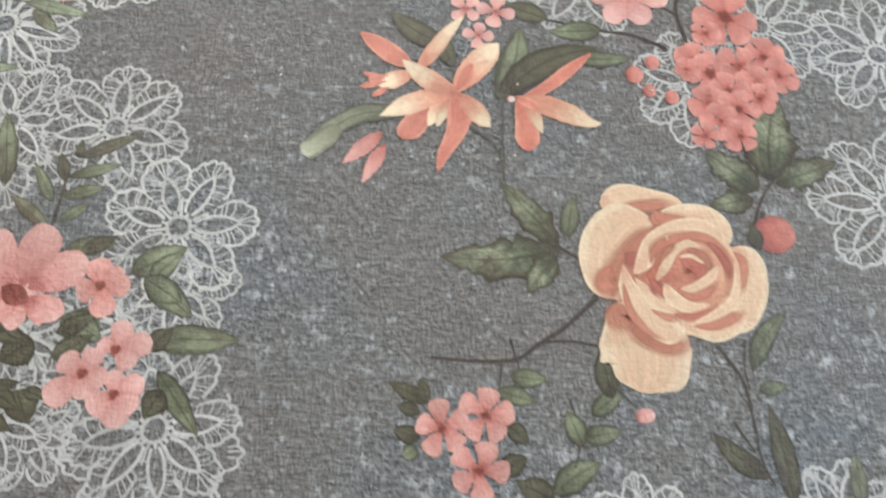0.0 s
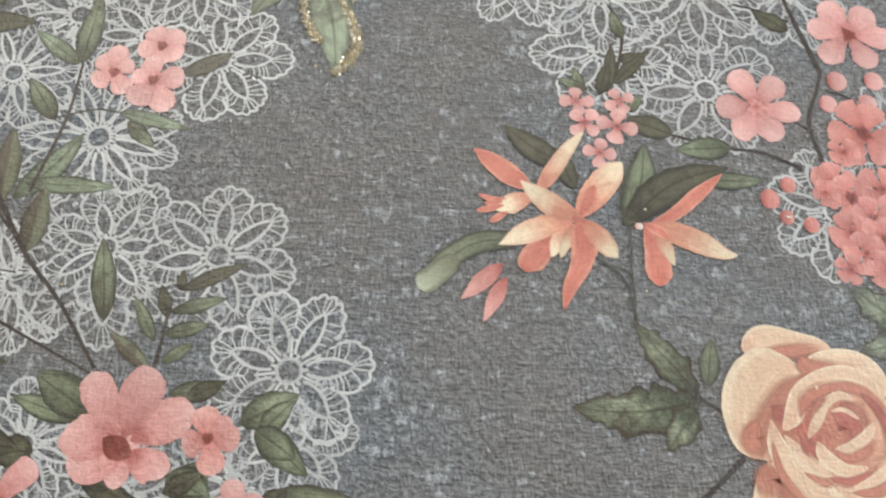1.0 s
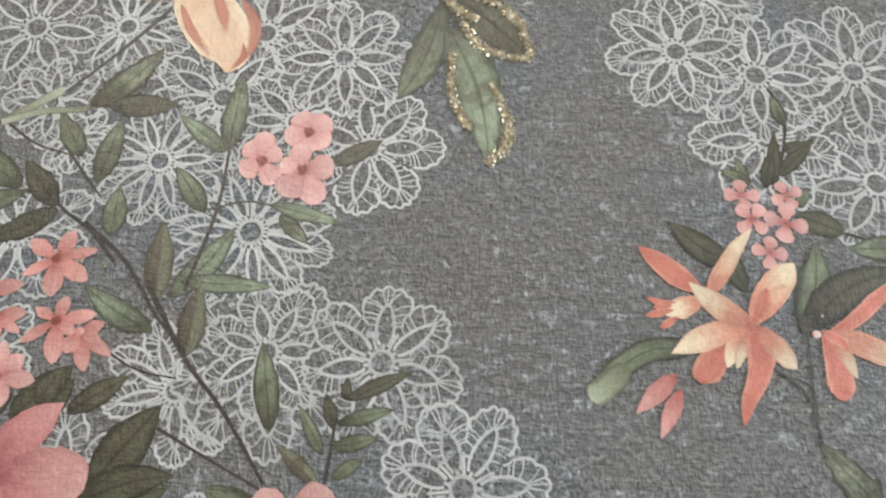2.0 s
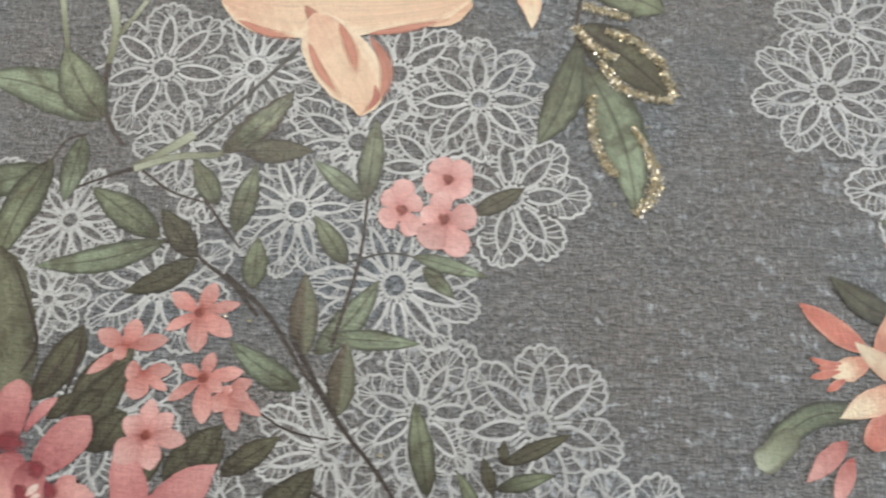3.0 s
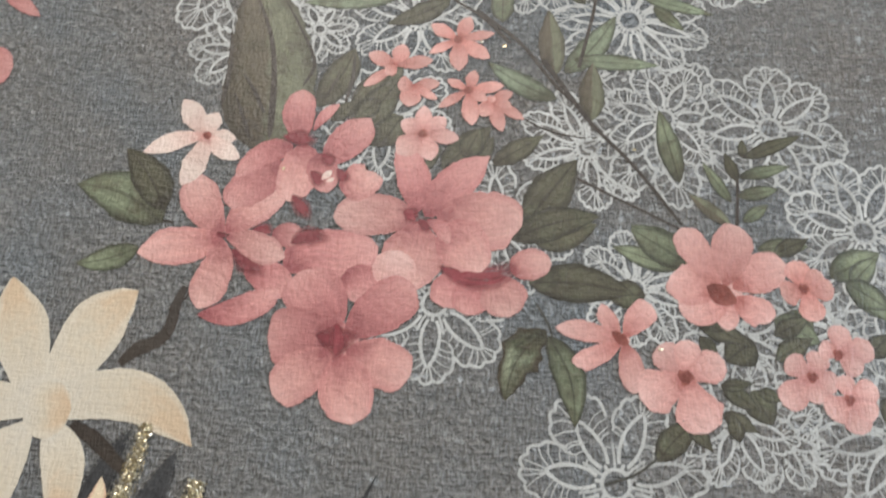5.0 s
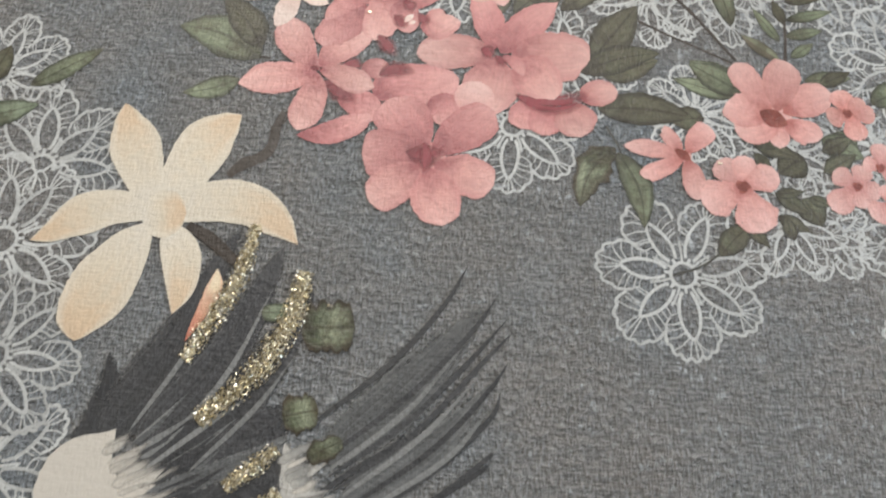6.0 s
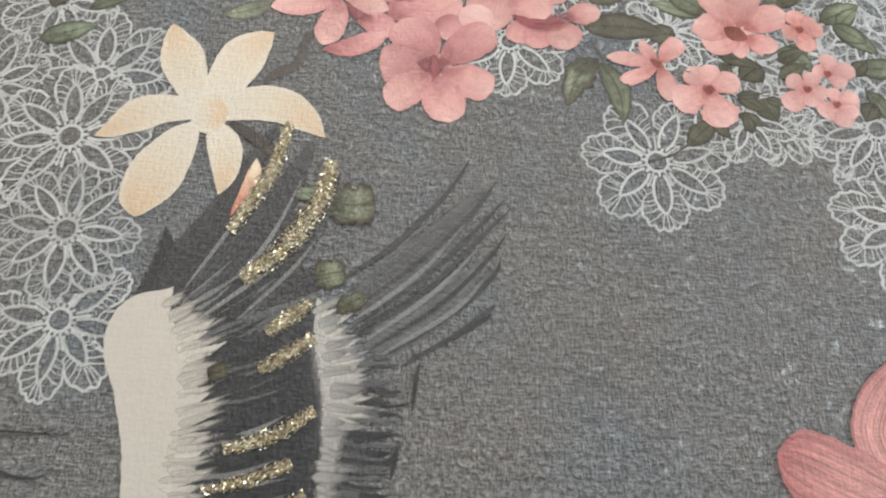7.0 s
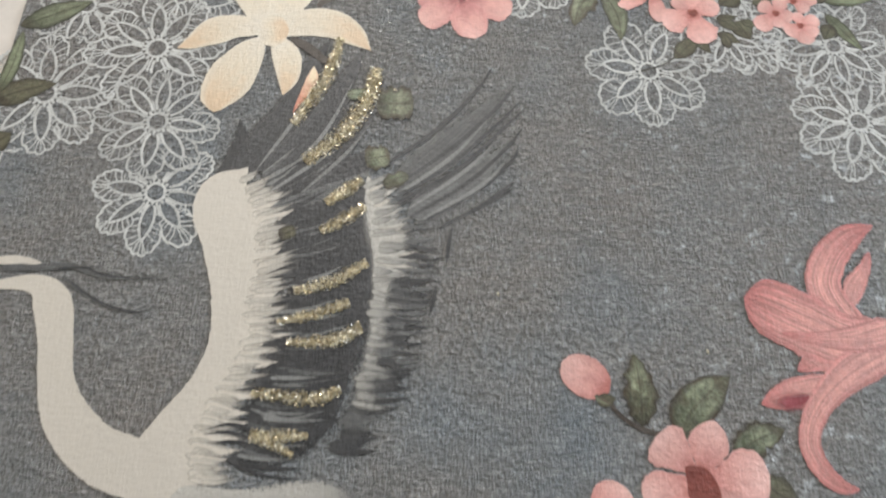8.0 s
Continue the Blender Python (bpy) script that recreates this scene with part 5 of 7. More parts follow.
blossom("pink_flower", "tiny pale pink flower of a loose cluster", 0.0106, 0.2003, 0.0097, -45, 4, "pink", eye=None, shape="round", wide=0.8)
blossom("pink_flower", "tiny pale pink flower of a loose cluster", 0.0289, 0.2135, 0.0085, 26, 4, "pink", eye=None, shape="round", wide=0.8)
blossom("pink_flower", "tiny pale pink flower of a loose cluster", 0.0270, 0.1986, 0.0112, -15, 4, "pink", eye=None, shape="round", wide=0.8)
blossom("pink_flower", "tiny pale pink flower of a loose cluster", 0.0174, 0.1831, 0.0090, -100, 4, "pink", eye=None, shape="round", wide=0.8)
motif("flower_bud", "small round pink bud", "bud", 4, [
    ("bud", "pink", (0.1402, 0.2296, 0.1511, 0.2300, 0.0118, 0, "blob")),
], "small pink buds")
motif("flower_bud", "small round pink bud", "bud", 4, [
    ("bud", "pink", (0.1602, 0.2303, 0.1706, 0.2307, 0.0112, 0, "blob")),
], "small pink buds")
motif("flower_bud", "small round pink bud", "bud", 4, [
    ("bud", "pink", (0.1339, 0.2156, 0.1434, 0.2160, 0.0103, 0, "blob")),
], "small pink buds")
motif("flower_bud", "small round pink bud", "bud", 4, [
    ("bud", "pink", (0.1545, 0.2164, 0.1648, 0.2168, 0.0110, 0, "blob")),
], "small pink buds")
blossom("red_flower", "salmon red blossom of a dense flower cluster", 0.1539, 0.1986, 0.0197, -180, 6, "red", eye_size=0.22, wide=1.1, rag=0.14)
blossom("red_flower", "salmon red blossom of a dense flower cluster", 0.1416, 0.1880, 0.0090, -83, 5, "red", eye_size=0.10, wide=1.1, rag=0.14)
blossom("red_flower", "salmon red blossom of a dense flower cluster", 0.1330, 0.1705, 0.0125, 14, 5, "red", eye_size=0.10, wide=1.1, rag=0.14)
blossom("red_flower", "salmon red blossom of a dense flower cluster", 0.1415, 0.1623, 0.0130, 111, 5, "red", eye_size=0.22, wide=1.1, rag=0.14)
blossom("red_flower", "salmon red blossom of a dense flower cluster", 0.1577, 0.1679, 0.0132, -152, 5, "red", eye_size=0.10, wide=1.1, rag=0.14)
blossom("red_flower", "salmon red blossom of a dense flower cluster", 0.1717, 0.1736, 0.0127, -55, 5, "red", eye_size=0.16, wide=1.1, rag=0.14)
blossom("red_flower", "salmon red blossom of a dense flower cluster", 0.1783, 0.1621, 0.0112, 42, 5, "red", eye_size=0.10, wide=1.1, rag=0.14)
blossom("red_flower", "salmon red blossom of a dense flower cluster", 0.1649, 0.1559, 0.0117, 139, 5, "red", eye_size=0.10, wide=1.1, rag=0.14)
blossom("red_flower", "salmon red blossom of a dense flower cluster", 0.1497, 0.1523, 0.0122, -124, 5, "red", eye_size=0.14, wide=1.1, rag=0.14)
blossom("red_flower", "salmon red blossom of a dense flower cluster", 0.1380, 0.1439, 0.0121, -27, 5, "red", eye_size=0.10, wide=1.1, rag=0.14)
blossom("red_flower", "salmon red blossom of a dense flower cluster", 0.1536, 0.1412, 0.0127, 70, 5, "red", eye_size=0.14, wide=1.1, rag=0.14)
blossom("red_flower", "salmon red blossom of a dense flower cluster", 0.1657, 0.1478, 0.0104, 167, 5, "red", eye_size=0.10, wide=1.1, rag=0.14)
blossom("red_flower", "salmon red blossom of a dense flower cluster", 0.1433, 0.1342, 0.0113, -96, 5, "red", eye_size=0.10, wide=1.1, rag=0.14)
blossom("red_flower", "salmon red blossom of a dense flower cluster", 0.1339, 0.1255, 0.0082, 1, 5, "red", eye_size=0.10, wide=1.1, rag=0.14)
blossom("red_flower", "salmon red blossom of a dense flower cluster", 0.1520, 0.1254, 0.0100, 98, 5, "red", eye_size=0.14, wide=1.1, rag=0.14)
blossom("red_flower", "salmon red blossom of a dense flower cluster", 0.1284, 0.1651, 0.0075, -165, 5, "red", eye_size=0.10, wide=1.1, rag=0.14)
motif("flower_bud", "small round salmon bud", "bud", 4, [
    ("bud", "red", (0.1064, 0.1685, 0.1144, 0.1687, 0.0086, 0, "blob")),
], "small salmon buds")
motif("flower_bud", "small round salmon bud", "bud", 4, [
    ("bud", "red", (0.0954, 0.1605, 0.1051, 0.1608, 0.0104, 0, "blob")),
], "small salmon buds")
motif("flower_bud", "small round salmon bud", "bud", 4, [
    ("bud", "red", (0.1036, 0.1511, 0.1108, 0.1513, 0.0077, 0, "blob")),
], "small salmon buds")
motif("flower_bud", "small round salmon bud", "bud", 4, [
    ("bud", "red", (0.1149, 0.1473, 0.1227, 0.1475, 0.0083, 0, "blob")),
], "small salmon buds")
motif("rose_bud", "red rose bud on a green stem", "bud", 4, [
    ("stem", "stem", [(0.1576, 0.0834, 0.0027), (0.1544, 0.0759, 0.0017)]),
    ("bud", "bud", (0.1508, 0.0705, 0.1718, 0.0732, 0.0191, 0, "blob")),
    ("leaf", "dark", (0.1526, 0.0641, 0.1504, 0.0773, 0.0075, 0, "leaf")),
])
motif("pink_flower", "pink five petalled flower of a close trio", "flower", 4, [
    ("petal", "pink", (-0.2319, 0.2203, -0.2413, 0.2307, 0.0117, 0, "round")),
    ("petal", "pink", (-0.2323, 0.2202, -0.2325, 0.2374, 0.0117, 0, "round")),
    ("petal", "pink", (-0.2328, 0.2204, -0.2233, 0.2274, 0.0105, 0, "round")),
    ("petal", "pink", (-0.2327, 0.2213, -0.2241, 0.2086, 0.0121, 0, "round")),
    ("petal", "pink", (-0.2319, 0.2211, -0.2423, 0.2136, 0.0121, 0, "round")),
    ("eye", "throat", (-0.2348, 0.2213, -0.2291, 0.2201, 0.0034, 0.1, "petal")),
    ("eye", "throat", (-0.2314, 0.2233, -0.2335, 0.2175, 0.0034, 0.1, "petal")),
    ("eye", "throat", (-0.2308, 0.2187, -0.2343, 0.2235, 0.0034, 0.1, "petal")),
], "printed flowers")
motif("pink_flower", "pink five petalled flower of a close trio", "flower", 4, [
    ("petal", "pink", (-0.2102, 0.2374, -0.2168, 0.2490, 0.0126, 0, "round")),
    ("petal", "pink", (-0.2110, 0.2376, -0.1998, 0.2461, 0.0125, 0, "round")),
    ("petal", "pink", (-0.2110, 0.2382, -0.1994, 0.2311, 0.0118, 0, "round")),
    ("petal", "pink", (-0.2100, 0.2381, -0.2228, 0.2342, 0.0119, 0, "round")),
    ("petal", "pink", (-0.2106, 0.2386, -0.2094, 0.2262, 0.0106, 0, "round")),
    ("eye", "throat", (-0.2131, 0.2385, -0.2073, 0.2372, 0.0035, 0.1, "petal")),
    ("eye", "throat", (-0.2095, 0.2405, -0.2118, 0.2346, 0.0035, 0.1, "petal")),
    ("eye", "throat", (-0.2090, 0.2358, -0.2125, 0.2408, 0.0035, 0.1, "petal")),
], "printed flowers")
motif("pink_flower", "pink five petalled flower of a close trio", "flower", 4, [
    ("petal", "pink", (-0.2114, 0.2164, -0.2144, 0.2315, 0.0116, 0, "round")),
    ("petal", "pink", (-0.2121, 0.2169, -0.1956, 0.2197, 0.0139, 0, "round")),
    ("petal", "pink", (-0.2118, 0.2175, -0.2017, 0.1986, 0.0137, 0, "round")),
    ("petal", "pink", (-0.2112, 0.2175, -0.2202, 0.2023, 0.0160, 0, "round")),
    ("petal", "pink", (-0.2110, 0.2169, -0.2232, 0.2200, 0.0104, 0, "round")),
    ("eye", "throat", (-0.2140, 0.2176, -0.2083, 0.2163, 0.0034, 0.1, "petal")),
    ("eye", "throat", (-0.2106, 0.2195, -0.2128, 0.2138, 0.0034, 0.1, "petal")),
    ("eye", "throat", (-0.2101, 0.2149, -0.2135, 0.2198, 0.0034, 0.1, "petal")),
], "printed flowers")
motif("star_flower", "salmon star flower with six pointed petals", "flower", 4, [
    ("petal", "star", (-0.3228, 0.1659, -0.3374, 0.1747, 0.0077, 0, "spade")),
    ("petal", "star", (-0.3228, 0.1659, -0.3169, 0.1803, 0.0083, 0, "spade")),
    ("petal", "star", (-0.3228, 0.1659, -0.3040, 0.1710, 0.0059, 0, "spade")),
    ("petal", "star", (-0.3228, 0.1659, -0.3060, 0.1555, 0.0087, 0, "spade")),
    ("petal", "star", (-0.3228, 0.1659, -0.3215, 0.1471, 0.0098, 0, "spade")),
    ("petal", "star", (-0.3228, 0.1659, -0.3374, 0.1568, 0.0058, 0, "spade")),
    ("eye", "throat", (-0.3252, 0.1648, -0.3203, 0.1669, 0.0044, 0, "blob")),
], "printed flowers")
motif("star_flower", "salmon star flower with narrow petals", "flower", 4, [
    ("petal", "star", (-0.3535, 0.1486, -0.3686, 0.1551, 0.0087, 0, "spade")),
    ("petal", "star", (-0.3535, 0.1486, -0.3509, 0.1615, 0.0093, 0, "spade")),
    ("petal", "star", (-0.3535, 0.1486, -0.3351, 0.1527, 0.0081, 0, "spade")),
    ("petal", "star", (-0.3535, 0.1486, -0.3697, 0.1353, 0.0057, 0, "spade")),
    ("petal", "star", (-0.3535, 0.1486, -0.3590, 0.1430, 0.0069, 0, "spade")),
], "printed flowers")
motif("star_flower", "small salmon star flower, half open", "flower", 4, [
    ("petal", "star", (-0.3443, 0.1373, -0.3308, 0.1392, 0.0073, 0, "spade")),
    ("petal", "star", (-0.3443, 0.1373, -0.3464, 0.1250, 0.0112, 0, "spade")),
    ("petal", "star", (-0.3443, 0.1373, -0.3524, 0.1374, 0.0096, 0, "spade")),
    ("petal", "star", (-0.3443, 0.1373, -0.3317, 0.1298, 0.0050, 0, "spade")),
], "printed flowers")
motif("star_flower", "salmon star flower overlapped by another", "flower", 4, [
    ("petal", "star", (-0.3048, 0.1313, -0.2937, 0.1360, 0.0062, 0, "spade")),
    ("petal", "star", (-0.3048, 0.1313, -0.2877, 0.1209, 0.0061, 0, "spade")),
    ("petal", "star", (-0.3048, 0.1313, -0.2986, 0.1135, 0.0077, 0, "spade")),
    ("petal", "star", (-0.3048, 0.1313, -0.3091, 0.1214, 0.0083, 0, "spade")),
    ("petal", "star", (-0.3048, 0.1313, -0.2939, 0.1279, 0.0056, 0, "spade")),
    ("eye", "star", (-0.3072, 0.1303, -0.3024, 0.1323, 0.0042, 0, "blob")),
], "printed flowers")
motif("star_flower", "salmon star flower with a red eye", "flower", 4, [
    ("petal", "star", (-0.3162, 0.1362, -0.3272, 0.1418, 0.0051, 0, "spade")),
    ("petal", "star", (-0.3162, 0.1362, -0.3133, 0.1479, 0.0068, 0, "spade")),
    ("petal", "star", (-0.3162, 0.1362, -0.2982, 0.1399, 0.0068, 0, "spade")),
    ("petal", "star", (-0.3162, 0.1362, -0.3308, 0.1253, 0.0056, 0, "spade")),
    ("petal", "star", (-0.3162, 0.1362, -0.3136, 0.1161, 0.0089, 0, "spade")),
    ("petal", "star", (-0.3162, 0.1362, -0.3064, 0.1307, 0.0062, 0, "spade")),
    ("eye", "throat", (-0.3186, 0.1352, -0.3138, 0.1372, 0.0042, 0, "blob")),
], "printed flowers")
motif("star_flower", "light salmon flower with a red eye", "flower", 4, [
    ("petal", "pink", (-0.3376, 0.1103, -0.3379, 0.1261, 0.0082, 0, "spade")),
    ("petal", "pink", (-0.3376, 0.1103, -0.3489, 0.1169, 0.0093, 0, "spade")),
    ("petal", "pink", (-0.3376, 0.1103, -0.3267, 0.1198, 0.0093, 0, "spade")),
    ("petal", "pink", (-0.3376, 0.1103, -0.3195, 0.1085, 0.0087, 0, "spade")),
    ("petal", "pink", (-0.3376, 0.1103, -0.3327, 0.0958, 0.0107, 0, "spade")),
    ("petal", "pink", (-0.3376, 0.1103, -0.3497, 0.0986, 0.0124, 0, "spade")),
    ("eye", "throat", (-0.3399, 0.1093, -0.3353, 0.1112, 0.0041, 0, "blob")),
], "printed flowers")
motif("white_flower", "white and blush flower with narrow petals", "flower", 4, [
    ("petal", "white", (-0.4439, 0.1033, -0.4590, 0.1228, 0.0116, 0, "petal")),
    ("petal", "white", (-0.4439, 0.1033, -0.4404, 0.1164, 0.0099, 0.05, "petal")),
    ("petal", "white", (-0.4439, 0.1033, -0.4293, 0.1019, 0.0087, 0, "petal")),
    ("petal", "white", (-0.4439, 0.1033, -0.4259, 0.0917, 0.0097, -0.05, "petal")),
    ("petal", "white", (-0.4439, 0.1033, -0.4520, 0.0759, 0.0122, 0.04, "petal")),
    ("petal", "white", (-0.4439, 0.1033, -0.4736, 0.0923, 0.0102, -0.05, "petal")),
    ("eye", "throat", (-0.4458, 0.1026, -0.4419, 0.1040, 0.0043, 0, "blob")),
])
motif("leaf_cluster", "small dark leaves between salmon star flowers", "leaves", 3, [
    ("leaf", "dark", (-0.3431, 0.0880, -0.3280, 0.1033, 0.0100, 0, "leaf")),
    ("leaf", "dark", (-0.3603, 0.1286, -0.3729, 0.1157, 0.0105, 0, "lance")),
    ("leaf", "dark", (-0.3840, 0.1150, -0.3714, 0.1279, 0.0087, 0, "lance")),
])
motif("salmon_flower", "salmon pink flower of a large overlapping cluster", "flower", 4, [
    ("petal", "rosy", [(-0.4025, 0.0898, 0.0132), (-0.4142, 0.0817, 0.0199), (-0.4234, 0.0717, 0.0165), (-0.4258, 0.0654, 0.0061)]),
    ("petal", "rosy", [(-0.4006, 0.0999, 0.0091), (-0.4129, 0.0957, 0.0123), (-0.4216, 0.0882, 0.0095), (-0.4262, 0.0815, 0.0031)]),
    ("petal", "rosy", [(-0.3971, 0.1028, 0.0081), (-0.4000, 0.1152, 0.0159), (-0.3998, 0.1252, 0.0145), (-0.3997, 0.1316, 0.0062)]),
    ("petal", "rosy", (-0.3916, 0.1090, -0.3803, 0.1243, 0.0060, 0.08, "petal")),
    ("petal", "rosy", [(-0.3849, 0.0907, 0.0069), (-0.3768, 0.1009, 0.0172), (-0.3689, 0.1102, 0.0168), (-0.3639, 0.1172, 0.0044)]),
    ("petal", "blush", [(-0.3942, 0.1011, 0.0134), (-0.3960, 0.0880, 0.0200), (-0.3984, 0.0760, 0.0160), (-0.3986, 0.0705, 0.0062)]),
    ("petal", "blush", [(-0.3763, 0.0801, 0.0088), (-0.3682, 0.0821, 0.0193), (-0.3609, 0.0857, 0.0146), (-0.3591, 0.0879, 0.0052)]),
    ("petal", "rosy", [(-0.3883, 0.0965, 0.0107), (-0.3843, 0.0860, 0.0157), (-0.3814, 0.0761, 0.0077)]),
    ("throat", "deep", [(-0.4069, 0.1048, 0.0030), (-0.3973, 0.1042, 0.0109), (-0.3882, 0.1031, 0.0036)]),
    ("throat", "deep", [(-0.3862, 0.0966, 0.0028), (-0.3826, 0.0930, 0.0086), (-0.3810, 0.0888, 0.0028)]),
    ("throat", "deep", [(-0.3907, 0.0872, 0.0022), (-0.3864, 0.0827, 0.0085), (-0.3837, 0.0781, 0.0028)]),
    ("throat", "deep", [(-0.3779, 0.0890, 0.0022), (-0.3748, 0.0849, 0.0078), (-0.3747, 0.0801, 0.0028)]),
    ("throat", "deep", [(-0.3981, 0.0742, 0.0028), (-0.3931, 0.0682, 0.0097), (-0.3870, 0.0614, 0.0034)]),
    ("throat", "white", (-0.3849, 0.0827, -0.3804, 0.0878, 0.0034, 0, "petal")),
    ("throat", "white", (-0.3827, 0.0818, -0.3788, 0.0836, 0.0023, 0, "petal")),
])
motif("salmon_flower", "salmon pink flower of a large overlapping cluster", "flower", 5, [
    ("petal", "rosy", [(-0.3968, 0.0363, 0.0097), (-0.3863, 0.0456, 0.0207), (-0.3689, 0.0455, 0.0246), (-0.3545, 0.0502, 0.0148)]),
    ("petal", "rosy", [(-0.3680, 0.0388, 0.0122), (-0.3609, 0.0309, 0.0192), (-0.3612, 0.0226, 0.0095)]),
    ("petal", "rosy", [(-0.4150, 0.0387, 0.0108), (-0.4015, 0.0317, 0.0159), (-0.3932, 0.0256, 0.0096)]),
    ("petal", "rosy", [(-0.4334, 0.0137, 0.0033), (-0.4192, 0.0153, 0.0118), (-0.4070, 0.0206, 0.0128), (-0.3979, 0.0272, 0.0067)]),
    ("petal", "rosy", [(-0.4047, 0.0515, 0.0075), (-0.3975, 0.0538, 0.0125), (-0.3908, 0.0522, 0.0075)]),
    ("throat", "deep", [(-0.3959, 0.0495, 0.0027), (-0.3875, 0.0539, 0.0115), (-0.3763, 0.0525, 0.0034)]),
    ("throat", "deep", [(-0.4237, 0.0455, 0.0027), (-0.4142, 0.0397, 0.0139), (-0.4052, 0.0330, 0.0039)]),
    ("throat", "deep", [(-0.4153, 0.0544, 0.0020), (-0.4089, 0.0557, 0.0088), (-0.4040, 0.0535, 0.0027)]),
])
motif("salmon_flower", "salmon pink flower of a overlapping cluster, fully open", "flower", 5, [
    ("petal", "blush", [(-0.4275, 0.0522, 0.0045), (-0.4365, 0.0623, 0.0158), (-0.4433, 0.0735, 0.0181), (-0.4462, 0.0831, 0.0068)]),
    ("petal", "blush", [(-0.4273, 0.0512, 0.0050), (-0.4391, 0.0471, 0.0164), (-0.4536, 0.0448, 0.0179), (-0.4663, 0.0412, 0.0049)]),
    ("petal", "blush", [(-0.4276, 0.0502, 0.0045), (-0.4278, 0.0380, 0.0147), (-0.4312, 0.0247, 0.0168), (-0.4334, 0.0164, 0.0062)]),
    ("petal", "blush", [(-0.4263, 0.0513, 0.0035), (-0.4170, 0.0498, 0.0114), (-0.4062, 0.0455, 0.0143), (-0.3973, 0.0425, 0.0049)]),
    ("petal", "blush", [(-0.4271, 0.0527, 0.0040), (-0.4192, 0.0622, 0.0147), (-0.4087, 0.0700, 0.0139), (-0.3993, 0.0751, 0.0036)]),
    ("throat", "deep", (-0.4311, 0.0525, -0.4248, 0.0514, 0.0035, 0, "blob")),
])
motif("salmon_flower", "salmon pink flower of a overlapping cluster with pale lip", "flower", 5, [
    ("petal", "rosy", [(-0.3381, 0.0677, 0.0056), (-0.3393, 0.0816, 0.0161), (-0.3436, 0.0952, 0.0143), (-0.3470, 0.1081, 0.0059)]),
    ("petal", "rosy", [(-0.3339, 0.0664, 0.0076), (-0.3262, 0.0781, 0.0170), (-0.3146, 0.0903, 0.0163), (-0.3040, 0.1000, 0.0021)]),
    ("petal", "blush", [(-0.3382, 0.0641, 0.0066), (-0.3501, 0.0665, 0.0188), (-0.3648, 0.0662, 0.0208), (-0.3773, 0.0640, 0.0111)]),
    ("petal", "blush", [(-0.3367, 0.0642, 0.0101), (-0.3380, 0.0502, 0.0277), (-0.3404, 0.0384, 0.0257), (-0.3409, 0.0289, 0.0110)]),
    ("lip", "lip", (-0.3489, 0.0308, -0.3439, 0.0489, 0.0204, 0, "blob")),
    ("throat", "deep", [(-0.3443, 0.0689, 0.0020), (-0.3405, 0.0670, 0.0096), (-0.3376, 0.0621, 0.0027)]),
    ("throat", "deep", [(-0.3368, 0.0652, 0.0018), (-0.3335, 0.0623, 0.0068), (-0.3316, 0.0574, 0.0020)]),
])
motif("salmon_flower", "salmon pink flower of a overlapping cluster with broad petals", "flower", 5, [
    ("petal", "rosy", [(-0.3139, 0.0403, 0.0073), (-0.3202, 0.0319, 0.0168), (-0.3230, 0.0233, 0.0132)]),
    ("petal", "rosy", [(-0.3064, 0.0383, 0.0097), (-0.3107, 0.0277, 0.0181), (-0.3121, 0.0202, 0.0094)]),
    ("petal", "blush", [(-0.2992, 0.0397, 0.0097), (-0.2957, 0.0295, 0.0219), (-0.2929, 0.0203, 0.0108)]),
    ("petal", "blush", [(-0.2929, 0.0419, 0.0087), (-0.2841, 0.0458, 0.0156), (-0.2738, 0.0468, 0.0088)]),
    ("throat", "deep", [(-0.3264, 0.0425, 0.0039), (-0.3129, 0.0389, 0.0143), (-0.2992, 0.0397, 0.0131), (-0.2881, 0.0470, 0.0046)]),
    ("petal", "blush", [(-0.3285, 0.0687, 0.0152), (-0.3156, 0.0659, 0.0268), (-0.3030, 0.0660, 0.0303), (-0.2929, 0.0661, 0.0232), (-0.2878, 0.0648, 0.0091)]),
    ("petal", "blush", [(-0.3269, 0.0607, 0.0150), (-0.3163, 0.0538, 0.0258), (-0.3089, 0.0459, 0.0171), (-0.3061, 0.0407, 0.0049)]),
    ("petal", "rosy", [(-0.3328, 0.0654, 0.0025), (-0.3253, 0.0603, 0.0075), (-0.3218, 0.0535, 0.0025)]),
])
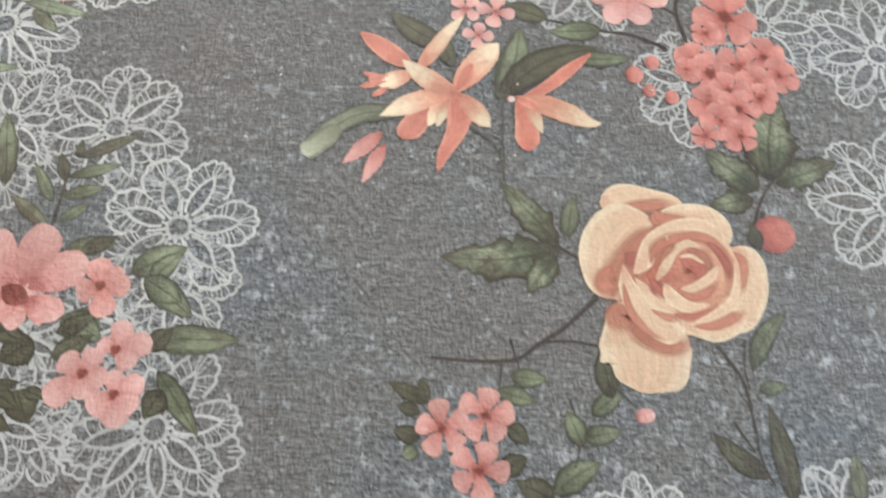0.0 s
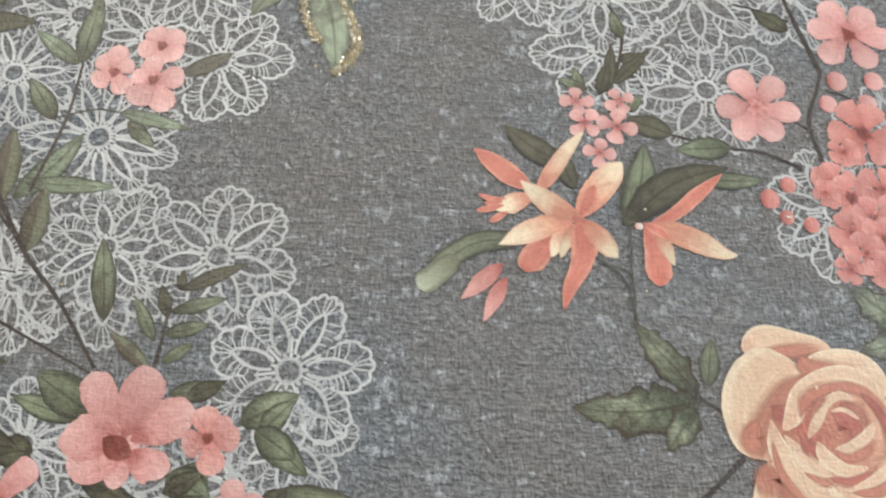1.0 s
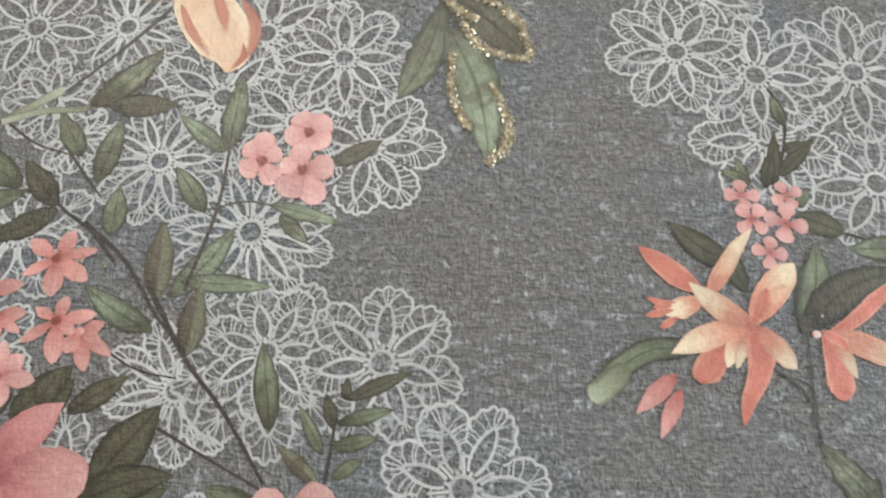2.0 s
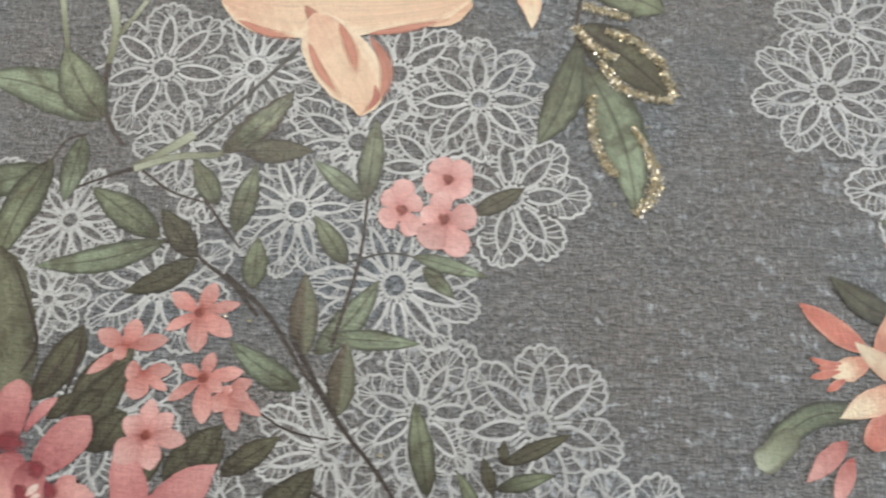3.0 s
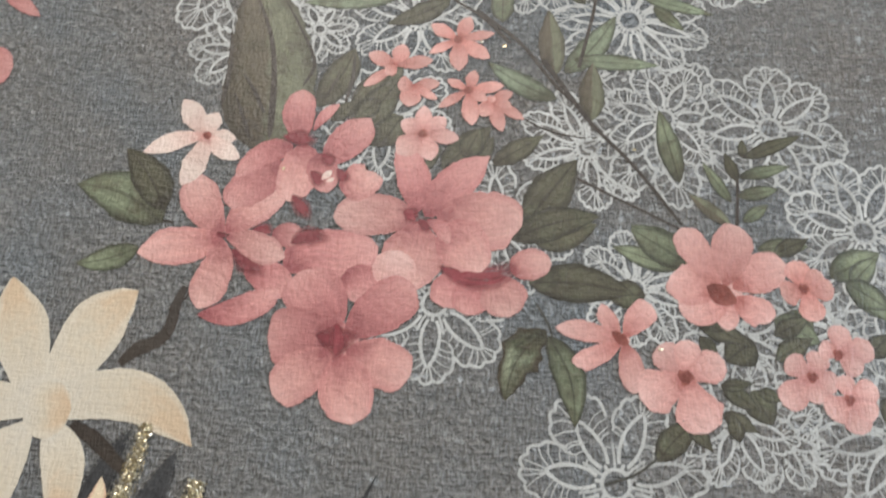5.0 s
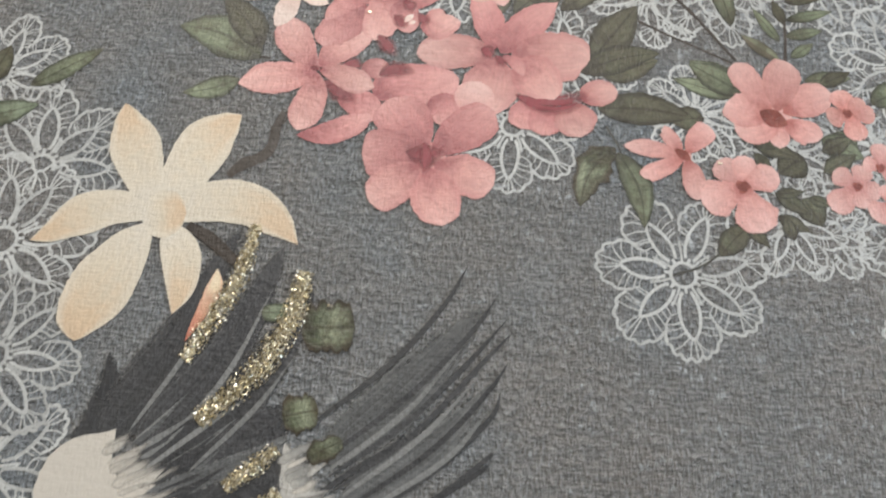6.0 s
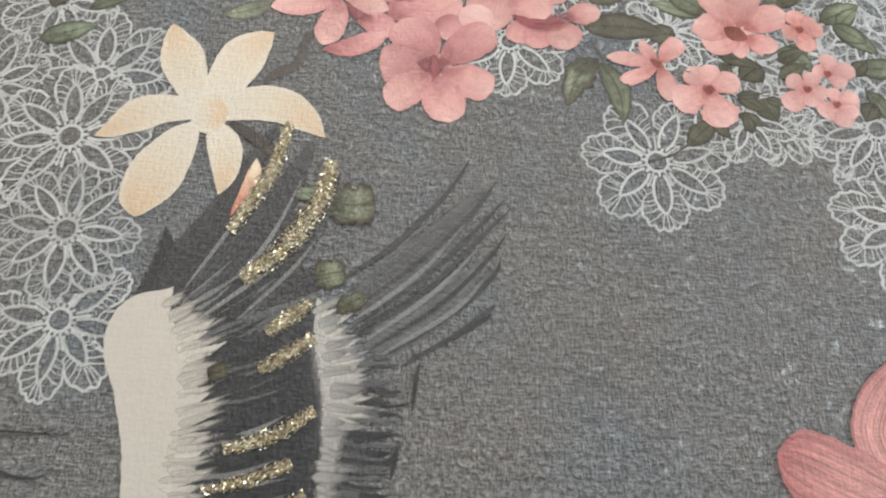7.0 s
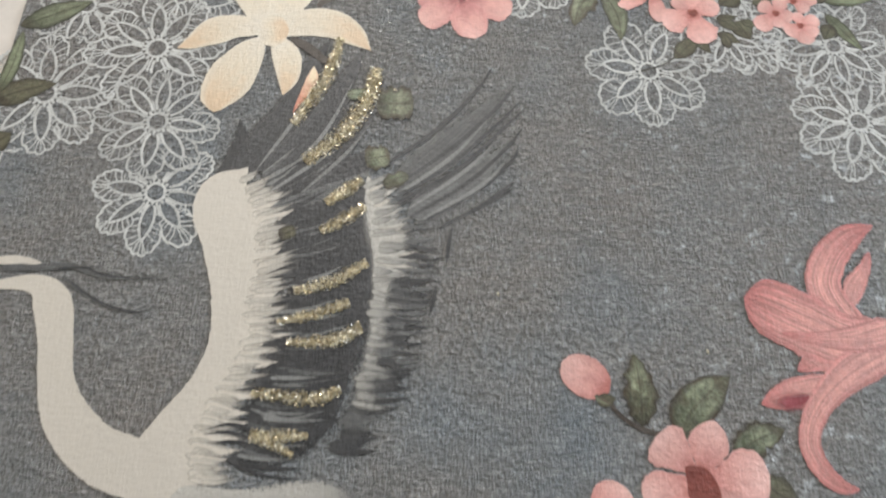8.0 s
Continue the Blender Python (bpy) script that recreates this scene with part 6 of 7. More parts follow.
motif("salmon_flower", "salmon pink flower of a overlapping cluster with crimson eye", "flower", 5, [
    ("petal", "rosy", (-0.3784, 0.0037, -0.3586, 0.0041, 0.0202, 0, "blob")),
    ("petal", "rosy", [(-0.3699, 0.0068, 0.0074), (-0.3776, 0.0202, 0.0252), (-0.3859, 0.0311, 0.0246), (-0.3894, 0.0366, 0.0103)]),
    ("petal", "rosy", [(-0.3658, 0.0071, 0.0074), (-0.3534, 0.0188, 0.0211), (-0.3413, 0.0285, 0.0204), (-0.3361, 0.0324, 0.0076)]),
    ("petal", "rosy", [(-0.3720, 0.0033, 0.0094), (-0.3839, 0.0061, 0.0253), (-0.3957, 0.0061, 0.0247), (-0.4003, 0.0058, 0.0095)]),
    ("petal", "blush", [(-0.3718, 0.0013, 0.0082), (-0.3816, -0.0079, 0.0204), (-0.3902, -0.0162, 0.0190), (-0.3945, -0.0197, 0.0091)]),
    ("petal", "blush", [(-0.3649, 0.0017, 0.0082), (-0.3524, -0.0023, 0.0206), (-0.3401, -0.0063, 0.0192), (-0.3354, -0.0080, 0.0080)]),
    ("petal", "blush", [(-0.3683, 0.0002, 0.0081), (-0.3640, -0.0129, 0.0239), (-0.3605, -0.0237, 0.0205), (-0.3590, -0.0299, 0.0084)]),
    ("eye", "deep", [(-0.3793, 0.0077, 0.0032), (-0.3692, 0.0062, 0.0139), (-0.3588, 0.0088, 0.0038)]),
    ("eye", "deep", [(-0.3703, 0.0137, 0.0026), (-0.3685, 0.0042, 0.0088), (-0.3697, -0.0046, 0.0025)]),
])
motif("petal_tip", "rose pink petal tips of another flower", "petal", 4, [
    ("petal", "rosy", (-0.5709, 0.1346, -0.5497, 0.1368, 0.0248, 0, "blob")),
])
motif("petal_tip", "slim pink petal tip", "petal", 4, [
    ("petal", "rosy", (-0.5726, 0.2003, -0.5434, 0.1676, 0.0098, -0.1, "petal")),
])
motif("pink_flower", "pink flower with five loose petals", "flower", 4, [
    ("petal", "pink", (-0.2455, 0.0134, -0.2390, 0.0122, 0.0066, 0, "blob")),
    ("petal", "pink", [(-0.2425, 0.0131, 0.0035), (-0.2525, 0.0150, 0.0081), (-0.2626, 0.0165, 0.0092), (-0.2722, 0.0170, 0.0031)]),
    ("petal", "pink", [(-0.2426, 0.0115, 0.0030), (-0.2517, 0.0065, 0.0085), (-0.2608, 0.0020, 0.0085), (-0.2628, -0.0001, 0.0035)]),
    ("petal", "pink", [(-0.2435, 0.0140, 0.0030), (-0.2474, 0.0204, 0.0077), (-0.2513, 0.0259, 0.0067), (-0.2528, 0.0269, 0.0031)]),
    ("petal", "pink", [(-0.2415, 0.0141, 0.0036), (-0.2362, 0.0216, 0.0108), (-0.2308, 0.0276, 0.0119), (-0.2287, 0.0298, 0.0052)]),
    ("petal", "pink", [(-0.2415, 0.0121, 0.0035), (-0.2393, 0.0037, 0.0105), (-0.2381, -0.0041, 0.0108), (-0.2378, -0.0104, 0.0049)]),
    ("eye", "throat", [(-0.2470, 0.0164, 0.0015), (-0.2430, 0.0135, 0.0051), (-0.2396, 0.0107, 0.0020)]),
])
motif("pink_flower", "pink five petalled flower with soft red eye", "flower", 4, [
    ("petal", "pink", (-0.2150, -0.0022, -0.2265, 0.0114, 0.0145, 0, "round")),
    ("petal", "pink", (-0.2154, -0.0023, -0.2128, 0.0147, 0.0125, 0, "round")),
    ("petal", "pink", (-0.2158, -0.0021, -0.1974, 0.0060, 0.0149, 0, "round")),
    ("petal", "pink", (-0.2155, -0.0014, -0.2071, -0.0252, 0.0208, 0, "round")),
    ("petal", "pink", (-0.2148, -0.0016, -0.2355, -0.0122, 0.0201, 0, "round")),
    ("eye", "throat", (-0.2185, -0.0012, -0.2112, -0.0027, 0.0042, 0.1, "petal")),
    ("eye", "throat", (-0.2138, 0.0011, -0.2172, -0.0057, 0.0042, 0.1, "petal")),
    ("eye", "throat", (-0.2135, -0.0043, -0.2176, 0.0013, 0.0042, 0.1, "petal")),
], "printed flowers")
motif("cream_flower", "large plain cream flower with six pointed petals", "flower", 4, [
    ("petal", "cream", [(-0.4879, -0.0363, 0.0108), (-0.4790, -0.0507, 0.0181), (-0.4763, -0.0657, 0.0137), (-0.4780, -0.0786, 0.0022)]),
    ("petal", "cream", [(-0.4949, -0.0354, 0.0066), (-0.5035, -0.0490, 0.0212), (-0.5120, -0.0664, 0.0304), (-0.5179, -0.0811, 0.0247), (-0.5190, -0.0928, 0.0099)]),
    ("petal", "cream", [(-0.4945, -0.0316, 0.0103), (-0.5123, -0.0287, 0.0170), (-0.5284, -0.0334, 0.0212), (-0.5405, -0.0423, 0.0114), (-0.5499, -0.0475, 0.0024)]),
    ("petal", "cream", [(-0.4938, -0.0296, 0.0109), (-0.5027, -0.0139, 0.0186), (-0.5114, 0.0045, 0.0249), (-0.5169, 0.0167, 0.0150), (-0.5204, 0.0265, 0.0046)]),
    ("petal", "cream", [(-0.4909, -0.0295, 0.0115), (-0.4845, -0.0115, 0.0224), (-0.4766, 0.0071, 0.0269), (-0.4682, 0.0173, 0.0162), (-0.4617, 0.0233, 0.0039)]),
    ("petal", "cream", [(-0.4917, -0.0314, 0.0139), (-0.4730, -0.0240, 0.0201), (-0.4530, -0.0236, 0.0219), (-0.4376, -0.0317, 0.0156), (-0.4254, -0.0429, 0.0024)]),
    ("petal", "cream", (-0.5007, -0.0319, -0.4800, -0.0302, 0.0242, 0, "blob")),
])
motif("fuchsia_flower", "coral and cream flower with long flared petals", "flower", 4, [
    ("stem", "twig", [(0.0072, 0.1309, 0.0014), (0.0239, 0.1188, 0.0013), (0.0287, 0.1039, 0.0010), (0.0300, 0.0947, 0.0009)]),
    ("stem", "twig", [(0.0298, 0.1446, 0.0013), (0.0291, 0.1245, 0.0010), (0.0288, 0.1053, 0.0008)]),
    ("leaf", "leaf", (0.0278, 0.1439, 0.0396, 0.1893, 0.0171, -0.06, "leaf")),
    ("leaf", "dark", (0.0278, 0.1445, 0.0819, 0.1771, 0.0181, 0.1, "leaf")),
    ("leaf", "leaf", (0.0682, 0.1692, 0.0986, 0.1702, 0.0095, 0, "leaf")),
    ("stalk", "leaf", [(-0.0224, 0.1357, 0.0095), (-0.0427, 0.1337, 0.0111), (-0.0560, 0.1262, 0.0109), (-0.0664, 0.1161, 0.0108)]),
    ("stalk", "shoot", [(-0.0715, 0.1100, 0.0117), (-0.0625, 0.1176, 0.0113), (-0.0534, 0.1263, 0.0093)]),
    ("leaf", "dark", (0.0001, 0.1761, -0.0305, 0.1973, 0.0139, 0.06, "leaf")),
    ("leaf", "dark", (0.0041, 0.1630, -0.0029, 0.1867, 0.0101, 0.05, "leaf")),
    ("petal", "flame", (-0.0155, 0.1593, -0.0355, 0.1505, 0.0104, 0, "spade")),
    ("petal", "coral", (-0.0302, 0.1567, -0.0438, 0.1586, 0.0032, 0.1, "petal")),
    ("petal", "coral", (-0.0311, 0.1531, -0.0448, 0.1496, 0.0037, 0, "petal")),
    ("petal", "coral", (-0.0295, 0.1496, -0.0382, 0.1440, 0.0037, 0, "petal")),
    ("petal", "coral", (-0.0316, 0.1548, -0.0410, 0.1539, 0.0029, 0, "petal")),
    ("petal", "coral", [(-0.0171, 0.1622, 0.0047), (-0.0273, 0.1689, 0.0112), (-0.0366, 0.1760, 0.0101), (-0.0462, 0.1836, 0.0024)]),
    ("petal", "flame", [(-0.0149, 0.1602, 0.0041), (-0.0079, 0.1708, 0.0083), (0.0004, 0.1836, 0.0072), (0.0095, 0.1952, 0.0022)]),
    ("petal", "coral", [(-0.0062, 0.1380, 0.0056), (-0.0140, 0.1304, 0.0127), (-0.0196, 0.1234, 0.0120), (-0.0212, 0.1195, 0.0043)]),
    ("petal", "flame", [(0.0006, 0.1447, 0.0028), (-0.0047, 0.1364, 0.0078), (-0.0087, 0.1271, 0.0028)]),
    ("petal", "flame", [(0.0027, 0.1441, 0.0034), (-0.0009, 0.1362, 0.0062), (-0.0045, 0.1267, 0.0022)]),
    ("petal", "coral", [(0.0039, 0.1459, 0.0074), (0.0072, 0.1344, 0.0128), (0.0045, 0.1225, 0.0099), (-0.0008, 0.1119, 0.0065), (-0.0038, 0.1015, 0.0021)]),
    ("petal", "flame", [(0.0067, 0.1466, 0.0040), (0.0134, 0.1392, 0.0101), (0.0190, 0.1320, 0.0089), (0.0230, 0.1276, 0.0019)]),
    ("petal", "flame", [(0.0045, 0.1465, 0.0034), (-0.0093, 0.1437, 0.0102), (-0.0214, 0.1387, 0.0112), (-0.0339, 0.1326, 0.0019)]),
    ("petal", "flame", [(0.0040, 0.1471, 0.0057), (0.0129, 0.1599, 0.0140), (0.0219, 0.1712, 0.0130), (0.0280, 0.1783, 0.0036)]),
    ("petal", "coral", [(0.0057, 0.1483, 0.0034), (0.0106, 0.1580, 0.0075), (0.0137, 0.1654, 0.0023)]),
    ("petal", "flame", [(0.0083, 0.1455, 0.0028), (-0.0041, 0.1516, 0.0115), (-0.0139, 0.1584, 0.0104), (-0.0232, 0.1666, 0.0023)]),
    ("eye", "coral", (0.0018, 0.1476, 0.0083, 0.1455, 0.0046, 0, "blob")),
])
motif("fallen_petals", "two slim salmon petals lying loose", "petals", 4, [
    ("petal", "star", (-0.0320, 0.1233, -0.0515, 0.1052, 0.0086, 0, "leaf")),
    ("petal", "star", (-0.0304, 0.1166, -0.0410, 0.0948, 0.0074, 0, "leaf")),
])
motif("fuchsia_flower", "drooping coral and cream flower half hidden by leaf", "flower", 4, [
    ("petal", "coral", [(0.0396, 0.1453, 0.0023), (0.0510, 0.1504, 0.0063), (0.0650, 0.1623, 0.0071), (0.0782, 0.1738, 0.0018)]),
    ("petal", "flame", [(0.0357, 0.1458, 0.0023), (0.0502, 0.1416, 0.0108), (0.0639, 0.1362, 0.0118), (0.0742, 0.1314, 0.0062), (0.0807, 0.1308, 0.0017)]),
    ("petal", "coral", [(0.0367, 0.1441, 0.0034), (0.0407, 0.1326, 0.0101), (0.0419, 0.1220, 0.0126), (0.0418, 0.1142, 0.0071)]),
    ("petal", "flame", [(0.0420, 0.1419, 0.0034), (0.0462, 0.1340, 0.0067), (0.0497, 0.1244, 0.0017)]),
    ("petal", "coral", [(0.0368, 0.1452, 0.0023), (0.0437, 0.1420, 0.0051), (0.0482, 0.1380, 0.0017)]),
    ("node", "white", (0.0318, 0.1439, 0.0362, 0.1443, 0.0037, 0, "blob")),
])
motif("rose", "large open peach and apricot rose", "rose", 5, [
    ("petal", "apricot", [(0.0828, 0.0663, 0.0255), (0.0928, 0.0551, 0.0418), (0.1083, 0.0469, 0.0524), (0.1240, 0.0416, 0.0412), (0.1341, 0.0363, 0.0218)]),
    ("petal", "apricot", [(0.0835, 0.0410, 0.0163), (0.0932, 0.0303, 0.0295), (0.1033, 0.0251, 0.0213), (0.1083, 0.0226, 0.0080)]),
    ("petal", "butter", [(0.0764, 0.0851, 0.0076), (0.0870, 0.0901, 0.0141), (0.1016, 0.0898, 0.0100), (0.1175, 0.0874, 0.0065)]),
    ("fold", "crease", [(0.0762, 0.0815, 0.0025), (0.0927, 0.0848, 0.0080), (0.1055, 0.0856, 0.0096), (0.1168, 0.0858, 0.0062)]),
    ("petal", "butter", [(0.0833, 0.0383, 0.0092), (0.0782, 0.0487, 0.0237), (0.0798, 0.0634, 0.0298), (0.0884, 0.0743, 0.0275), (0.1001, 0.0798, 0.0104)]),
    ("petal", "butter", [(0.0997, 0.0695, 0.0143), (0.1117, 0.0780, 0.0145), (0.1258, 0.0788, 0.0163), (0.1335, 0.0731, 0.0144), (0.1349, 0.0629, 0.0068)]),
    ("fold", "crease", [(0.1025, 0.0838, 0.0071), (0.1061, 0.0779, 0.0130), (0.1173, 0.0781, 0.0078), (0.1302, 0.0804, 0.0034)]),
    ("petal", "butter", [(0.1385, 0.0644, 0.0114), (0.1446, 0.0565, 0.0181), (0.1455, 0.0442, 0.0166), (0.1404, 0.0315, 0.0141), (0.1309, 0.0244, 0.0102)]),
    ("petal", "butter", [(0.1089, 0.0273, 0.0037), (0.1183, 0.0259, 0.0112), (0.1287, 0.0260, 0.0139), (0.1410, 0.0321, 0.0098)]),
    ("petal", "apricot", (0.0956, 0.0495, 0.1437, 0.0508, 0.0467, 0, "blob")),
    ("petal", "butter", [(0.0799, 0.0361, 0.0200), (0.0865, 0.0262, 0.0351), (0.0913, 0.0158, 0.0429), (0.0923, 0.0068, 0.0397), (0.0903, -0.0008, 0.0265), (0.0894, -0.0050, 0.0086)]),
    ("fold", "crease", [(0.1059, 0.0761, 0.0053), (0.0960, 0.0660, 0.0188), (0.0868, 0.0550, 0.0209), (0.0805, 0.0437, 0.0229), (0.0788, 0.0366, 0.0097)]),
    ("fold", "crease", [(0.0877, 0.0343, 0.0081), (0.0905, 0.0236, 0.0135), (0.1005, 0.0183, 0.0142), (0.1094, 0.0178, 0.0135), (0.1111, 0.0231, 0.0056)]),
    ("fold", "crease", [(0.0792, 0.0549, 0.0042), (0.0758, 0.0464, 0.0139), (0.0821, 0.0410, 0.0147)]),
    ("fold", "crease", [(0.0856, 0.0343, 0.0057), (0.0813, 0.0302, 0.0160), (0.0872, 0.0223, 0.0095)]),
    ("petal", "butter", [(0.0852, 0.0555, 0.0017), (0.0869, 0.0433, 0.0093), (0.0933, 0.0314, 0.0129), (0.1036, 0.0225, 0.0111), (0.1096, 0.0194, 0.0026)]),
    ("fold", "crease", [(0.0845, 0.0466, 0.0021), (0.0866, 0.0335, 0.0048), (0.0941, 0.0229, 0.0048), (0.1041, 0.0178, 0.0024)]),
    ("petal", "butter", [(0.0901, 0.0489, 0.0014), (0.0988, 0.0385, 0.0065), (0.1088, 0.0319, 0.0022)]),
    ("fold", "crease", [(0.0962, 0.0336, 0.0012), (0.1038, 0.0299, 0.0048), (0.1107, 0.0290, 0.0036)]),
    ("fold", "ember", [(0.0928, 0.0613, 0.0051), (0.0892, 0.0573, 0.0109), (0.0852, 0.0555, 0.0049)]),
    ("petal", "butter", [(0.0902, 0.0506, 0.0050), (0.0958, 0.0574, 0.0084), (0.0993, 0.0661, 0.0074), (0.1084, 0.0732, 0.0069), (0.1222, 0.0764, 0.0070), (0.1328, 0.0719, 0.0052), (0.1357, 0.0644, 0.0023)]),
    ("fold", "crease", [(0.0983, 0.0552, 0.0025), (0.1018, 0.0632, 0.0086), (0.1107, 0.0686, 0.0086), (0.1225, 0.0699, 0.0069), (0.1309, 0.0660, 0.0077), (0.1367, 0.0558, 0.0077), (0.1351, 0.0440, 0.0058), (0.1276, 0.0362, 0.0033)]),
    ("fold", "ember", [(0.1267, 0.0677, 0.0025), (0.1326, 0.0620, 0.0056), (0.1359, 0.0535, 0.0054), (0.1337, 0.0457, 0.0025)]),
    ("fold", "ember", [(0.0976, 0.0484, 0.0033), (0.1004, 0.0435, 0.0083), (0.1052, 0.0375, 0.0040)]),
    ("petal", "butter", [(0.1002, 0.0474, 0.0017), (0.1053, 0.0542, 0.0045), (0.1105, 0.0622, 0.0040), (0.1176, 0.0664, 0.0037), (0.1240, 0.0642, 0.0023)]),
    ("fold", "crease", [(0.1021, 0.0552, 0.0016), (0.1072, 0.0622, 0.0042), (0.1132, 0.0663, 0.0025)]),
    ("fold", "ember", [(0.1131, 0.0605, 0.0051), (0.1182, 0.0566, 0.0142), (0.1208, 0.0510, 0.0142), (0.1149, 0.0470, 0.0058)]),
    ("fold", "crease", [(0.1161, 0.0629, 0.0034), (0.1236, 0.0607, 0.0067), (0.1268, 0.0556, 0.0058), (0.1284, 0.0512, 0.0025)]),
    ("petal", "butter", [(0.1124, 0.0594, 0.0011), (0.1186, 0.0601, 0.0020), (0.1247, 0.0562, 0.0017)]),
    ("petal", "butter", [(0.1105, 0.0420, 0.0033), (0.1183, 0.0438, 0.0050), (0.1260, 0.0489, 0.0047), (0.1317, 0.0552, 0.0022)]),
    ("petal", "butter", [(0.1045, 0.0463, 0.0033), (0.1075, 0.0392, 0.0071), (0.1156, 0.0347, 0.0054), (0.1249, 0.0362, 0.0022)]),
    ("fold", "crease", [(0.1096, 0.0436, 0.0021), (0.1167, 0.0399, 0.0049), (0.1252, 0.0428, 0.0058), (0.1314, 0.0490, 0.0025)]),
    ("fold", "ember", [(0.1067, 0.0316, 0.0024), (0.1151, 0.0301, 0.0053), (0.1240, 0.0329, 0.0045), (0.1307, 0.0390, 0.0021)]),
    ("petal", "butter", [(0.1398, 0.0581, 0.0028), (0.1405, 0.0474, 0.0056), (0.1359, 0.0374, 0.0055), (0.1258, 0.0308, 0.0040), (0.1158, 0.0274, 0.0016)]),
    ("fold", "crease", [(0.1156, 0.0258, 0.0019), (0.1252, 0.0260, 0.0056), (0.1360, 0.0304, 0.0065), (0.1424, 0.0342, 0.0024)]),
    ("fold", "crease", [(0.1393, 0.0627, 0.0021), (0.1436, 0.0576, 0.0060), (0.1427, 0.0475, 0.0042), (0.1399, 0.0391, 0.0021)]),
    ("petal", "butter", [(0.1293, 0.0843, 0.0012), (0.1334, 0.0766, 0.0029), (0.1346, 0.0684, 0.0017)]),
])
motif("rose", "large peach rose with a drooping cream petal", "rose", 5, [
    ("petal", "peach", (-0.2679, 0.3650, -0.3366, 0.3383, 0.0414, 0.1, "round")),
    ("petal", "apricot", (-0.2742, 0.3648, -0.2019, 0.3394, 0.0375, -0.05, "round")),
    ("petal", "apricot", (-0.2686, 0.4004, -0.2629, 0.3211, 0.1038, 0, "blob")),
    ("petal", "butter", [(-0.3394, 0.3386, 0.0136), (-0.3207, 0.3342, 0.0283), (-0.2988, 0.3322, 0.0335), (-0.2745, 0.3353, 0.0375), (-0.2470, 0.3372, 0.0308), (-0.2227, 0.3411, 0.0268), (-0.2026, 0.3455, 0.0134)]),
    ("fold", "crease", [(-0.3288, 0.3259, 0.0020), (-0.3124, 0.3188, 0.0065), (-0.2937, 0.3153, 0.0049)]),
    ("fold", "crease", [(-0.2577, 0.3196, 0.0025), (-0.2369, 0.3240, 0.0059), (-0.2130, 0.3314, 0.0030)]),
    ("fold", "crease", [(-0.2932, 0.3368, 0.0025), (-0.2858, 0.3262, 0.0100), (-0.2798, 0.3124, 0.0049)]),
    ("petal", "butter", [(-0.2877, 0.3319, 0.0200), (-0.2757, 0.3112, 0.0318), (-0.2632, 0.2939, 0.0323), (-0.2568, 0.2808, 0.0217), (-0.2570, 0.2704, 0.0055)]),
    ("fold", "crease", [(-0.2571, 0.3196, 0.0034), (-0.2467, 0.3027, 0.0086), (-0.2461, 0.2872, 0.0071), (-0.2532, 0.2731, 0.0032)]),
    ("fold", "crease", [(-0.2886, 0.3134, 0.0025), (-0.2808, 0.2972, 0.0062), (-0.2671, 0.2791, 0.0028)]),
    ("fold", "crease", [(-0.2736, 0.3267, 0.0030), (-0.2653, 0.3095, 0.0083), (-0.2608, 0.2926, 0.0029)]),
    ("fold", "ember", [(-0.2510, 0.2897, 0.0014), (-0.2503, 0.2805, 0.0042), (-0.2565, 0.2717, 0.0019)]),
])
motif("rose_petal", "slim peach petal tip beside gold edged leaves", "petal", 4, [
    ("petal", "flame", (-0.1832, 0.3679, -0.1701, 0.3263, 0.0141, 0.1, "leaf")),
])
motif("lily", "brushed pink lily with curling petals", "lily", 4, [
    ("petal", "lily", [(-0.1418, -0.1981, 0.0072), (-0.1365, -0.1846, 0.0120), (-0.1288, -0.1730, 0.0068), (-0.1254, -0.1639, 0.0031)]),
    ("petal", "lily", [(-0.1316, -0.2191, 0.0223), (-0.1465, -0.2038, 0.0202), (-0.1548, -0.1858, 0.0206), (-0.1484, -0.1685, 0.0198), (-0.1351, -0.1546, 0.0146), (-0.1200, -0.1474, 0.0049)]),
    ("petal", "lily", [(-0.1549, -0.2388, 0.0074), (-0.1711, -0.2450, 0.0160), (-0.1845, -0.2493, 0.0147), (-0.1978, -0.2541, 0.0042)]),
    ("fold", "deep", [(-0.1686, -0.2491, 0.0052), (-0.1812, -0.2521, 0.0111), (-0.1917, -0.2538, 0.0034)]),
    ("petal", "lily", [(-0.1462, -0.2223, 0.0190), (-0.1639, -0.2282, 0.0145), (-0.1760, -0.2355, 0.0025)]),
    ("petal", "lily", [(-0.1204, -0.2179, 0.0352), (-0.1455, -0.2179, 0.0319), (-0.1693, -0.2082, 0.0362), (-0.1898, -0.1988, 0.0320), (-0.2009, -0.1948, 0.0158)]),
    ("petal", "lily", [(-0.1173, -0.2177, 0.0320), (-0.1483, -0.2360, 0.0193), (-0.1669, -0.2544, 0.0134), (-0.1741, -0.2716, 0.0118), (-0.1700, -0.2850, 0.0110), (-0.1612, -0.2935, 0.0086), (-0.1509, -0.2952, 0.0040)]),
    ("fold", "lily", [(-0.1155, -0.2081, 0.0195), (-0.1389, -0.2156, 0.0160), (-0.1642, -0.2169, 0.0077), (-0.1828, -0.2146, 0.0026)]),
])
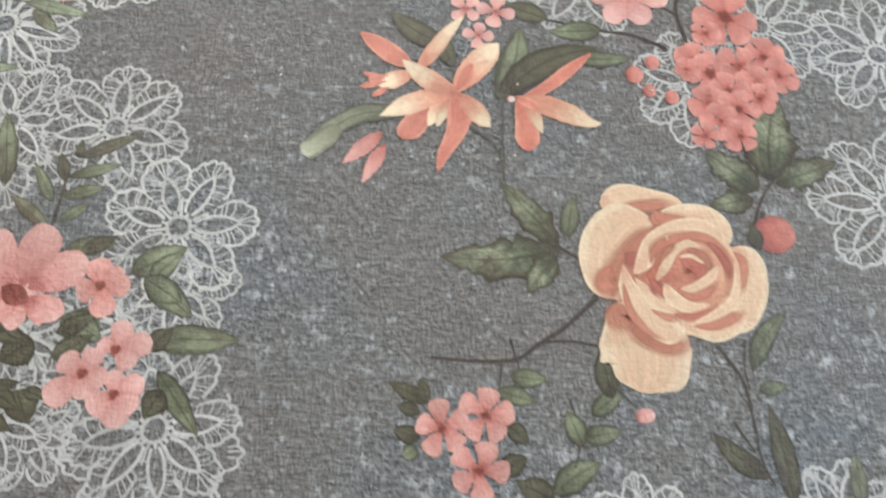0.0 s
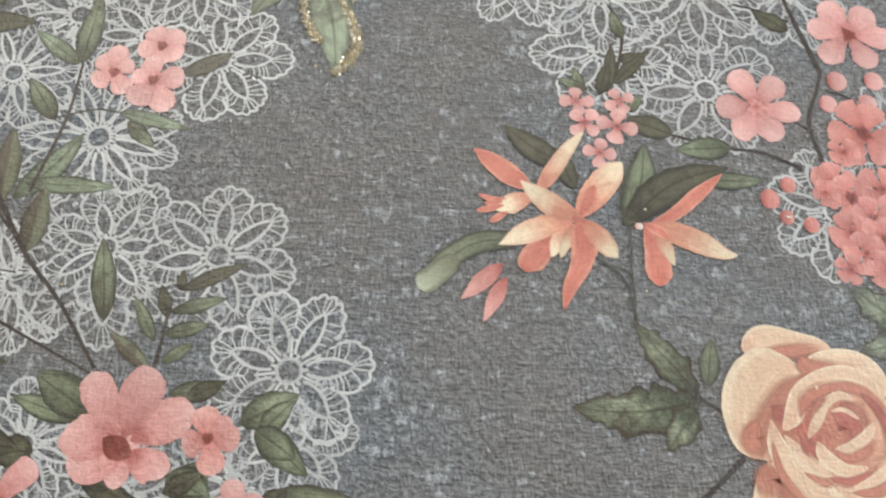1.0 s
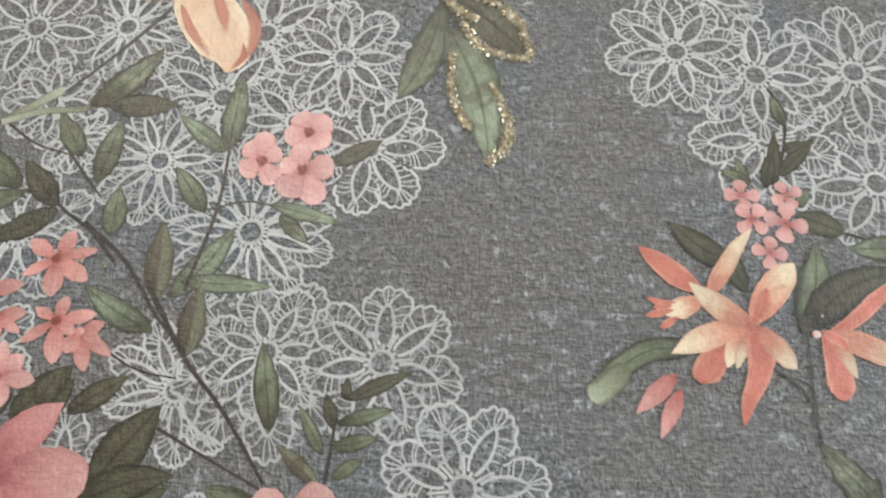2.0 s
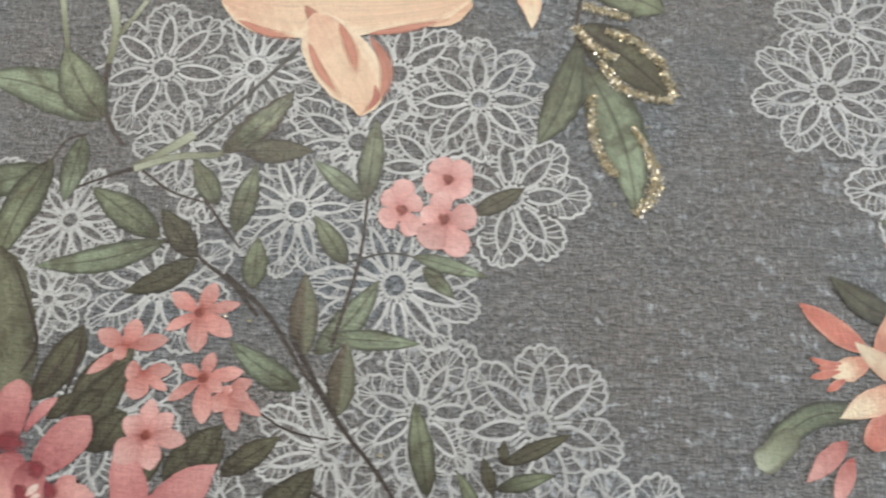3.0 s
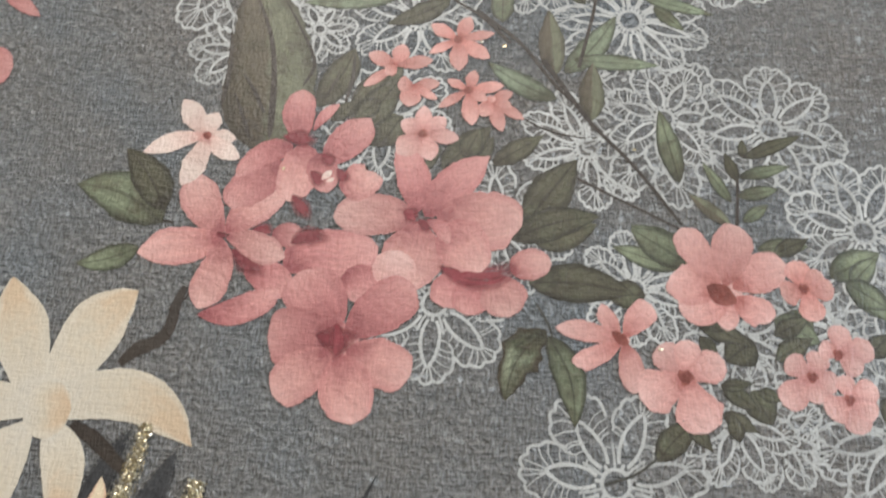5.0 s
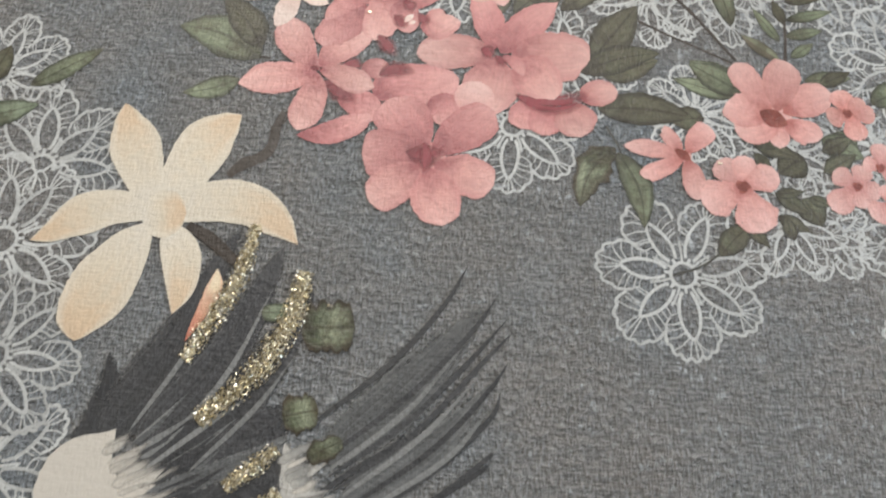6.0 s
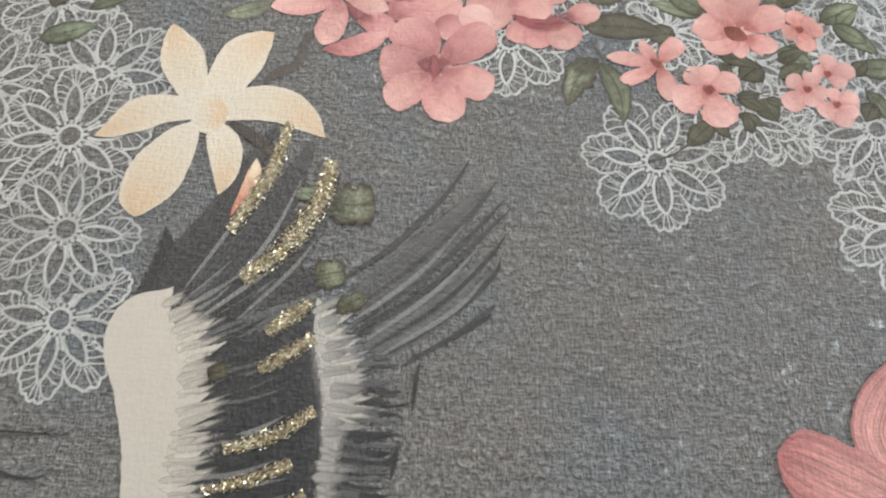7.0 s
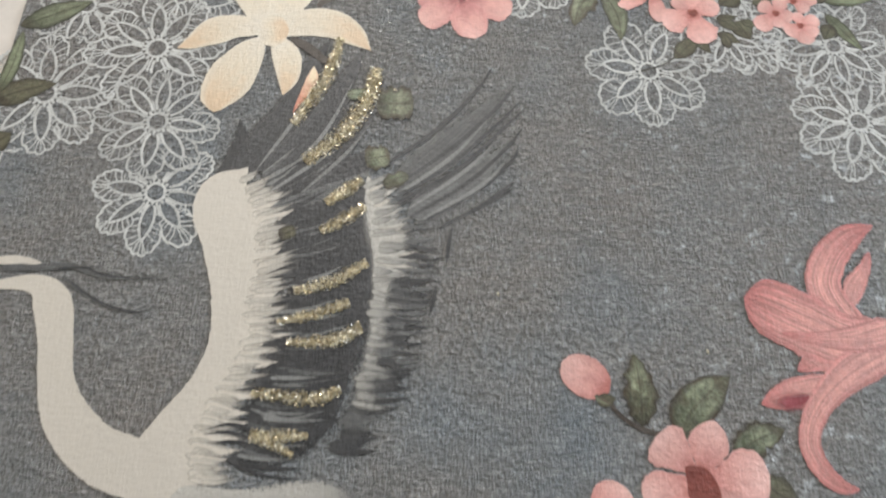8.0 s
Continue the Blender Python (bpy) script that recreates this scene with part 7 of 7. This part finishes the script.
motif("bud_stem", "pink bud on a short dark green stem", "bud", 4, [
    ("stem", "stem", [(-0.2824, -0.2534, 0.0024), (-0.2731, -0.2642, 0.0024), (-0.2614, -0.2706, 0.0028), (-0.2501, -0.2724, 0.0024)]),
    ("bud", "pink", (-0.2793, -0.2515, -0.3048, -0.2363, 0.0221, 0, "blob")),
    ("leaf", "dark", (-0.2862, -0.2572, -0.2758, -0.2549, 0.0078, 0, "leaf")),
    ("leaf", "brown", (-0.2873, -0.2537, -0.2795, -0.2586, 0.0042, 0, "leaf")),
    ("leaf", "dapple", (-0.2625, -0.2689, -0.2655, -0.2300, 0.0176, -0.04, "leaf")),
    ("leaf", "dapple", [(-0.2424, -0.2738, 0.0100), (-0.2360, -0.2601, 0.0228), (-0.2247, -0.2488, 0.0189), (-0.2129, -0.2398, 0.0025)]),
    ("leaf", "dapple", (-0.2157, -0.2816, -0.1860, -0.2664, 0.0171, 0.05, "leaf")),
])
motif("pink_flower", "large soft pink five petalled flower with red throat", "flower", 4, [
    ("petal", "pink", (-0.2363, -0.2948, -0.2633, -0.3070, 0.0261, 0, "round")),
    ("petal", "pink", (-0.2354, -0.2909, -0.2555, -0.2732, 0.0244, 0, "heart")),
    ("petal", "pink", (-0.2324, -0.2902, -0.2236, -0.2636, 0.0211, 0, "petal")),
    ("petal", "pink", (-0.2303, -0.2940, -0.1971, -0.2902, 0.0287, 0, "round")),
    ("petal", "pink", (-0.2322, -0.2982, -0.2177, -0.3150, 0.0270, 0, "round")),
    ("petal", "pink", (-0.2366, -0.2992, -0.2468, -0.3203, 0.0252, 0, "round")),
    ("throat", "throat", [(-0.2410, -0.2878, 0.0040), (-0.2345, -0.2942, 0.0149), (-0.2311, -0.3036, 0.0158), (-0.2310, -0.3090, 0.0056)]),
])
motif("petal_tip", "pale pink rounded petal tip", "petal", 4, [
    ("petal", "pink", (-0.2867, -0.3157, -0.2716, -0.3002, 0.0252, 0, "blob")),
])
motif("leaf_cluster", "dark leaf behind a pink flower", "leaves", 3, [
    ("leaf", "dark", (-0.2039, -0.2928, -0.1821, -0.3054, 0.0170, 0, "leaf")),
])
motif("plume_motif", "ivory and charcoal feathered plume print with gold glitter streaks", "plume motif", 6, [
    ("feather", "slate", [(-0.4062, -0.1389, 0.0176), (-0.3737, -0.1109, 0.0306), (-0.3469, -0.0779, 0.0152), (-0.3364, -0.0651, 0.0031)]),
    ("feather", "slate", [(-0.3949, -0.1564, 0.0206), (-0.3592, -0.1309, 0.0248), (-0.3307, -0.0989, 0.0074)]),
    ("feather_line", "line", [(-0.4134, -0.1255, 0.0018), (-0.3813, -0.0985, 0.0026), (-0.3577, -0.0704, 0.0023), (-0.3454, -0.0476, 0.0008)]),
    ("feather_line", "line", [(-0.4062, -0.1389, 0.0018), (-0.3703, -0.1096, 0.0026), (-0.3433, -0.0797, 0.0023), (-0.3318, -0.0620, 0.0008)]),
    ("feather_line", "line", [(-0.4024, -0.1449, 0.0017), (-0.3699, -0.1202, 0.0025), (-0.3430, -0.0917, 0.0022), (-0.3274, -0.0728, 0.0008)]),
    ("feather_line", "line", [(-0.4003, -0.1506, 0.0017), (-0.3663, -0.1246, 0.0025), (-0.3395, -0.0947, 0.0022), (-0.3249, -0.0788, 0.0008)]),
    ("feather_line", "line", [(-0.3949, -0.1575, 0.0017), (-0.3592, -0.1316, 0.0025), (-0.3358, -0.1062, 0.0022), (-0.3262, -0.0916, 0.0007)]),
    ("feather_line", "line", [(-0.3864, -0.1595, 0.0017), (-0.3556, -0.1381, 0.0025), (-0.3339, -0.1164, 0.0022), (-0.3296, -0.1047, 0.0007)]),
    ("feather_line", "line", [(-0.3779, -0.1637, 0.0017), (-0.3519, -0.1470, 0.0024), (-0.3354, -0.1334, 0.0021), (-0.3320, -0.1302, 0.0007)]),
    ("feather_line", "line", [(-0.4147, -0.1585, 0.0017), (-0.3925, -0.1419, 0.0025), (-0.3762, -0.1311, 0.0021), (-0.3697, -0.1240, 0.0007)]),
    ("feather_line", "line", [(-0.3748, -0.1607, 0.0017), (-0.3552, -0.1497, 0.0024), (-0.3387, -0.1391, 0.0021), (-0.3337, -0.1351, 0.0007)]),
    ("feather_line", "haze", [(-0.4026, -0.1424, 0.0018), (-0.3701, -0.1157, 0.0025), (-0.3467, -0.0859, 0.0011)]),
    ("feather_line", "haze", [(-0.3968, -0.1529, 0.0017), (-0.3628, -0.1255, 0.0025), (-0.3394, -0.0994, 0.0011)]),
    ("feather_line", "haze", [(-0.3881, -0.1586, 0.0017), (-0.3523, -0.1342, 0.0025), (-0.3340, -0.1126, 0.0011)]),
    ("feather_line", "haze", [(-0.3961, -0.1384, 0.0018), (-0.3734, -0.1185, 0.0025), (-0.3568, -0.1003, 0.0011)]),
    ("feather_line", "line", [(-0.3681, -0.1604, 0.0014), (-0.3697, -0.1710, 0.0024), (-0.3703, -0.1847, 0.0010)]),
    ("feather_line", "line", [(-0.3756, -0.1968, 0.0013), (-0.3771, -0.2051, 0.0023), (-0.3784, -0.2149, 0.0010)]),
    ("feather", "coal", [(-0.4819, -0.1299, 0.0393), (-0.4485, -0.1538, 0.0657), (-0.4357, -0.1812, 0.0567), (-0.4367, -0.2178, 0.0604), (-0.4441, -0.2494, 0.0670), (-0.4533, -0.2736, 0.0707), (-0.4675, -0.2998, 0.0455)]),
    ("feather", "coal", [(-0.5036, -0.1440, 0.0211), (-0.4994, -0.1156, 0.0145), (-0.5023, -0.0963, 0.0037)]),
    ("feather", "coal", [(-0.4983, -0.1345, 0.0284), (-0.4726, -0.0947, 0.0276), (-0.4597, -0.0530, 0.0117), (-0.4525, -0.0355, 0.0032)]),
    ("feather", "coal", [(-0.4809, -0.1373, 0.0283), (-0.4543, -0.1016, 0.0236), (-0.4373, -0.0602, 0.0124), (-0.4315, -0.0438, 0.0032)]),
    ("feather", "coal", [(-0.4636, -0.1401, 0.0282), (-0.4366, -0.1046, 0.0220), (-0.4216, -0.0759, 0.0129), (-0.4168, -0.0549, 0.0039)]),
    ("feather", "coal", [(-0.4552, -0.1542, 0.0242), (-0.4310, -0.1272, 0.0214), (-0.4115, -0.1148, 0.0109)]),
    ("feather", "slate", [(-0.4831, -0.1578, 0.0041), (-0.4575, -0.1485, 0.0104), (-0.4286, -0.1345, 0.0092), (-0.4174, -0.1265, 0.0029)]),
    ("feather", "coal", [(-0.4809, -0.1732, 0.0041), (-0.4557, -0.1642, 0.0102), (-0.4271, -0.1506, 0.0090), (-0.4161, -0.1427, 0.0028)]),
    ("feather", "coal", [(-0.4788, -0.1882, 0.0040), (-0.4539, -0.1794, 0.0100), (-0.4257, -0.1662, 0.0088), (-0.4147, -0.1585, 0.0027)]),
    ("feather", "coal", [(-0.4748, -0.2171, 0.0038), (-0.4504, -0.2088, 0.0097), (-0.4229, -0.1961, 0.0085), (-0.4122, -0.1889, 0.0026)]),
    ("feather", "coal", [(-0.4728, -0.2310, 0.0038), (-0.4488, -0.2229, 0.0095), (-0.4216, -0.2106, 0.0083), (-0.4110, -0.2035, 0.0026)]),
    ("feather", "coal", [(-0.4763, -0.2582, 0.0036), (-0.4529, -0.2504, 0.0091), (-0.4264, -0.2387, 0.0080), (-0.4162, -0.2320, 0.0025)]),
    ("feather", "coal", [(-0.4780, -0.2713, 0.0036), (-0.4549, -0.2637, 0.0090), (-0.4287, -0.2523, 0.0079), (-0.4186, -0.2457, 0.0024)]),
    ("feather", "coal", [(-0.4813, -0.2966, 0.0034), (-0.4587, -0.2893, 0.0087), (-0.4332, -0.2784, 0.0076), (-0.4234, -0.2722, 0.0024)]),
    *strokes("feather", ("slate", "slate", "line"), [(-0.4046, -0.1620, 8), (-0.4028, -0.1862, 2), (-0.4024, -0.2094, -2), (-0.4051, -0.2319, -2), (-0.4101, -0.2536, 0), (-0.4176, -0.2717, 2), (-0.4248, -0.2893, 4)], 60, (0.016, 0.030), (0.0022, 0.0050), 3),
    *strokes("feather", ("slate", "coal"), [(-0.3899, -0.1584, 10), (-0.3866, -0.1854, 4), (-0.3884, -0.2087, 0), (-0.3946, -0.2345, 0), (-0.4035, -0.2593, 0)], 26, (0.010, 0.020), (0.0012, 0.0030), 4),
    ("plume_edge", "mist", [(-0.4199, -0.1301, 0.0093), (-0.4111, -0.1553, 0.0228), (-0.4049, -0.1760, 0.0235), (-0.4066, -0.1965, 0.0131), (-0.4073, -0.2194, 0.0108), (-0.4102, -0.2445, 0.0110), (-0.4139, -0.2657, 0.0149), (-0.4160, -0.2888, 0.0173)]),
    ("plume_edge", "pearl", [(-0.4205, -0.1309, 0.0043), (-0.4144, -0.1475, 0.0125), (-0.4076, -0.1657, 0.0184), (-0.4055, -0.1767, 0.0181), (-0.4068, -0.1938, 0.0112), (-0.4076, -0.2162, 0.0070), (-0.4102, -0.2445, 0.0037)]),
    *strokes("tuft", ("pearl", "veil"), [(-0.4181, -0.1393, 34), (-0.4126, -0.1535, 26), (-0.4075, -0.1675, 14), (-0.4061, -0.1778, 2), (-0.4081, -0.1932, 0)], 20, (0.011, 0.024), (0.0026, 0.0050), 12),
    *strokes("tuft", ("mist",), [(-0.4183, -0.1375, 32), (-0.4134, -0.1554, 24), (-0.4097, -0.1728, 6), (-0.4097, -0.1899, 0), (-0.4095, -0.2162, -4), (-0.4126, -0.2416, -4), (-0.4166, -0.2658, 0)], 34, (0.010, 0.026), (0.0030, 0.0060), 5),
    *strokes("feather_line", ("slate", "line", "haze", "line"), [(-0.4820, -0.1296, 46), (-0.4695, -0.1474, 36), (-0.4631, -0.1720, 26), (-0.4589, -0.1924, 20), (-0.4577, -0.2154, 12), (-0.4580, -0.2376, 8), (-0.4614, -0.2591, 2), (-0.4676, -0.2799, -2), (-0.4736, -0.3000, -4)], 70, (0.024, 0.042), (0.0012, 0.0030), 6),
    ("body", "body", [(-0.4923, -0.1289, 0.0057), (-0.5024, -0.1476, 0.0391), (-0.4925, -0.1773, 0.0377), (-0.4848, -0.2072, 0.0342), (-0.4843, -0.2360, 0.0298), (-0.4933, -0.2608, 0.0265), (-0.5060, -0.2848, 0.0326), (-0.5121, -0.3047, 0.0425), (-0.5141, -0.3289, 0.0465)]),
    ("neck", "body", [(-0.6292, -0.2095, 0.0085), (-0.6026, -0.2072, 0.0118), (-0.5898, -0.2174, 0.0212), (-0.5827, -0.2377, 0.0194), (-0.5776, -0.2590, 0.0194), (-0.5670, -0.2791, 0.0248), (-0.5478, -0.2953, 0.0277), (-0.5257, -0.3026, 0.0313), (-0.5073, -0.3072, 0.0339)]),
    ("neck", "body", [(-0.6315, -0.1953, 0.0040), (-0.6157, -0.1938, 0.0053), (-0.6008, -0.1951, 0.0020)]),
    ("tail", "pearl", [(-0.5058, -0.3153, 0.0167), (-0.4711, -0.3150, 0.0111), (-0.4314, -0.3085, 0.0112), (-0.4136, -0.3125, 0.0056)]),
    ("feather_line", "haze", [(-0.4870, -0.1301, 0.0014), (-0.4689, -0.0965, 0.0026), (-0.4593, -0.0697, 0.0008)]),
    ("feather_line", "haze", [(-0.4710, -0.1349, 0.0014), (-0.4489, -0.1033, 0.0026), (-0.4340, -0.0642, 0.0008)]),
    ("feather_line", "haze", [(-0.4596, -0.1453, 0.0014), (-0.4353, -0.1180, 0.0025), (-0.4201, -0.0939, 0.0007)]),
    ("feather_line", "haze", [(-0.4796, -0.1464, 0.0014), (-0.4582, -0.1286, 0.0025), (-0.4392, -0.1132, 0.0007)]),
    *strokes("tuft", ("veil", "veil", "veil", "fluff"), [(-0.4953, -0.1370, 34), (-0.4834, -0.1561, 26), (-0.4783, -0.1763, 20), (-0.4778, -0.1967, 16), (-0.4772, -0.2164, 10), (-0.4775, -0.2323, 8), (-0.4820, -0.2480, 4), (-0.4897, -0.2635, 0), (-0.4956, -0.2769, -4), (-0.4973, -0.2899, -2), (-0.4942, -0.3064, 4)], 110, (0.012, 0.028), (0.0030, 0.0066), 7),
    *strokes("tuft", ("coal",), [(-0.4589, -0.1228, 40), (-0.4535, -0.1466, 30), (-0.4507, -0.1714, 22), (-0.4499, -0.1953, 16), (-0.4485, -0.2182, 10), (-0.4506, -0.2373, 6), (-0.4557, -0.2558, 2), (-0.4648, -0.2740, -2), (-0.4689, -0.2914, -2)], 36, (-0.030, -0.012), (0.0012, 0.0028), 8),
])
motif("leaf_patch", "mottled green leaf patches among the dark plumes", "leaf", 6, [
    ("leaf", "dapple", (-0.4194, -0.0818, -0.3954, -0.0799, 0.0221, 0, "strap")),
    ("leaf", "pale", (-0.4380, -0.0759, -0.4203, -0.0744, 0.0084, 0, "strap")),
    ("leaf", "dapple", (-0.4229, -0.1202, -0.4078, -0.1168, 0.0161, 0, "strap")),
    ("leaf", "dapple", (-0.4105, -0.1365, -0.3962, -0.1287, 0.0091, 0, "strap")),
    ("leaf", "dark", (-0.4686, -0.1716, -0.4591, -0.1674, 0.0082, 0, "strap")),
    ("petal", "flame", [(-0.4701, -0.0907, 0.0011), (-0.4653, -0.0785, 0.0050), (-0.4609, -0.0660, 0.0074), (-0.4608, -0.0564, 0.0017)]),
])
motif("dark_stem", "thin dark stem end under the cream flower", "stem", 6, [
    ("stem", "stem", [(-0.4781, -0.0360, 0.0037), (-0.4663, -0.0427, 0.0064), (-0.4524, -0.0535, 0.0046)]),
])
motif("glitter_streaks", "rows of raised gold glitter on the dark plumes", "glitter", 6, [
    ("glitter_line", "gold", [(-0.4460, -0.0342, 0.0040), (-0.4492, -0.0567, 0.0062), (-0.4572, -0.0758, 0.0076), (-0.4687, -0.0984, 0.0052)]),
    ("glitter_line", "gold", [(-0.4203, -0.0559, 0.0055), (-0.4242, -0.0780, 0.0083), (-0.4368, -0.1026, 0.0088), (-0.4587, -0.1241, 0.0065)]),
    ("glitter_line", "gold", [(-0.4233, -0.1335, 0.0043), (-0.4330, -0.1421, 0.0063), (-0.4429, -0.1499, 0.0042)]),
    ("glitter_line", "gold", [(-0.4201, -0.1506, 0.0042), (-0.4313, -0.1594, 0.0062), (-0.4443, -0.1678, 0.0041)]),
    ("glitter_line", "gold", [(-0.4158, -0.1853, 0.0040), (-0.4341, -0.1974, 0.0059), (-0.4557, -0.2044, 0.0039)]),
    ("glitter_line", "gold", [(-0.4239, -0.2091, 0.0045), (-0.4416, -0.2168, 0.0051), (-0.4630, -0.2223, 0.0025)]),
    ("glitter_line", "gold", [(-0.4157, -0.2231, 0.0050), (-0.4306, -0.2308, 0.0062), (-0.4559, -0.2333, 0.0037)]),
    ("glitter_line", "gold", [(-0.4240, -0.2575, 0.0036), (-0.4395, -0.2630, 0.0060), (-0.4716, -0.2610, 0.0042)]),
    ("glitter_line", "gold", [(-0.4388, -0.2821, 0.0023), (-0.4521, -0.2828, 0.0052), (-0.4694, -0.2830, 0.0052)]),
    ("glitter_line", "gold", [(-0.4456, -0.2921, 0.0023), (-0.4576, -0.2867, 0.0041), (-0.4685, -0.2830, 0.0035)]),
])
motif("crest_lines", "thin wavy dark crest strokes on the grey sheet", "stroke", 6, [
    ("stroke", "slate", [(-0.6051, -0.1973, 0.0040), (-0.5860, -0.1957, 0.0040), (-0.5621, -0.2018, 0.0026), (-0.5269, -0.2007, 0.0010)]),
    ("stroke", "slate", [(-0.5878, -0.2018, 0.0026), (-0.5727, -0.2116, 0.0026), (-0.5552, -0.2189, 0.0019), (-0.5391, -0.2203, 0.0016), (-0.5289, -0.2159, 0.0006)]),
    ("stroke", "slate", [(-0.6240, -0.1990, 0.0053), (-0.6049, -0.1980, 0.0053), (-0.5824, -0.1975, 0.0033)]),
    ("stroke", "line", [(-0.5950, -0.1988, 0.0016), (-0.5761, -0.1965, 0.0017), (-0.5624, -0.2005, 0.0013), (-0.5268, -0.2014, 0.0007)]),
    ("stroke", "line", [(-0.5843, -0.2030, 0.0013), (-0.5674, -0.2140, 0.0013), (-0.5454, -0.2206, 0.0013), (-0.5331, -0.2187, 0.0006)]),
])
glitter_specks([(0.0376, 0.1528), (0.0349, 0.1121), (0.0487, 0.1067), (0.1072, 0.1512), (-0.0389, 0.0390), (0.1075, 0.0692), (-0.3103, 0.1645), (-0.2985, 0.1632), (-0.1119, 0.2704), (-0.1292, 0.2284), (-0.2337, 0.1075), (-0.2261, 0.0098), (-0.4039, 0.0877), (-0.2247, -0.2263), (-0.4077, -0.0710), (-0.3408, -0.2000)])
